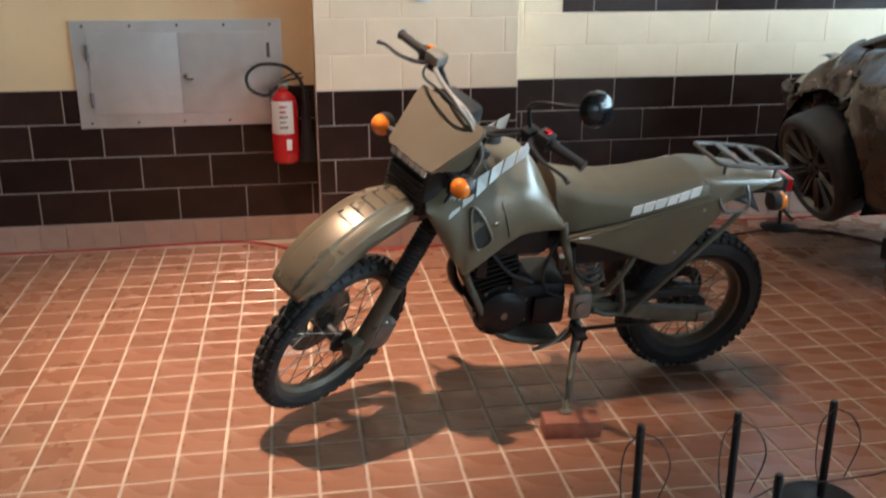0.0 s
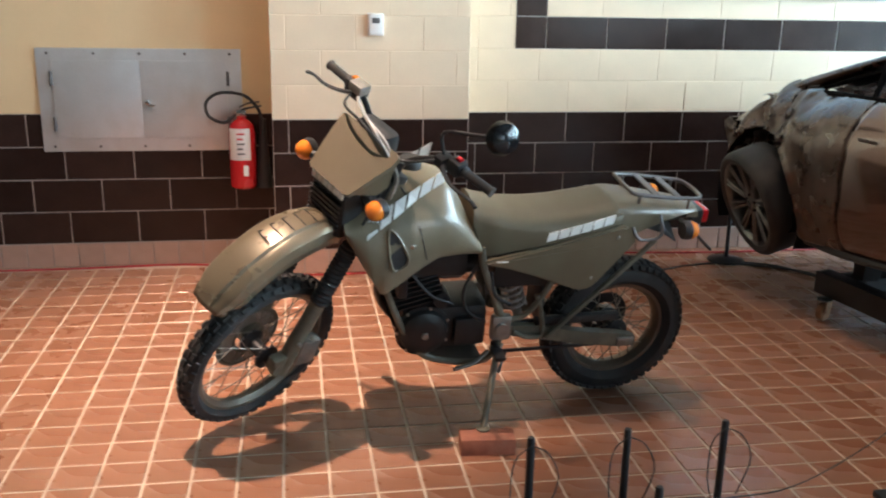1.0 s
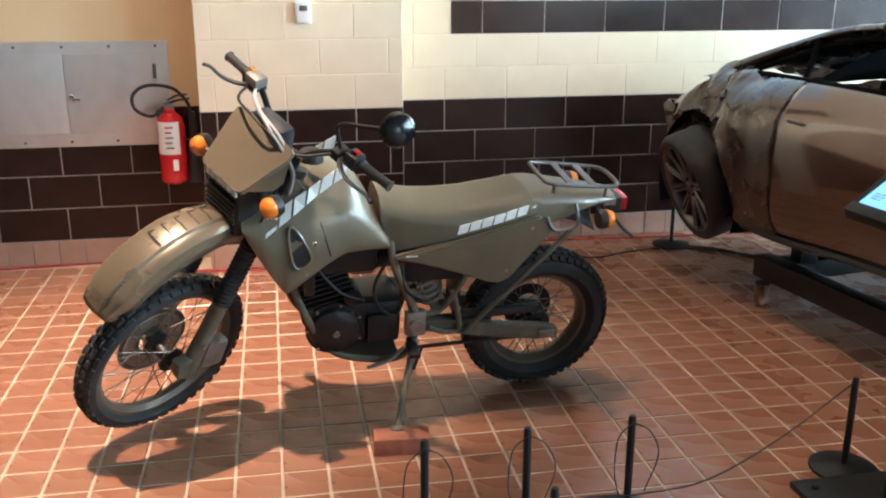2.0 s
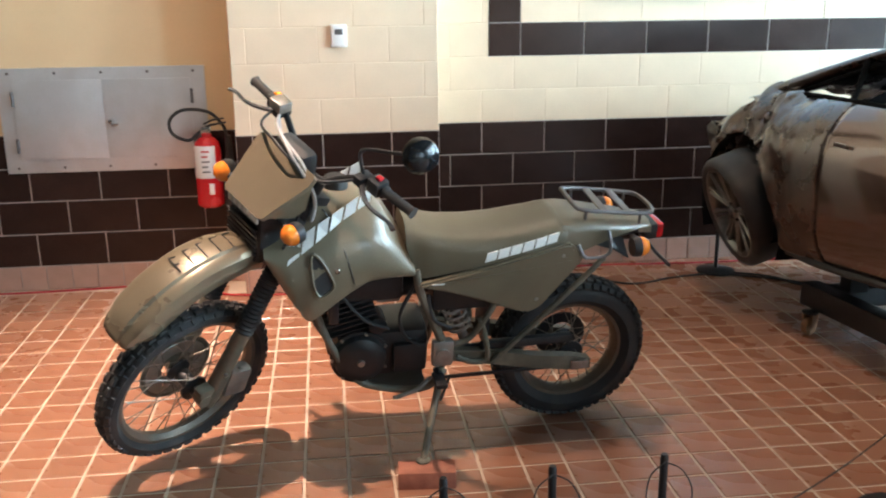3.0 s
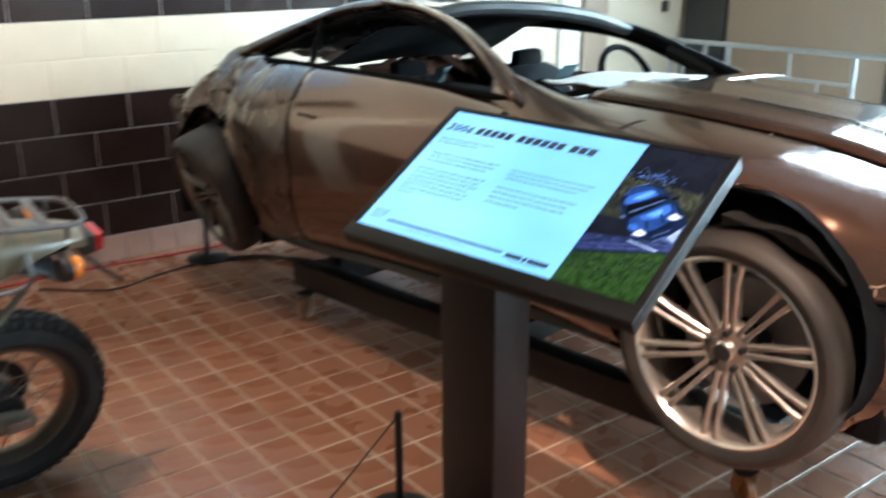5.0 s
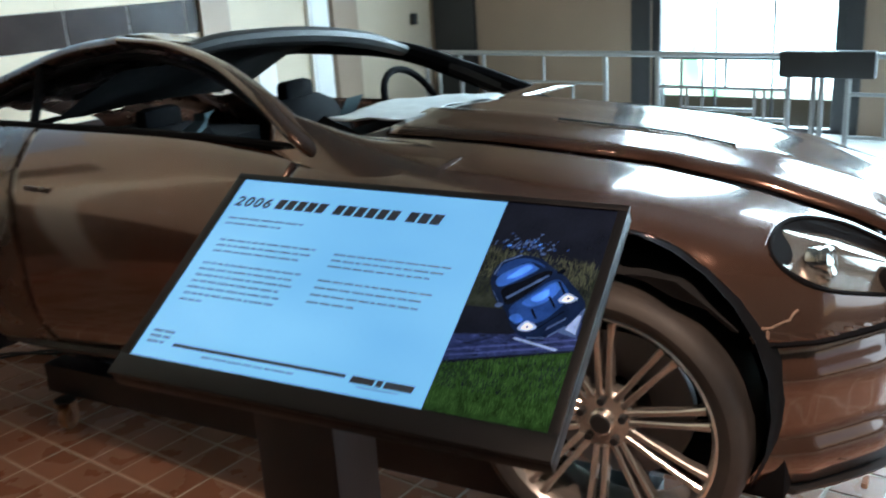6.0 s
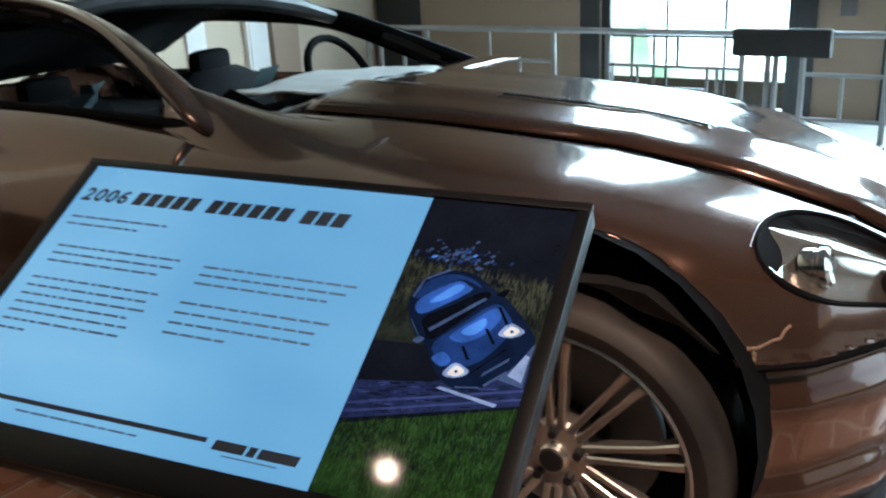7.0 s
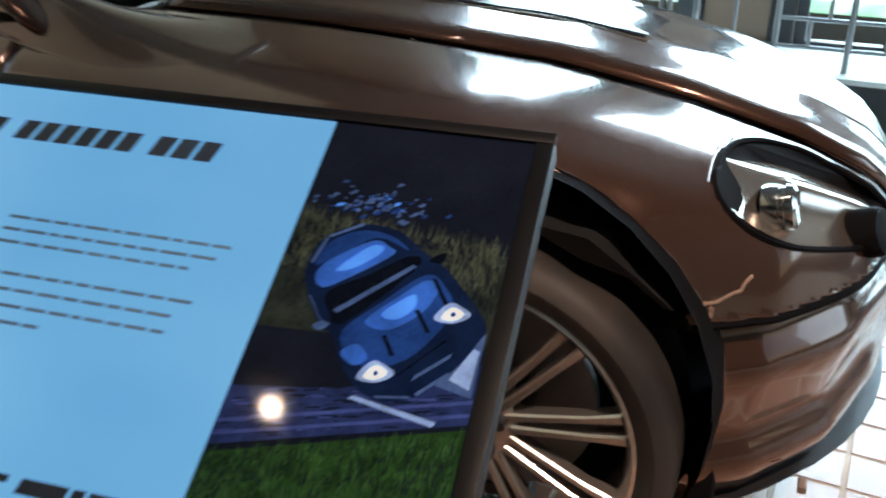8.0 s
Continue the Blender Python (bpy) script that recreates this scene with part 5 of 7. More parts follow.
part("cylinder_head", box(0.70, -0.10, 0.66, 0.99, 0.105, 0.83, 0.03), M_ENGINE, eng)
part("radiator", box(0.945, -0.15, 0.60, 0.985, 0.14, 0.88, 0.01), M_ENGINE, bike)
part("airbox", box(0.30, -0.11, 0.60, 0.60, 0.115, 0.80, 0.03), M_BLACKPL, bike)
part("exhaust_header", tube([(0.955, -0.03, 0.63), (1.02, -0.06, 0.56), (0.98, -0.11, 0.42), (0.88, -0.13, 0.33), (0.70, -0.14, 0.32), (0.45, -0.15, 0.45)], 0.02, 10, smooth=5), M_ENGINE, bike)
sp0, sp1 = Vector((0.535, 0.03, 0.70)), Vector((0.445, 0.03, 0.42))
n = 90
ax = (sp1 - sp0).normalized()
e1 = ax.orthogonal().normalized()
e2 = ax.cross(e1)
coil = [sp0 + (sp1 - sp0) * (0.12 + 0.72 * i / n) + (e1 * math.cos(i * 0.50) + e2 * math.sin(i * 0.50)) * 0.043 for i in range(n + 1)]
shock = part("shock_absorber", tube([sp0, sp1], 0.02, 12), M_ALU, bike)
part("coil_spring", tube(coil, 0.0065, 6), M_CABLE, shock)
for pts in ([(0.66, 0.12, 0.74), (0.72, 0.13, 0.62), (0.70, 0.125, 0.52), (0.64, 0.14, 0.48)], [(0.95, 0.10, 0.72), (0.85, 0.12, 0.60), (0.76, 0.13, 0.56)], [(0.62, 0.14, 0.70), (0.60, 0.15, 0.60), (0.53, 0.15, 0.55)]):
    part("engine_hose", tube(pts, 0.007, 7, smooth=5), M_BLACKPL, bike)

brick = root("brick", "red clay brick under the motorcycle's side stand", "brick", m=pose(1.005, 2.468, 0, 0, 0, -5))
bm = box(-0.105, -0.05, 0.0, 0.105, 0.05, 0.066, 0.005)
for v in bm.verts:
    v.co += Vector((noise.noise(v.co * 30) * 0.002, noise.noise(v.co * 31 + Vector((5, 0, 0))) * 0.002, 0))
part("brick_body", bm, M_BRICK, brick)

# ---------------------------------------------------------------- the wrecked sports car
M_PAINT = material("bronze_metallic_paint", (0.102, 0.050, 0.033), 0.20, metal=0.6, vary=0.07, scale=5, grain=400, coat=0.9, dirt=(0.12, 0.09, 0.075), dirt_scale=4, dirt_amount=0.35, rough_vary=0.05)
M_SCUFF = material("scuffed_bronze_paint", (0.080, 0.050, 0.037), 0.28, metal=0.55, vary=0.25, scale=9, bump=0.4, coat=0.5, dirt=(0.035, 0.03, 0.03), dirt_scale=6, dirt_amount=0.5)
# also colours the strip and tubes drawn as shade in panel gaps
M_DARKIN = material("black_interior_and_gap_shade", (0.006, 0.006, 0.007), 0.85, spec=0.08, vary=0.3, scale=12, bump=0.2)
M_TORN = material("torn_edge", (0.30, 0.20, 0.15), 0.7, vary=0.4, scale=60, bump=0.5)
M_ALLOY = material("bright_machined_alloy", (0.78, 0.72, 0.67), 0.24, metal=0.9, vary=0.08, scale=10, rough_vary=0.06)
M_BENTALLOY = material("scraped_grey_alloy", (0.20, 0.185, 0.17), 0.34, metal=0.85, vary=0.4, scale=18, dirt=(0.03, 0.028, 0.027), dirt_scale=9, dirt_amount=0.8)
M_TYRE = material("road_tyre_rubber", (0.026, 0.023, 0.022), 0.62, vary=0.25, scale=14, bump=0.15, dirt=(0.07, 0.055, 0.045), dirt_scale=6, dirt_amount=0.5)
M_LAMPIN = material("headlamp_silver", (0.60, 0.53, 0.47), 0.16, metal=0.9, vary=0.08, rough_vary=0.04)
M_SHEET = material("crazed_white_glass_sheet", (0.72, 0.74, 0.73), 0.4, vary=0.18, scale=25, bump=0.9, grain=120)
M_TEAL = material("teal_cloth", (0.045, 0.08, 0.09), 0.8, vary=0.2, scale=20)
M_CASTER = material("amber_caster_wheel", (0.28, 0.10, 0.025), 0.4, vary=0.2, dirt=(0.06, 0.04, 0.03), dirt_scale=20, dirt_amount=0.6)

CF = Vector((0.08, -1, 0)).normalized()
CL = Vector((-CF.y, CF.x, 0))
CM = Matrix((-CL, -CF, Vector((0, 0, 1)))).transposed().to_4x4()      # x towards the viewed flank, y rearwards
CM.translation = Vector((3.10, 1.29, 0)) + CL * 0.945
CM.translation.z = 0
car = root("sports_car", "wrecked bronze sports car, roof crushed, rear torn, on a dolly", "car", m=CM)
FLIP = Matrix(((-1, 0, 0, 0), (0, 1, 0, 0), (-0.22, 0, 1, 0.034), (0, 0, 0, 1)))      # the far flank has sagged

SEC = {
    -0.64: [(.05, .46), (.05, .56), (.06, .70), (.06, .76), (.05, .78), (.05, .795), (.04, .81), (.03, .82)],
    -0.60: [(.26, .46), (.30, .58), (.335, .72), (.325, .78), (.30, .81), (.28, .835), (.26, .855), (.23, .87)],
    -0.52: [(.50, .46), (.56, .60), (.595, .75), (.58, .85), (.545, .915), (.50, .95), (.44, .968), (.37, .972)],
    -0.40: [(.67, .46), (.73, .62), (.76, .78), (.75, .90), (.71, .98), (.64, 1.025), (.54, 1.042), (.43, 1.04)],
    -0.20: [(.83, .49), (.88, .67), (.90, .83), (.88, .97), (.825, 1.055), (.735, 1.09), (.62, 1.105), (.47, 1.105)],
    0.05: [(.89, .55), (.94, .72), (.955, .90), (.945, 1.03), (.90, 1.11), (.82, 1.15), (.67, 1.165), (.49, 1.155)],
    0.50: [(.87, .55), (.935, .66), (.945, .85), (.93, 1.01), (.88, 1.11), (.79, 1.165), (.68, 1.185), (.51, 1.19)],
    0.93: [(.86, .55), (.925, .66), (.945, .84), (.935, .98), (.89, 1.10), (.83, 1.17), (.72, 1.20), (.55, 1.205)],
    1.12: [(.86, .55), (.925, .66), (.945, .84), (.935, .98), (.89, 1.10), (.83, 1.17), (.76, 1.205), (.66, 1.205)],
}
SIDEV = {
    0.90: [(.86, .55), (.925, .66), (.945, .84), (.935, .97), (.905, 1.06), (.862, 1.135), (.81, 1.178), (.755, 1.198)],
    1.50: [(.855, .52), (.92, .63), (.94, .83), (.932, .97), (.91, 1.06), (.87, 1.13), (.82, 1.195), (.785, 1.222)],
    2.10: [(.86, .47), (.925, .60), (.945, .82), (.94, .97), (.92, 1.06), (.88, 1.13), (.82, 1.195), (.785, 1.222)],
    2.50: [(.89, .45), (.95, .62), (.97, .85), (.965, .98), (.93, 1.08), (.87, 1.15), (.80, 1.19), (.74, 1.215)],
    2.90: [(.88, .50), (.95, .70), (.96, .88), (.94, .98), (.90, 1.07), (.84, 1.13), (.76, 1.19), (.66, 1.235)],
    3.20: [(.82, .60), (.89, .75), (.90, .86), (.87, .95), (.83, 1.02), (.77, 1.07), (.69, 1.12), (.60, 1.15)],
    3.47: [(.68, .65), (.76, .78), (.78, .86), (.75, .92), (.71, .97), (.66, 1.01), (.60, 1.045), (.52, 1.06)],
}


def catmull(p0, p1, p2, p3, t):
    return 0.5 * ((2 * p1) + (p2 - p0) * t + (2 * p0 - 5 * p1 + 4 * p2 - p3) * t * t + (3 * p1 - p0 - 3 * p2 + p3) * t ** 3)


def section(tab, a):
    keys = sorted(tab)
    a = min(max(a, keys[0]), keys[-1])
    i = max(k for k in range(len(keys) - 1) if keys[k] <= a)
    t = (a - keys[i]) / (keys[i + 1] - keys[i])
    out = []
    for j in range(8):
        q = [Vector(tab[keys[min(max(i + d, 0), len(keys) - 1)]][j]) for d in (-1, 0, 1, 2)]
        out.append(q[1].lerp(q[2], t) * 0.35 + catmull(q[0], q[1], q[2], q[3], t) * 0.65)
    return out


def at_u(sec, u):
    f = u * 7
    i = min(int(f), 6)
    q = [sec[min(max(i + d, 0), 7)] for d in (-1, 0, 1, 2)]
    return catmull(q[0], q[1], q[2], q[3], f - i)


def skin(tab, a0, a1, na, u0, u1, nu, keep=None, snap=None, crumple=None, m=None, lift=0.0, open_at=None):
    """A piece of the body shell between two stations; keep tells which cells stay, snap pulls border points onto an edge."""
    bm = bmesh.new()
    grid, holes = [], set()
    for i in range(na + 1):
        row = []
        for j in range(nu + 1):
            a, u = a0 + (a1 - a0) * i / na, u0 + (u1 - u0) * j / nu
            moved = open_at(a, u) if open_at else None
            if moved:
                a, u = moved
                holes.add((i, j))
            p = at_u(section(tab, a), u)
            v = Vector((p.x, a, p.y + lift))
            if crumple:
                v += crumple(v)
            row.append(v)
        grid.append(row)
    inside = [[(i, j) in holes for j in range(nu + 1)] for i in range(na + 1)]
    if snap:
        for i in range(na + 1):
            for j in range(nu + 1):
                w = snap(grid[i][j])
                if w is not None:
                    inside[i][j] = True
                    grid[i][j] = w
    vs = [[bm.verts.new(m @ v if m is not None else v) for v in row] for row in grid]
    for i in range(na):
        for j in range(nu):
            q = ((i, j), (i + 1, j), (i + 1, j + 1), (i, j + 1))
            if all(inside[x][y] for x, y in q):
                continue
            if keep and not keep(sum((grid[x][y] for x, y in q), Vector()) / 4):
                continue
            bm.faces.new([vs[x][y] for x, y in q])
    bmesh.ops.delete(bm, geom=[v for v in bm.verts if not v.link_faces], context="VERTS")
    if m is None:
        bmesh.ops.reverse_faces(bm, faces=bm.faces[:])
    bmesh.ops.recalc_face_normals(bm, faces=bm.faces[:])
    return bm


def arch(ca, cz, r):
    def f(v):
        d = Vector((v.y - ca, v.z - cz))
        if d.length < r:
            d = d.normalized() * r if d.length > 1e-4 else Vector((0, r))
            return Vector((v.x, ca + d.x, cz + d.y))
        return None
    return f


def panel(name, bm, mat, label="", thick=0.003, angle=40):
    ob = part(name, bm, mat, car, label, angle=angle)
    so_ = ob.modifiers.new("thickness", "SOLIDIFY")
    so_.thickness, so_.offset = thick, 0
    return ob


def crush(v):
    k = min(1.0, max(0.0, (v.y - 2.30) / 0.55))
    n1 = noise.noise(Vector((v.y * 2.6, v.z * 3.2, 1.3))) * 0.10
    n2 = abs(noise.noise(Vector((v.y * 4.2, v.z * 4.6, 4.1)))) * 0.13
    n3 = abs(noise.noise(Vector((v.y * 13.0, v.z * 11.0, 8.4)))) * 0.02
    return Vector((-(n1 + n2 + n3) * k, noise.noise(v * 4) * 0.06 * k, noise.noise(v * 5 + Vector((3, 3, 3))) * 0.055 * k))


LA, LU, RA, RU = -0.450, 0.745, 0.170, 0.192


def lamp_edge(an, f=1.0):
    """The almond rim of the headlamp opening, by station and height on the wing."""
    c, n_ = math.cos(an), math.sin(an)
    k = (abs(c) ** 2.5 + abs(n_) ** 2.5) ** (-1 / 2.5) * f
    return LA + RA * c * k, LU + RU * n_ * k + 0.03 * n_ * c * k


def lamp_open(a, u):
    x, y = (a - LA) / RA, (u - LU) / RU
    y -= 0.156 * y * x
    if abs(x) ** 2.5 + abs(y) ** 2.5 < 1:
        return lamp_edge(math.atan2(y, x) if x or y else 0.0)
    return None


front_arch = arch(0.045, 0.730, 0.380)


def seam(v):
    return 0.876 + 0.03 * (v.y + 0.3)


def wing_snap(v):
    w = front_arch(v)
    if w is None and v.y < 0 and v.z < seam(v):
        w = Vector((v.x, v.y, seam(v)))
    return w


def bumper_snap(v):
    w = front_arch(v)
    if w is None and v.z > seam(v) - 0.012:
        w = Vector((v.x, v.y, seam(v) - 0.012))
    return w


LEDGE = [(0.46, 0.05), (0.50, 0.028), (0.545, 0.0), (0.575, 0.004), (0.625, 0.062), (0.70, 0.034), (0.765, 0.004), (0.79, 0.006), (0.825, 0.050), (0.88, 0.042)]


def ledges(v):
    """The bumper steps in and out below the seam: two rounded ledges with hollows above them."""
    d = 0.65 * sum(interp(LEDGE, v.z + k * 0.008) for k in (-2, -1, 0, 1, 2)) / 5 * min(1.0, max(0.0, (-0.16 - v.y) / 0.12))
    return Vector((-0.75 * d, 0.60 * d, 0))


INSET = Matrix.Diagonal((0.915, 0.90, 1, 1))
for m_, far in ((None, False), (FLIP, True)):
    wing = panel("front_wing", skin(SEC, -0.63, 0.931, 104, 0.0, 1.0, 64, snap=wing_snap, m=m_, open_at=lamp_open), M_PAINT, "bronze front wing with a cracked wheel arch edge")
    panel("front_bumper", skin(SEC, -0.64, -0.15, 44, 0.0, 0.62, 72, snap=bumper_snap, crumple=ledges, m=m_, lift=-0.004), M_PAINT, "lower bumper half with a shadow gap")
    # inset near-black strip drawn as the shade in the bumper gap
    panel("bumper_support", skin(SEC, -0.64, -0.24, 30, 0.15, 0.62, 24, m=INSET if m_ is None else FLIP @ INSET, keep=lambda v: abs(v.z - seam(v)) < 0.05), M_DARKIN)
    panel("door", skin(SIDEV, 0.935, 2.10, 40, 0.0, 1.0, 28, m=m_), M_PAINT, "long bronze door without glass")
    rear_arch = arch(2.86, 0.56, 0.43)
    panel("rear_quarter", skin(SIDEV, 2.104, 3.47, 96, 0.0, 1.0, 60, keep=lambda v: not (v.y > 2.60 and v.z < 0.94 + 0.14 * noise.noise(v * 7)), snap=rear_arch, crumple=crush, m=m_), M_SCUFF, "crumpled torn rear quarter panel", angle=28)

# bonnet, raised a little over the wings
def on_bonnet(s, a):
    e = section(SEC, a)[7]
    w = max(0.03, e.x - 0.038)
    return (s * w, a, e.y + 0.012 + 0.034 * (1 - abs(s) ** 2.4) - 0.034 * (1 - s) + 0.012 * math.exp(-((abs(s) - 0.52) / 0.10) ** 2) + 0.003)


rings = []
for i in range(41):
    a = -0.615 + 1.475 * i / 40
    e = section(SEC, a)[7]
    crown = 0.034
    w = max(0.03, e.x - 0.038)
    ring = []
    for j in range(25):
        s = -1 + 2 * j / 24
        z = e.y + 0.012 + crown * (1 - abs(s) ** 2.4) - 0.034 * (1 - s) - (0.012 if abs(s) > 0.97 else 0)
        z += 0.012 * math.exp(-((abs(s) - 0.52) / 0.10) ** 2)
        ring.append((s * w, a, z))
    rings.append(ring)
bonnet = panel("bonnet", loft(rings, closed=False, cap=False), M_PAINT, "long bronze bonnet with two slot vents", thick=0.008)
for s in (1, -1):
    part("bonnet_vent", tube([on_bonnet(s * 0.55, a_) for a_ in (0.42, 0.25, 0.08, -0.08)], 0.010, 8, flat=0.35, smooth=4), M_DARKIN, bonnet)
    part("vent_trim", tube([on_bonnet(s * 0.585, a_) for a_ in (0.43, 0.25, 0.08, -0.09)], 0.004, 6, smooth=4), M_LAMPIN, bonnet)
    # near-black tube drawn as the shade in the gap under the bonnet edge
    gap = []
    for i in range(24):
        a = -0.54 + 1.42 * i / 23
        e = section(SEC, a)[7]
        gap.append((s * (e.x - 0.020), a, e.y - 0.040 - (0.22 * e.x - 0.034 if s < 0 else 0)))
    part("shut_gap_shade", tube(gap, 0.026, 8), M_DARKIN, car)
    # headlamp: dark housing, silver reflector, barrel and projector
    TM = Matrix.Identity(4) if s > 0 else FLIP

    def lamp_point(an, f, deep):
        a, u = lamp_edge(an, f)
        p = at_u(section(SEC, a), u)
        return TM @ Vector((p.x - deep * 0.8, a + deep * 0.35, p.y - deep * 0.45))

    hl = part("headlamp", loft([[lamp_point(2 * math.pi * q / 40, f, d) for q in range(40)] for f, d in ((1.0, 0.003), (0.99, 0.02), (0.95, 0.06), (0.80, 0.085), (0.40, 0.095), (0.05, 0.10))]), M_DARKIN, car, "large open headlamp with a silver bowl under a black brow")
    rings = []
    for k in range(25):
        a = LA + RA * (-0.97 + 1.94 * k / 24)
        x = (a - LA) / RA
        half = RU * max(0.0, 1 - abs(x) ** 2.5) ** 0.4
        lo, hi = LU - half * 0.985, min(LU + half * 0.97, LU + 0.085 - 0.02 * x)
        ring = []
        for q in range(11):
            u = lo + (max(hi, lo + 0.004) - lo) * q / 10
            p = at_u(section(SEC, a), u)
            deep = 0.006 + 0.020 * math.sin(math.pi * min(1, q / 8)) + 0.05 * max(0, (q - 7) / 3) ** 2
            ring.append(TM @ Vector((p.x - deep, a + deep * 0.3, p.y - deep * 0.3)))
        rings.append(ring)
    part("reflector", loft(rings, closed=False, cap=False), M_LAMPIN, hl, "silver headlamp bowl")
    p = at_u(section(SEC, -0.375), 0.635)
    part("lamp_barrel", lathe([(0.034, -0.03), (0.036, -0.02), (0.036, -0.006), (0.033, -0.004), (0.033, 0.002), (0.036, 0.004), (0.036, 0.016), (0.028, 0.020), (0.0, 0.010)], 24, m=TM @ Matrix.Translation((p.x - 0.030, -0.385, p.y)) @ Matrix.Rotation(radians(20), 4, "Y") @ Matrix.Rotation(radians(78), 4, "X")), M_CHROME, hl)
    p = at_u(section(SEC, -0.505), 0.60)
    part("lamp_projector", lathe([(0.030, -0.05), (0.040, -0.04), (0.042, 0.02), (0.036, 0.03), (0.0, 0.035)], 22, m=TM @ Matrix.Translation((p.x - 0.035, -0.515, p.y)) @ Matrix.Rotation(radians(40), 4, "Y") @ Matrix.Rotation(radians(60), 4, "X")), M_DARKIN, hl)

# grille mouth and splitter
rings = []
for i in range(17):
    s = -1 + 2 * i / 16
    a = -0.61 + 0.27 * abs(s) ** 2.6
    w = 0.70 * s
    rings.append([(w, a - 0.015, 0.455), (w, a - 0.03, 0.470), (w, a + 0.10, 0.480), (w, a + 0.10, 0.455)])
part("splitter", loft(rings), M_BLACKPL, car, "scraped black lower splitter")
part("orange_chip", box(0.575, -0.50, 0.458, 0.61, -0.485, 0.472, 0.003), M_TORN, car)
# cracked filler at the arch edge
def on_wing(a, z, out=0.002):
    e = section(SEC, a)
    b = min((at_u(e, u / 80) for u in range(10, 60)), key=lambda p: abs(p.y - z))
    return Vector((b.x + out, a, z))


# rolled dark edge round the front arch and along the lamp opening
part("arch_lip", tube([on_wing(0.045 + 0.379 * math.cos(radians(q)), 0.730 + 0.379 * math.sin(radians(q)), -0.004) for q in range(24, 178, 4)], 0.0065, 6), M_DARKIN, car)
# near-black tube drawn as the shade along the bumper seam
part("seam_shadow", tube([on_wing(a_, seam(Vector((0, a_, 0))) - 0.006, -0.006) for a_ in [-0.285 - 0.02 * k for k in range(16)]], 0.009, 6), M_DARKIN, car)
rim_pts = []
for q in range(48):
    a, u = lamp_edge(2 * math.pi * q / 48, 1.0)
    p = at_u(section(SEC, a), u)
    rim_pts.append((p.x + 0.001, a - 0.001, p.y + 0.001))
part("lamp_rim", tube(rim_pts, 0.0055, 6, closed=True), M_DARKIN, car)

bm = bmesh.new()
crack = [on_wing(a, z) for a, z in ((-0.280, 0.890), (-0.300, 0.908), (-0.315, 0.908), (-0.335, 0.918), (-0.345, 0.920), (-0.350, 0.932), (-0.358, 0.940))]
for (p, q) in zip(crack, crack[1:]):
    tube([p, q], 0.0028, 5, bm=bm)
rk = random.Random(9)
for k in range(16):
    p = on_wing(-0.285 + rk.uniform(-0.026, 0.0), 0.892 + rk.uniform(-0.012, 0.018), 0.0)
    bmesh.ops.create_icosphere(bm, subdivisions=1, radius=rk.uniform(0.004, 0.008), matrix=Matrix.Translation(p) @ Matrix.Diagonal((0.4, 1, 1, 1)))
part("cracked_filler", bm, M_TORN, car, "cracked pale filler at the wheel arch")
part("wing_seam", tube([(0.835, 0.128, 1.135), (0.90, 0.13, 1.085), (0.935, 0.13, 1.04)], 0.0022, 5, smooth=3), M_DARKIN, car)
part("door_seam", tube([(at.x + 0.001, 0.930, at.y) for at in [at_u(section(SIDEV, 0.93), u / 12) for u in range(13)]], 0.004, 5), M_DARKIN, car)
part("door_seam", tube([(at.x - 0.0005, 2.102, at.y) for at in [at_u(section(SIDEV, 2.10), u / 12) for u in range(13)]], 0.0016, 5), M_DARKIN, car)
part("door_handle", box(0.918, 1.90, 1.045, 0.926, 2.03, 1.062, 0.003), M_SCUFF, car)
part("sill_trim", tube([(0.85, 0.45, 0.545), (0.855, 0.9, 0.53), (0.85, 1.5, 0.505), (0.855, 2.1, 0.455), (0.86, 2.4, 0.45)], 0.022, 8, smooth=4), M_BLACKPL, car)

# wheel arch liners
for s in (1,):
    for ca, cz, r in ((0.045, 0.73, 0.378), (2.86, 0.56, 0.42)):
        rings = []
        for k in range(19):
            an = radians(-25 + 230 * k / 18)
            rr_ = r + 0.006
            rings.append([(s * (0.885 - 0.40 * j / 5), ca + rr_ * math.cos(an) * (1 + 0.02 * (j % 2)), cz + rr_ * math.sin(an)) for j in range(6)])
        part("arch_liner", loft(rings, closed=False, cap=False), M_DARKIN, car)
rings = []
for k in range(12):
    an = radians(25 + 120 * k / 11)
    wob = 0.02 * math.sin(k * 1.9)
    rings.append([(0.80 + wob, -0.37 * math.cos(an) * 1.0, 0.66 + 0.375 * math.sin(an)), (0.885 + wob, -0.385 * math.cos(an), 0.66 + 0.36 * math.sin(an) + wob), (0.875 + wob, -0.36 * math.cos(an), 0.655 + 0.345 * math.sin(an))])
part("torn_liner_flap", loft(rings[2:8], closed=False, cap=False), M_BLACKPL, car, "loose torn wheel arch liner")

# under-body and bulkheads
part("underbody", box(-0.70, -0.35, 0.46, 0.76, 2.45, 0.58, 0.02), M_DARKIN, car)
part("engine_bay", box(-0.42, -0.25, 0.58, 0.42, 0.80, 0.94, 0.03), M_DARKIN, car)
part("rear_bulkhead", box(-0.62, 2.35, 0.50, 0.62, 3.20, 0.98, 0.05), M_DARKIN, car)
part("dashboard", loft([[(-0.70, a, z), (-0.35, a, z + 0.02), (0.0, a, z + 0.025), (0.35, a, z + 0.02), (0.70, a, z)] for a, z in ((0.86, 1.12), (1.0, 1.150), (1.16, 1.145), (1.24, 1.07), (1.25, 0.90))], closed=False, cap=False), M_DARKIN, car)
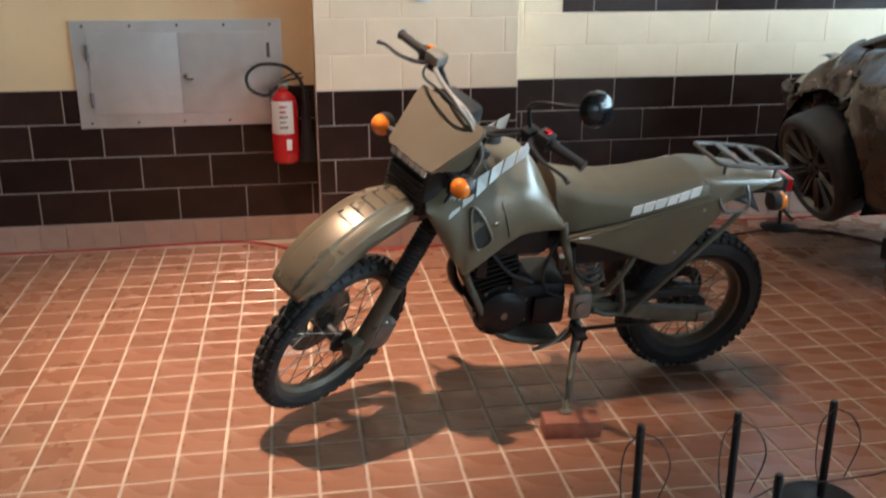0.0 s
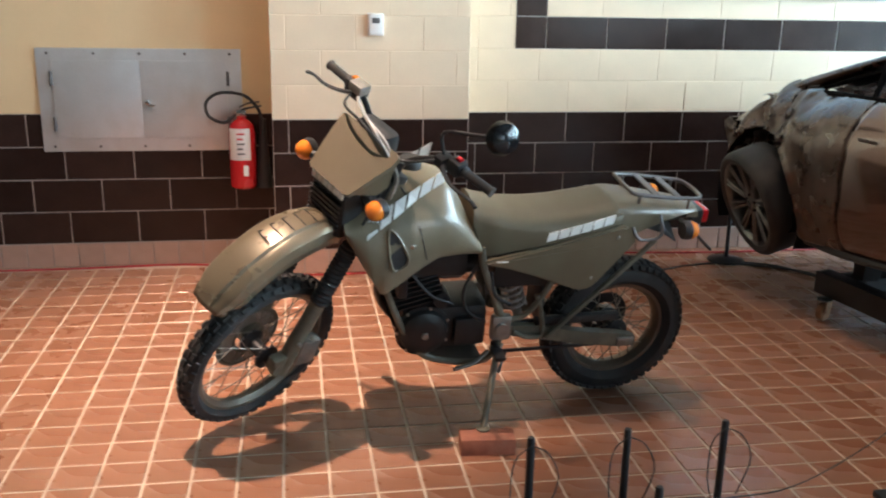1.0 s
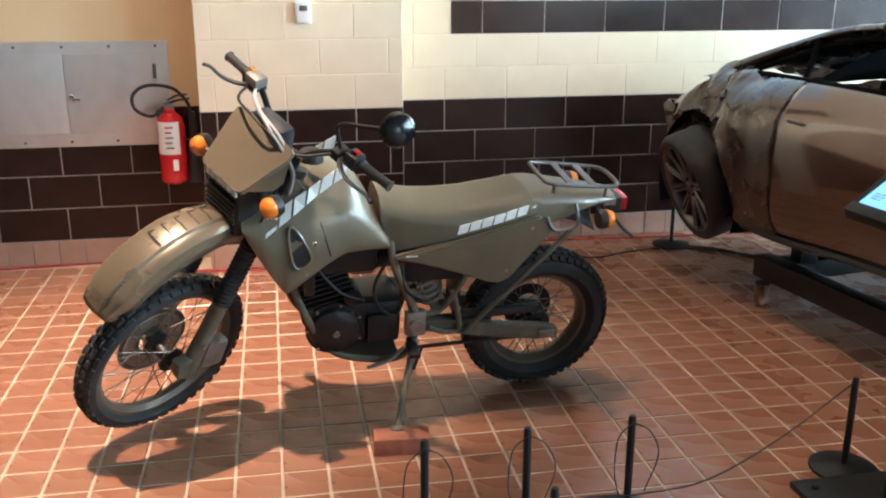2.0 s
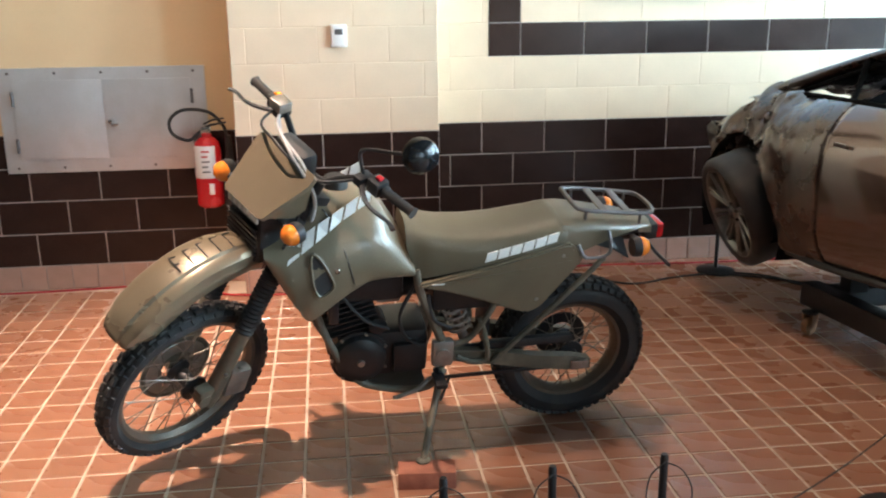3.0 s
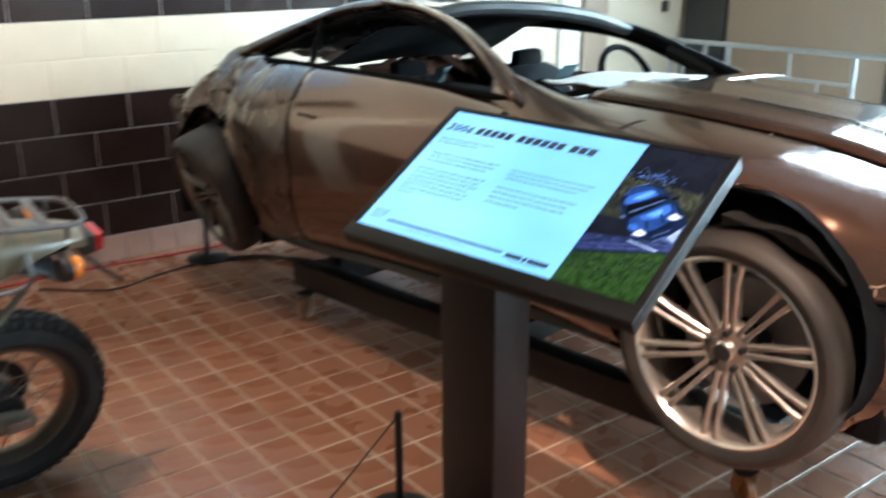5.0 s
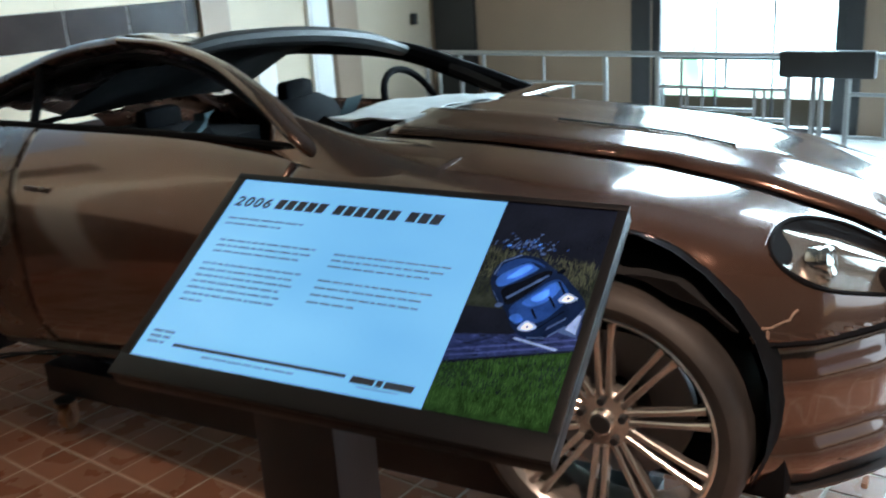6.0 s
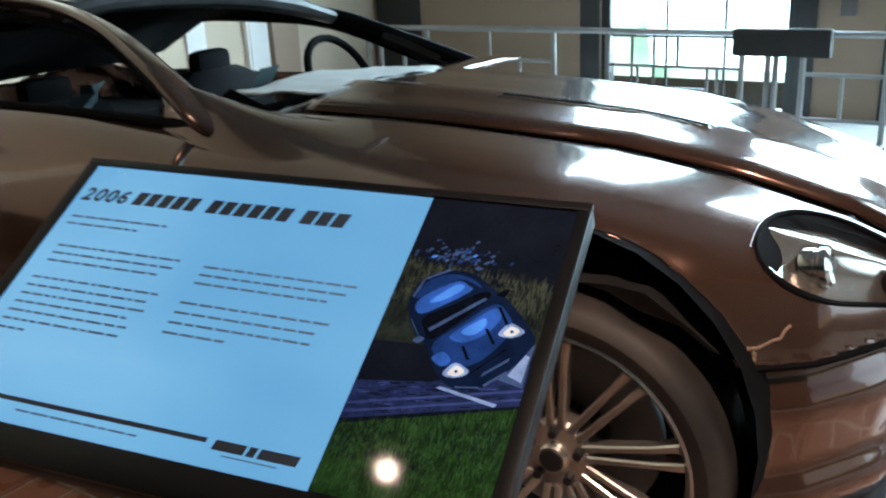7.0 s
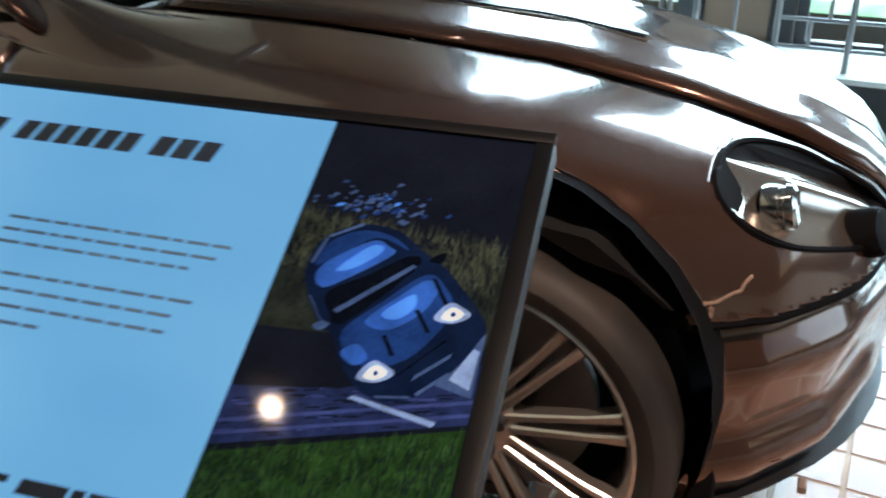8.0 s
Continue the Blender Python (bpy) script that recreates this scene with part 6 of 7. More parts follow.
part("steering_wheel", lathe([(0.165 + 0.014 * math.cos(q), 0.014 * math.sin(q)) for q in [k * 0.7854 for k in range(8)]], 28, closed=True, m=Matrix.Translation((-0.36, 1.34, 1.13)) @ Matrix.Rotation(radians(62), 4, "X")), M_DARKIN, car)


def seat_mesh(s, a):
    st = part("seat", loft([[(s + w * x, a + da + 0.03 * abs(x), z) for x in (-1, -0.6, 0, 0.6, 1)] + [(s + w * x, a + da + 0.12, z - 0.01) for x in (1, 0.6, 0, -0.6, -1)] for w, da, z in ((0.25, 0.0, 0.66), (0.25, 0.05, 0.85), (0.24, 0.10, 1.02), (0.20, 0.14, 1.12), (0.12, 0.16, 1.16))]), M_DARKIN, car, "black bucket seat")
    part("cushion", box(s - 0.24, a - 0.45, 0.58, s + 0.24, a + 0.06, 0.72, 0.05), M_DARKIN, st)
    part("headrest", box(s - 0.09, a + 0.18, 1.14, s + 0.09, a + 0.25, 1.23, 0.03), M_DARKIN, st)


seat_mesh(0.36, 1.78)
seat_mesh(-0.36, 1.74)
part("collapsed_lining", loft([[(s, a + 0.05 * math.sin(s * 9), z + 0.05 * noise.noise(Vector((s * 4, a * 3, 0)))) for s in [-0.6 + 1.16 * k / 10 for k in range(11)]] for a, z in ((1.75, 1.40), (1.95, 1.38), (2.15, 1.31), (2.4, 1.19), (2.75, 1.14))], closed=False, cap=False), M_DARKIN, car, "black collapsed roof lining")
part("cloth", loft([[(0.42 + 0.03 * k + 0.02 * math.sin(i * 2 + k), 1.62 + 0.03 * i + 0.02 * math.cos(k * 2), 1.24 - 0.03 * i) for k in range(4)] for i in range(5)], closed=False, cap=False), M_TEAL, car, "hanging teal cloth")
part("cloth", loft([[(0.15 + 0.03 * k, 1.20 + 0.02 * i, 1.26 - 0.03 * i) for k in range(4)] for i in range(4)], closed=False, cap=False), M_TEAL, car, "hanging teal cloth")

# greenhouse: rails, pillars, crushed roof
NEAR = [(0.755, 0.93, 1.215), (0.70, 1.12, 1.315), (0.625, 1.36, 1.408), (0.585, 1.60, 1.462), (0.575, 1.85, 1.482), (0.575, 2.15, 1.445), (0.60, 2.50, 1.345), (0.64, 2.78, 1.245), (0.66, 2.95, 1.18)]
FARR = [(-0.74, 1.0, 1.12), (-0.70, 1.25, 1.21), (-0.64, 1.56, 1.315), (-0.62, 1.9, 1.34), (-0.62, 2.3, 1.33), (-0.66, 2.8, 1.20)]
rings = []
for i in range(25):
    a = 0.50 + 0.57 * i / 24
    k = min(1.0, max(0.0, (a - 0.55) / 0.55))
    swell = 0.004 + 0.105 * k * k * (1.6 - 0.6 * k)
    e = section(SEC, a)
    u0, u1 = 0.64 + 0.20 * k * k, 0.985 - 0.01 * k
    ring = []
    for j in range(17):
        p = at_u(e, u0 + (u1 - u0) * j / 16)
        ring.append((p.x, a, p.y - 0.003 + swell * math.sin(math.pi * j / 16) ** 1.3))
    rings.append(ring)
panel("pillar_base", loft(rings, closed=False, cap=False), M_PAINT, "bronze wing swelling into the windscreen pillar", angle=60)
part("a_pillar", tube([(0.735, 0.86, 1.165)] + NEAR[:5], [0.03, 0.062, 0.056, 0.046, 0.042, 0.040], 18, smooth=5, flat=0.42), M_PAINT, car, "bronze windscreen pillar")
part("roof_rail", tube(NEAR[4:], [0.034, 0.036, 0.042, 0.055, 0.06], 12, smooth=5, flat=0.7), M_SCUFF, car, "bent bronze roof rail")
part("window_seal", tube([(x + 0.012, a - 0.02, z - 0.045) for x, a, z in NEAR], 0.013, 8, smooth=5), M_DARKIN, car)
part("belt_seal", tube([(0.775, 0.96, 1.212), (0.765, 1.5, 1.226), (0.765, 2.1, 1.226), (0.735, 2.5, 1.218), (0.69, 2.75, 1.20)], 0.013, 8, smooth=4), M_DARKIN, car)
part("quarter_light", slab([(0.955, 1.215), (1.20, 1.222), (1.13, 1.275)], 0.008, m=frame_m((0.752, 0, 0), (0, 1, 0), (-0.25, 0, 1))), M_DARKIN, car)
part("b_pillar", tube([(0.62, 2.27, 1.395), (0.70, 2.20, 1.30), (0.765, 2.16, 1.21)], 0.016, 8, smooth=4), M_DARKIN, car)
part("far_rail", tube(FARR, [0.045, 0.045, 0.04, 0.036, 0.036, 0.05], 10, smooth=5), M_DARKIN, car)
part("windscreen_header", tube([(0.56, 1.62, 1.445), (0.35, 1.60, 1.462), (0.0, 1.57, 1.445), (-0.35, 1.56, 1.395), (-0.64, 1.555, 1.318)], [0.035, 0.045, 0.05, 0.05, 0.035], 10, smooth=6, flat=0.7), M_BLACKPL, car, "dark windscreen header bar")
part("far_pillar", tube([(-0.64, 1.555, 1.318), (-0.68, 1.3, 1.23), (-0.72, 1.06, 1.13)], 0.036, 10, smooth=4), M_BLACKPL, car)
rings = []
for i in range(31):
    a = 1.60 + 1.25 * i / 30
    zn = interp([(y, z) for x, y, z in NEAR], a)
    zf_ = interp([(y, z) for x, y, z in FARR], a)
    ring = []
    for j in range(27):
        t = j / 26
        x = 0.565 - 1.185 * t
        z = zn + (zf_ - zn) * t + 0.035 * math.sin(math.pi * t) - 0.05 * math.sin(math.pi * t) ** 2 * (a - 1.6)
        nn = noise.noise(Vector((x * 3.5, a * 3.5, 7.7)))
        z += 0.035 * nn * (0.3 + t) + 0.022 * abs(noise.noise(Vector((x * 8, a * 8, 2.2)))) + 0.016 * max(0, 1 - t * 5)
        ring.append((x, a + 0.02 * nn, z))
    rings.append(ring)
panel("roof", loft(rings, closed=False, cap=False), M_SCUFF, "crushed crumpled bronze roof skin", angle=25)
rings = []
for i in range(17):
    a = 2.85 + 0.62 * i / 16
    e = section(SIDEV, a)[7]
    ring = []
    for j in range(21):
        s = 1 - 2 * j / 20
        x = s * e.x
        z = e.y + 0.03 * (1 - s * s)
        v = Vector((x, a, z)) + Vector((0, 0, 0.07 * noise.noise(Vector((x * 3, a * 4, 0.5))) + 0.03 * noise.noise(Vector((x * 8, a * 8, 0.5)))))
        ring.append(v)
    rings.append(ring)
panel("boot_lid", loft(rings, closed=False, cap=False), M_SCUFF, "buckled boot lid", angle=25)
rt2 = random.Random(4)
for k in range(10):
    a, z = 3.0 + rt2.uniform(-0.3, 0.35), rt2.uniform(0.55, 0.86)
    bm = bmesh.new()
    pts = [Vector((0.70 + rt2.uniform(-0.18, 0.12), a + rt2.uniform(-0.10, 0.10), z + rt2.uniform(-0.10, 0.10))) for _ in range(4)]
    tube(pts, [0.03, 0.045, 0.03, 0.012], 6, bm=bm, flat=0.3)
    part("torn_bracket", bm, M_SCUFF if k % 3 == 0 else M_DARKIN, car)
for a, z, w, h, turn, seed in ((2.72, 1.00, 0.30, 0.22, 10, 3), (3.10, 0.87, 0.36, 0.28, -14, 8), (3.32, 0.74, 0.24, 0.36, 30, 12), (2.52, 0.62, 0.16, 0.34, 6, 20)):
    rings = []
    for i in range(13):
        ring = []
        for j in range(13):
            u, t = i / 12 - 0.5, j / 12 - 0.5
            ragged = 1 + 0.45 * noise.noise(Vector((u * 5, t * 5, seed)))
            fold = 0.10 * abs(noise.noise(Vector((u * 3, t * 3, seed + 0.5)))) + 0.05 * noise.noise(Vector((u * 8, t * 8, seed)))
            ring.append(Matrix.Rotation(radians(turn), 4, "Z") @ Vector((fold, u * w * ragged, t * h * ragged)) + Vector((0.80 - 0.20 * max(0, a - 3.0), a, z)))
        rings.append(ring)
    panel("torn_sheet", loft(rings, closed=False, cap=False), M_SCUFF if seed < 15 else M_DARKIN, "torn folded sheet of bodywork", thick=0.003, angle=25)
bm = loft([[(0.86 + 0.03 * math.sin(k * 2.2), 2.47 + 0.035 * k + 0.015 * math.sin(j), 0.50 + 0.09 * j - 0.02 * k) for k in range(4)] for j in range(6)], closed=False, cap=False)
part("torn_liner_flap", bm, M_DARKIN, car)

panel("scuttle", loft([[(x, a, z + 0.02 * (1 - (x / 0.78) ** 2)) for x in [-0.78 + 1.56 * k / 16 for k in range(17)]] for a, z in ((0.83, 1.165), (0.90, 1.170), (0.98, 1.168), (1.04, 1.155))], closed=False, cap=False), M_PAINT, "bronze scuttle below the missing windscreen")
for m_ in (None, FLIP):
    rings = []
    for k in range(13):
        a = 2.52 + 0.45 * k / 12
        e = section(SIDEV, a)[7]
        zt = max(e.y + 0.004, interp([(y, z) for x, y, z in NEAR], a)) if m_ is None else max(e.y + 0.004, interp([(y, z) for x, y, z in FARR], a))
        xt = interp([(y, x) for x, y, z in NEAR], a)
        rings.append([Vector((e.x + (xt - e.x) * t, a, e.y + (zt - e.y) * t)) + crush(Vector((e.x, a, e.y + t))) * 0.35 for t in (0, 0.33, 0.66, 1)])
    panel("sail_panel", loft(rings[5:], closed=False, cap=False, m=m_), M_SCUFF, "bent bronze rear pillar", angle=25)
# crazed windscreen sheet lying on the scuttle
rings = []
for i in range(15):
    a = 0.865 + 0.30 * i / 14
    ring = []
    for j in range(25):
        t = j / 24
        x = 0.42 - 0.82 * t
        z = 1.222 - 0.05 * (0.42 - x) + 0.010 * noise.noise(Vector((x * 9, a * 9, 0))) + 0.018 * math.sin(math.pi * t) + 0.022 * max(0, noise.noise(Vector((x * 3, a * 3, 3)))) - 0.02 * max(0, 0.80 - a) * 5
        ring.append((x, a + 0.04 * noise.noise(Vector((x * 5, i * 0.1, 0))), z))
    rings.append(ring)
sh = tagged(finish(loft(rings, closed=False, cap=False), "windscreen_sheet", M_SHEET), "crazed white windscreen sheet slumped over the car's scuttle", "broken glass")
sh.matrix_world = CM
sh.modifiers.new("thickness", "SOLIDIFY").thickness = 0.004


# ---- road wheels with ten twin spokes
def road_wheel(m, name_label, M_ALLOY=M_ALLOY):
    W = m @ Matrix.Rotation(radians(90), 4, "Y")
    bm = lathe([(0.268, -0.20), (0.272, -0.012), (0.283, -0.004), (0.300, 0.0), (0.318, -0.008), (0.331, -0.028), (0.333, -0.05), (0.333, -0.19), (0.326, -0.215), (0.29, -0.225)], 64, m=W)
    w = part("road_wheel", lathe([(0.262, -0.20), (0.250, -0.16), (0.248, -0.05), (0.256, -0.022), (0.266, -0.010), (0.272, -0.012), (0.274, -0.022), (0.268, -0.04), (0.262, -0.19)], 64, m=W, closed=True), M_ALLOY, car, name_label)
    part("tyre", bm, M_TYRE, w, "low-profile black tyre")
    part("hub", lathe([(0, -0.030), (0.026, -0.030), (0.030, -0.034), (0.032, -0.046), (0.070, -0.048), (0.078, -0.056), (0.080, -0.10), (0, -0.10)], 30, m=W), M_ALLOY, w)
    part("hub_cap", lathe([(0, -0.026), (0.022, -0.027), (0.026, -0.031)], 20, m=W), M_BLACKPL, w)
    for k in range(5):
        an = radians(36 + 72 * k)
        part("wheel_nut", lathe([(0, -0.034), (0.009, -0.034), (0.011, -0.050), (0.016, -0.052)], 8, m=W @ Matrix.Translation((0.052 * math.cos(an), 0.052 * math.sin(an), 0))), M_BLACKMET, w)
    part("brake_disc", lathe([(0.07, -0.145), (0.185, -0.145), (0.187, -0.15), (0.185, -0.17), (0.07, -0.17)], 40, m=W, closed=True), M_HINGE, w)
    for k in range(10):
        for d in (-1, 1):
            rings = []
            for r, hw, off, z0, dp in ((0.062, 0.009, 0.011, -0.045, 0.030), (0.12, 0.0075, 0.013, -0.036, 0.028), (0.20, 0.007, 0.016, -0.024, 0.026), (0.256, 0.010, 0.019, -0.018, 0.03)):
                y = d * off
                rings.append([(r, y - hw, z0 - 0.004), (r, y - hw * 0.6, z0), (r, y + hw * 0.6, z0), (r, y + hw, z0 - 0.004), (r, y + hw, z0 - dp), (r, y - hw, z0 - dp)])
            part("spoke", loft(rings, m=W @ Matrix.Rotation(radians(36 * k + 3), 4, "Z")), M_ALLOY, w, angle=30)
    return w


road_wheel(Matrix.Translation((0.935, 0.03, 0.648)) @ Matrix.Rotation(radians(-2), 4, "Z"), "bright alloy wheel with ten twin spokes")
road_wheel(Matrix.Translation((0.955, 2.87, 0.535)) @ Matrix.Rotation(radians(6), 4, "Z") @ Matrix.Rotation(radians(20), 4, "Y") @ Matrix.Diagonal((1, 0.95, 0.95, 1)), "broken alloy wheel leaning out of the torn arch", M_BENTALLOY)
for a, z in ((0.0, 0.58), (2.86, 0.52)):
    part("road_wheel", lathe([(0.0, 0.0), (0.26, 0.0), (0.28, -0.005), (0.31, 0.0), (0.333, -0.03), (0.333, -0.20), (0.0, -0.21)], 40, m=Matrix.Translation((-0.93, a, z)) @ Matrix.Rotation(radians(-90), 4, "Y")), M_TYRE, car)
part("wheel_hub_carrier", tube([(0.50, 0.0, 0.66), (0.84, 0.0, 0.66)], 0.05, 12), M_BLACKMET, car)
part("wheel_hub_carrier", tube([(0.50, 2.80, 0.60), (0.82, 2.86, 0.56)], 0.05, 12), M_BLACKMET, car)

# ---- dolly under the car
dolly = root("car_dolly", "black steel dolly on amber castors carrying the wrecked car", "dolly")
def rail_beam(name, p, q, w, h):
    p, q = Vector(p), Vector(q)
    d = q - p
    m = frame_m(p, (d.x, d.y, 0), (-d.y, d.x, 0))
    part(name, box(0, -w / 2, 0, d.length, w / 2, h, 0.006, m=m), M_BLACKMET, dolly)


rail_beam("side_beam", (3.19, 3.80, 0.125), (3.56, 1.36, 0.125), 0.10, 0.12)
rail_beam("side_beam", (4.60, 4.00, 0.125), (4.94, 1.56, 0.125), 0.10, 0.12)
for k in (0.04, 0.5, 0.95):
    p = Vector((3.19, 3.80, 0.128)).lerp(Vector((3.56, 1.36, 0.128)), k) + Vector((0.052, 0.008, 0))
    q = Vector((4.60, 4.00, 0.128)).lerp(Vector((4.94, 1.56, 0.128)), k) + Vector((-0.052, -0.008, 0))
    rail_beam("cross_beam", p, q, 0.14, 0.10)
for x, y in ((3.33, 3.62), (4.55, 3.80), (3.60, 1.75), (4.80, 1.95)):
    part("upright", box(x - 0.05, y - 0.05, 0.245, x + 0.05, y + 0.05, 0.47, 0.006), M_BLACKMET, dolly)
    part("pad", box(x - 0.09, y - 0.09, 0.4405, x + 0.09, y + 0.09, 0.458, 0.006), M_RUBBER, dolly)
for x, y, rz in ((3.13, 3.66, 25), (3.46, 1.42, 70), (4.68, 3.82, 10), (4.98, 1.60, 40)):
    m = pose(x, y, 0, 0, 0, rz)
    c = part("castor", lathe([(0, 0.118), (0.04, 0.118), (0.042, 0.126), (0, 0.126)], 16, m=m), M_BLACKMET, dolly)
    for s in (-1, 1):
        part("fork_plate", slab([(-0.028, 0.115), (0.028, 0.115), (0.014, 0.045), (-0.014, 0.045)], 0.005, m=m @ Matrix.Translation((0, s * 0.027, 0)) @ Matrix.Rotation(radians(90), 4, "X")), M_CASTER, c)
    part("castor_wheel", lathe([(0, 0.02), (0.022, 0.02), (0.026, 0.016), (0.044, 0.018), (0.050, 0.012), (0.050, -0.012), (0.044, -0.018), (0.026, -0.016), (0.022, -0.02), (0, -0.02)], 22, m=m @ Matrix.Translation((0, 0, 0.051)) @ Matrix.Rotation(radians(90), 4, "X")), M_CASTER, c)

# ---- another car on the lower floor, mostly hidden
car2 = root("parked_car", "silver-white parked car standing on the lower floor", "car", m=pose(6.95, -1.95, -0.65, 0, 0, 0))
part("body", loft([[(-0.80, y, 0.35), (-0.86, y, 0.62), (-0.74, y, h), (0.74, y, h), (0.86, y, 0.62), (0.80, y, 0.35)] for y, h in ((-2.0, 0.70), (-1.2, 0.84), (0.6, 0.88), (1.4, 0.80), (1.8, 0.62))]), M_STONE, car2, "silver-white body")
part("cabin", loft([[(-0.70, y, 0.86), (-0.55, y, h), (-0.2, y, h + 0.03), (0.2, y, h + 0.03), (0.55, y, h), (0.70, y, 0.86)] for y, h in ((-1.3, 0.9), (-0.7, 1.22), (0.2, 1.26), (0.8, 0.92))]), M_CHROME, car2, "pale glazed cabin")
for x in (-0.78, 0.78):
    for y in (-1.3, 1.15):
        part("wheel", lathe([(0, 0.09), (0.22, 0.09), (0.30, 0.08), (0.32, 0.05), (0.32, -0.05), (0.30, -0.08), (0, -0.09)], 28, m=Matrix.Translation((x, y, 0.32)) @ Matrix.Rotation(radians(90), 4, "Y")), M_TYRE, car2)

# ---------------------------------------------------------------- tiles and blocks, each a piece of its own
def piece_mesh(name, w, d, h, bev, mat):
    """A slab w by d by h, its front edges chamfered; the front faces +z."""
    bm = bmesh.new()
    lo = [bm.verts.new((x, y, -h)) for x, y in ((-w / 2, -d / 2), (w / 2, -d / 2), (w / 2, d / 2), (-w / 2, d / 2))]
    mid = [bm.verts.new((v.co.x, v.co.y, -bev)) for v in lo]
    up = [bm.verts.new((v.co.x * (1 - 2 * bev / w), v.co.y * (1 - 2 * bev / d), 0)) for v in lo]
    for a, b in ((lo, mid), (mid, up)):
        for i in range(4):
            bm.faces.new((a[i], a[(i + 1) % 4], b[(i + 1) % 4], b[i]))
    bm.faces.new(up)
    me = bpy.data.meshes.new(name)
    bm.to_mesh(me)
    bm.free()
    me.materials.append(mat)
    return me


PITCH, JOINT = 0.164, 0.011
tile_mesh = piece_mesh("tile", PITCH - JOINT, PITCH - JOINT, 0.012, 0.002, M_TILE)
rt = random.Random(11)
rest_v, rest_f = [], []
near = []
for i in range(-27, 36):
    for j in range(-26, 17):
        x, y = 0.56 + PITCH * (i + 0.5), 2.54 + PITCH * (j + 0.5)
        lim = YL if x < XA - 0.08 else YP if x < XB else YR
        if x > 6.3 or y > lim - 0.02:
            continue
        z = rt.uniform(-0.0006, 0.0004)
        if -0.75 < x < 2.75 and 1.95 < y < 4.05:
            near.append((x, y, z))
        else:
            k = len(rest_v)
            s, c = (PITCH - JOINT) / 2, (PITCH - JOINT) / 2 - 0.002
            for r_, zz in ((s, -0.012), (s, -0.002), (c, 0.0)):
                rest_v += [(x - r_, y - r_, z + zz), (x + r_, y - r_, z + zz), (x + r_, y + r_, z + zz), (x - r_, y + r_, z + zz)]
            for o in (0, 4):
                rest_f += [(k + o + q, k + o + (q + 1) % 4, k + o + 4 + (q + 1) % 4, k + o + 4 + q) for q in range(4)]
            rest_f.append((k + 8, k + 9, k + 10, k + 11))
for x, y, z in near[:300]:
    ob = new("tile", tile_mesh)
    ob.parent, ob.matrix_local = floor, pose(x, y, z, rt.uniform(-0.15, 0.15), rt.uniform(-0.15, 0.15), 0)
for x, y, z in near[300:]:
    ob = new("tile", tile_mesh)
    ob.parent, ob.matrix_local = floor, pose(x, y, z)
me = bpy.data.meshes.new("floor_tiles")
me.from_pydata(rest_v, [], rest_f)
me.materials.append(M_TILE)
ob = new("floor_tiles", me)
ob.parent = floor
ob["kind"] = "stuff"


def courses(parent, x0, x1, y, z0, n, start, mat, name, length=BLOCK, high=COURSE, joint=0.007, proud=0.006, shift=0.5):
    """Running-bond rows on a wall that faces -y; start is the place of one joint in the top row."""
    cache = {}
    for r_ in range(n):
        s = start + (length * shift if (n - 1 - r_) % 2 else 0)
        k0 = math.floor((x0 - s) / length)
        a = s + k0 * length
        while a < x1 - 0.004:
            u, v = max(a, x0), min(a + length, x1)
            a += length
            w = round(v - u - joint, 3)
            if w < 0.012:
                continue
            if w not in cache:
                cache[w] = piece_mesh(name, w, high - joint, 0.012, 0.0025, mat)
            ob = new(name, cache[w])
            ob.parent = parent
            ob.matrix_local = pose((u + v) / 2, y - proud - rt.uniform(0, 0.0008), z0 + (r_ + 0.5) * high, 90 + rt.uniform(-0.12, 0.12), 0, rt.uniform(-0.12, 0.12))


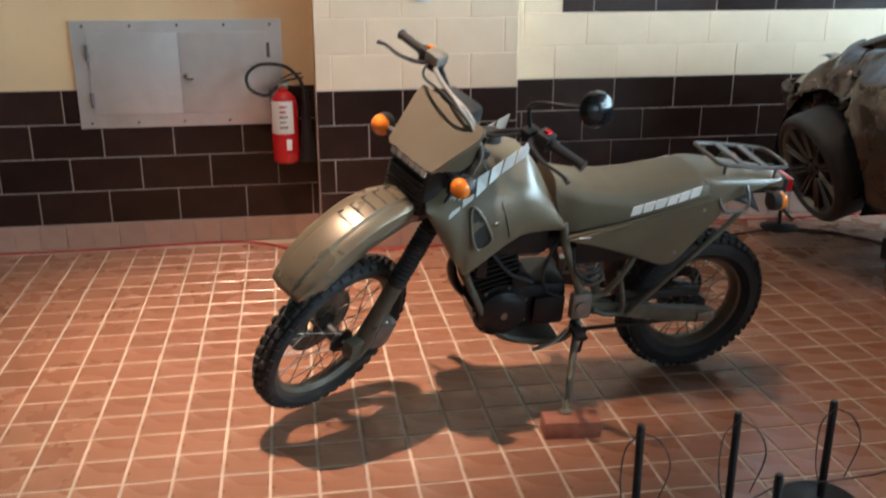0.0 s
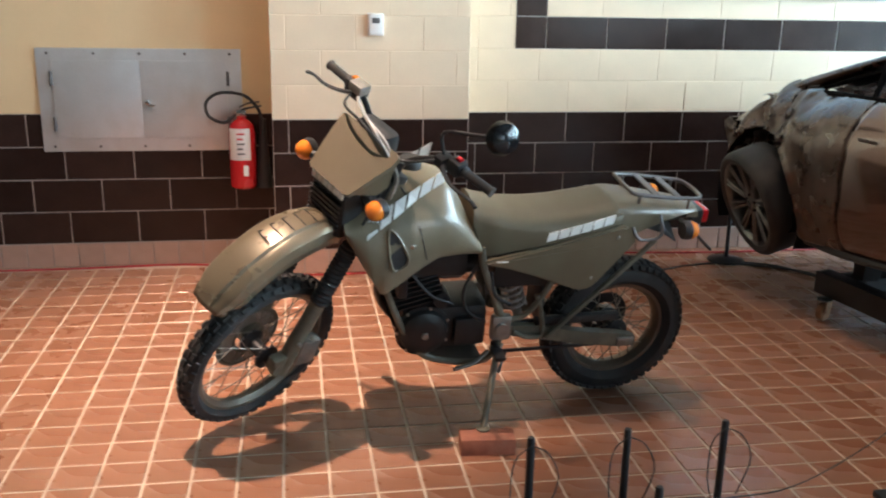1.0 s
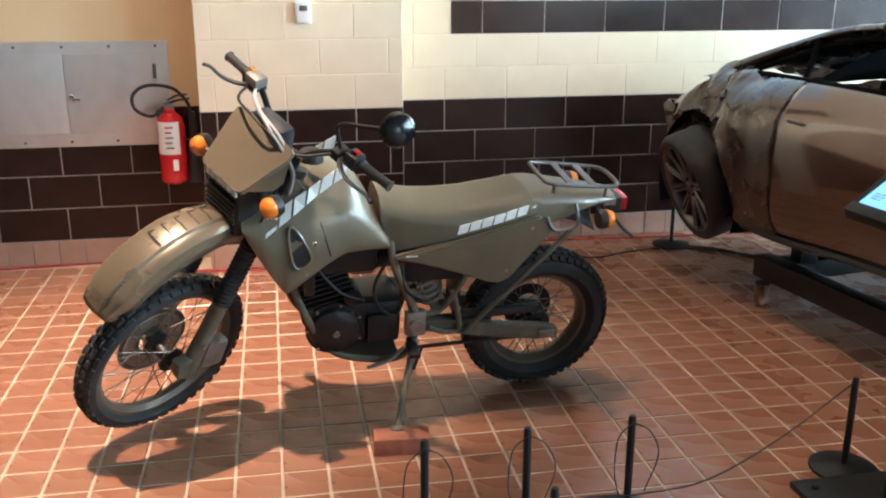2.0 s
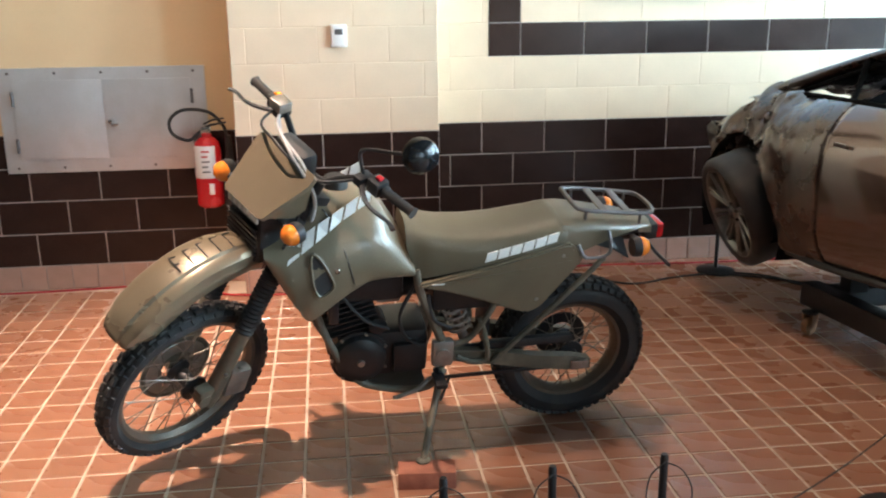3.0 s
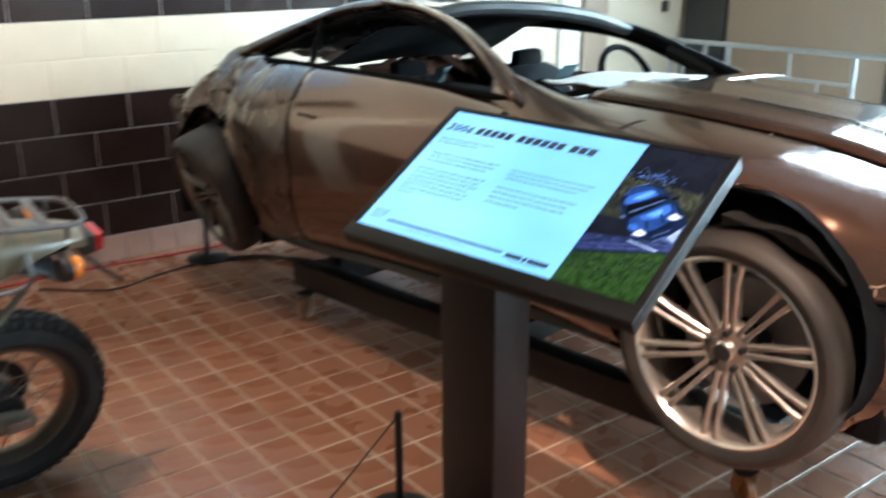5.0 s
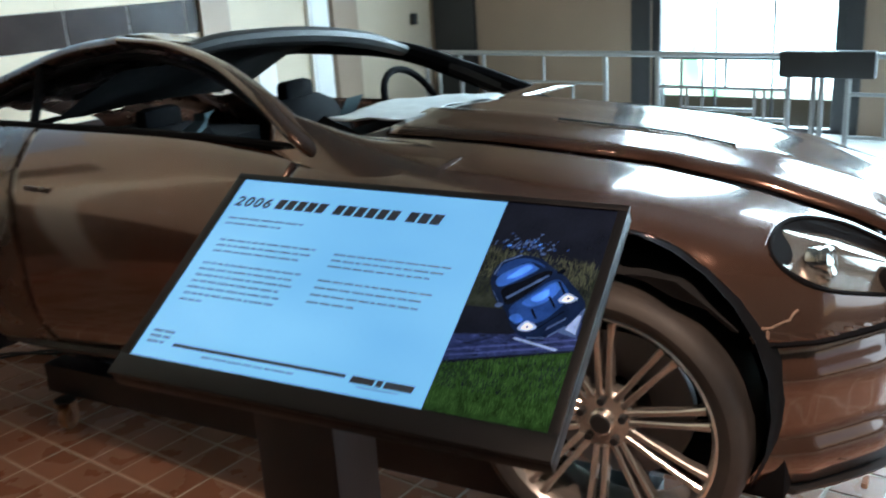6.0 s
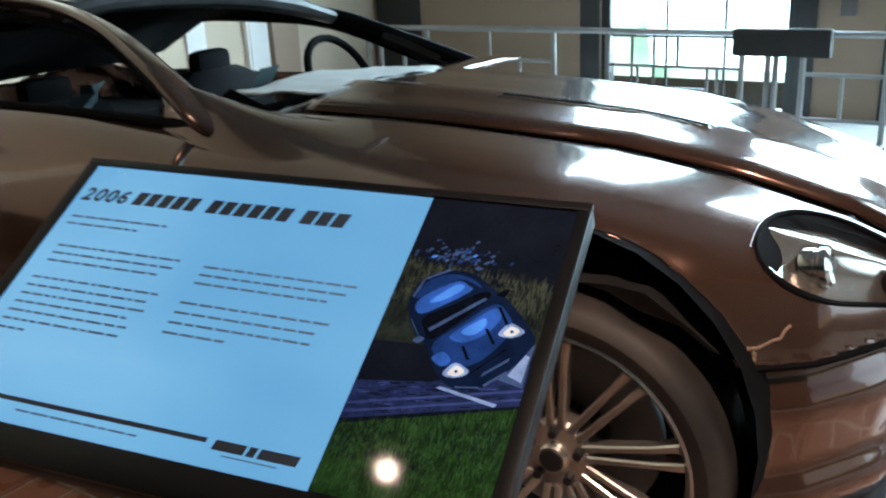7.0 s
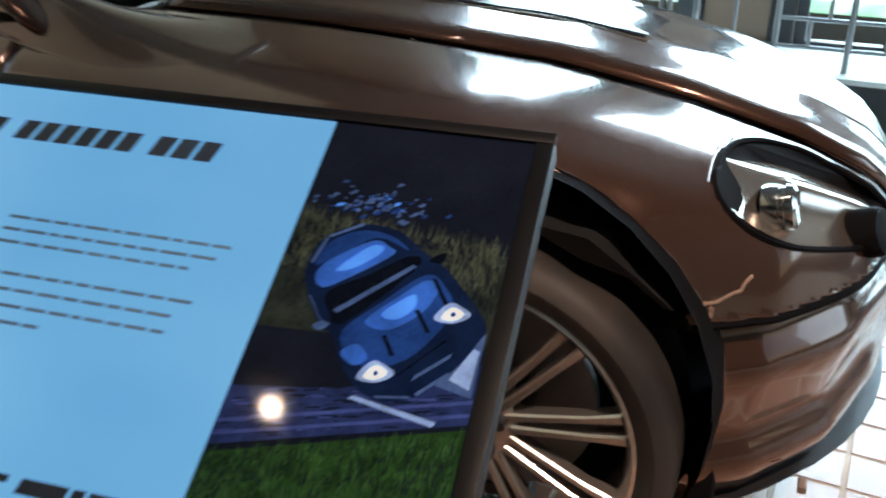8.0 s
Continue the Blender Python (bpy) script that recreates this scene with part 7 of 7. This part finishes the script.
# joint beds behind the dark tiles
for nm, x0, x1, y in (("joint_bed_left", -3.4, XA, YL), ("joint_bed_pier", XA, XB, YP), ("joint_bed_right", XB, XEND - 0.22, YR)):
    structure(nm, box(x0, y - 0.003, 0.0, x1, y + 0.01, BLACKTOP), M_JOINT, "grey mortar bed of the dark tile dado")
structure("joint_bed_band", box(1.70, YR - 0.003, BLACKTOP + 2 * COURSE, XEND - 0.22, YR + 0.01, BLACKTOP + 3 * COURSE), M_JOINT, "grey mortar bed of the dark band")
structure("joint_bed_band_upright", box(1.70, YR - 0.003, BLACKTOP + 3 * COURSE, 1.90, YR + 0.01, BLACKTOP + 8 * COURSE), M_JOINT, "grey mortar bed of the dark band")
courses(wall_left, -3.4, XA, YL, BASE, 4, -1.26, M_BLACK, "dark_tile")
courses(pier, XA, XB, YP, BASE, 4, 0.675, M_BLACK, "dark_tile")
courses(wall_right, XB, XEND - 0.22, YR, BASE, 4, 1.66, M_BLACK, "dark_tile")
courses(wall_right, 1.90, XEND - 0.22, YR, BLACKTOP + 2 * COURSE, 1, 1.90, M_BLACK, "dark_tile")
courses(wall_right, 1.70, 1.90, YR, BLACKTOP + 2 * COURSE, 6, 1.70, M_BLACK, "dark_tile", length=0.2, shift=0)
courses(wall_left, -3.4, XA, YL, 0, 1, 0.02, M_BASE, "base_tile", 0.15, BASE, 0.006, 0.012)
courses(pier, XA, XB, YP, 0, 1, 0.2, M_BASE, "base_tile", 0.15, BASE, 0.006, 0.012)
courses(wall_right, XB, XEND - 0.22, YR, 0, 1, 1.4, M_BASE, "base_tile", 0.15, BASE, 0.006, 0.012)
# cream blocks
courses(pier, XA, XB, YP, BLACKTOP, 6, 0.87, M_CREAM, "cream_block", joint=0.003, proud=0.002)
courses(wall_right, XB, XEND - 0.22, YR, BLACKTOP, 2, 1.86, M_CREAM, "cream_block", joint=0.003, proud=0.002)
courses(wall_right, XB, 1.70, YR, BLACKTOP + 2 * COURSE, 4, 1.66, M_CREAM, "cream_block", joint=0.003, proud=0.002)
courses(wall_right, 1.90, XEND - 0.22, YR, BLACKTOP + 3 * COURSE, 3, 1.86, M_CREAM, "cream_block", joint=0.003, proud=0.002)
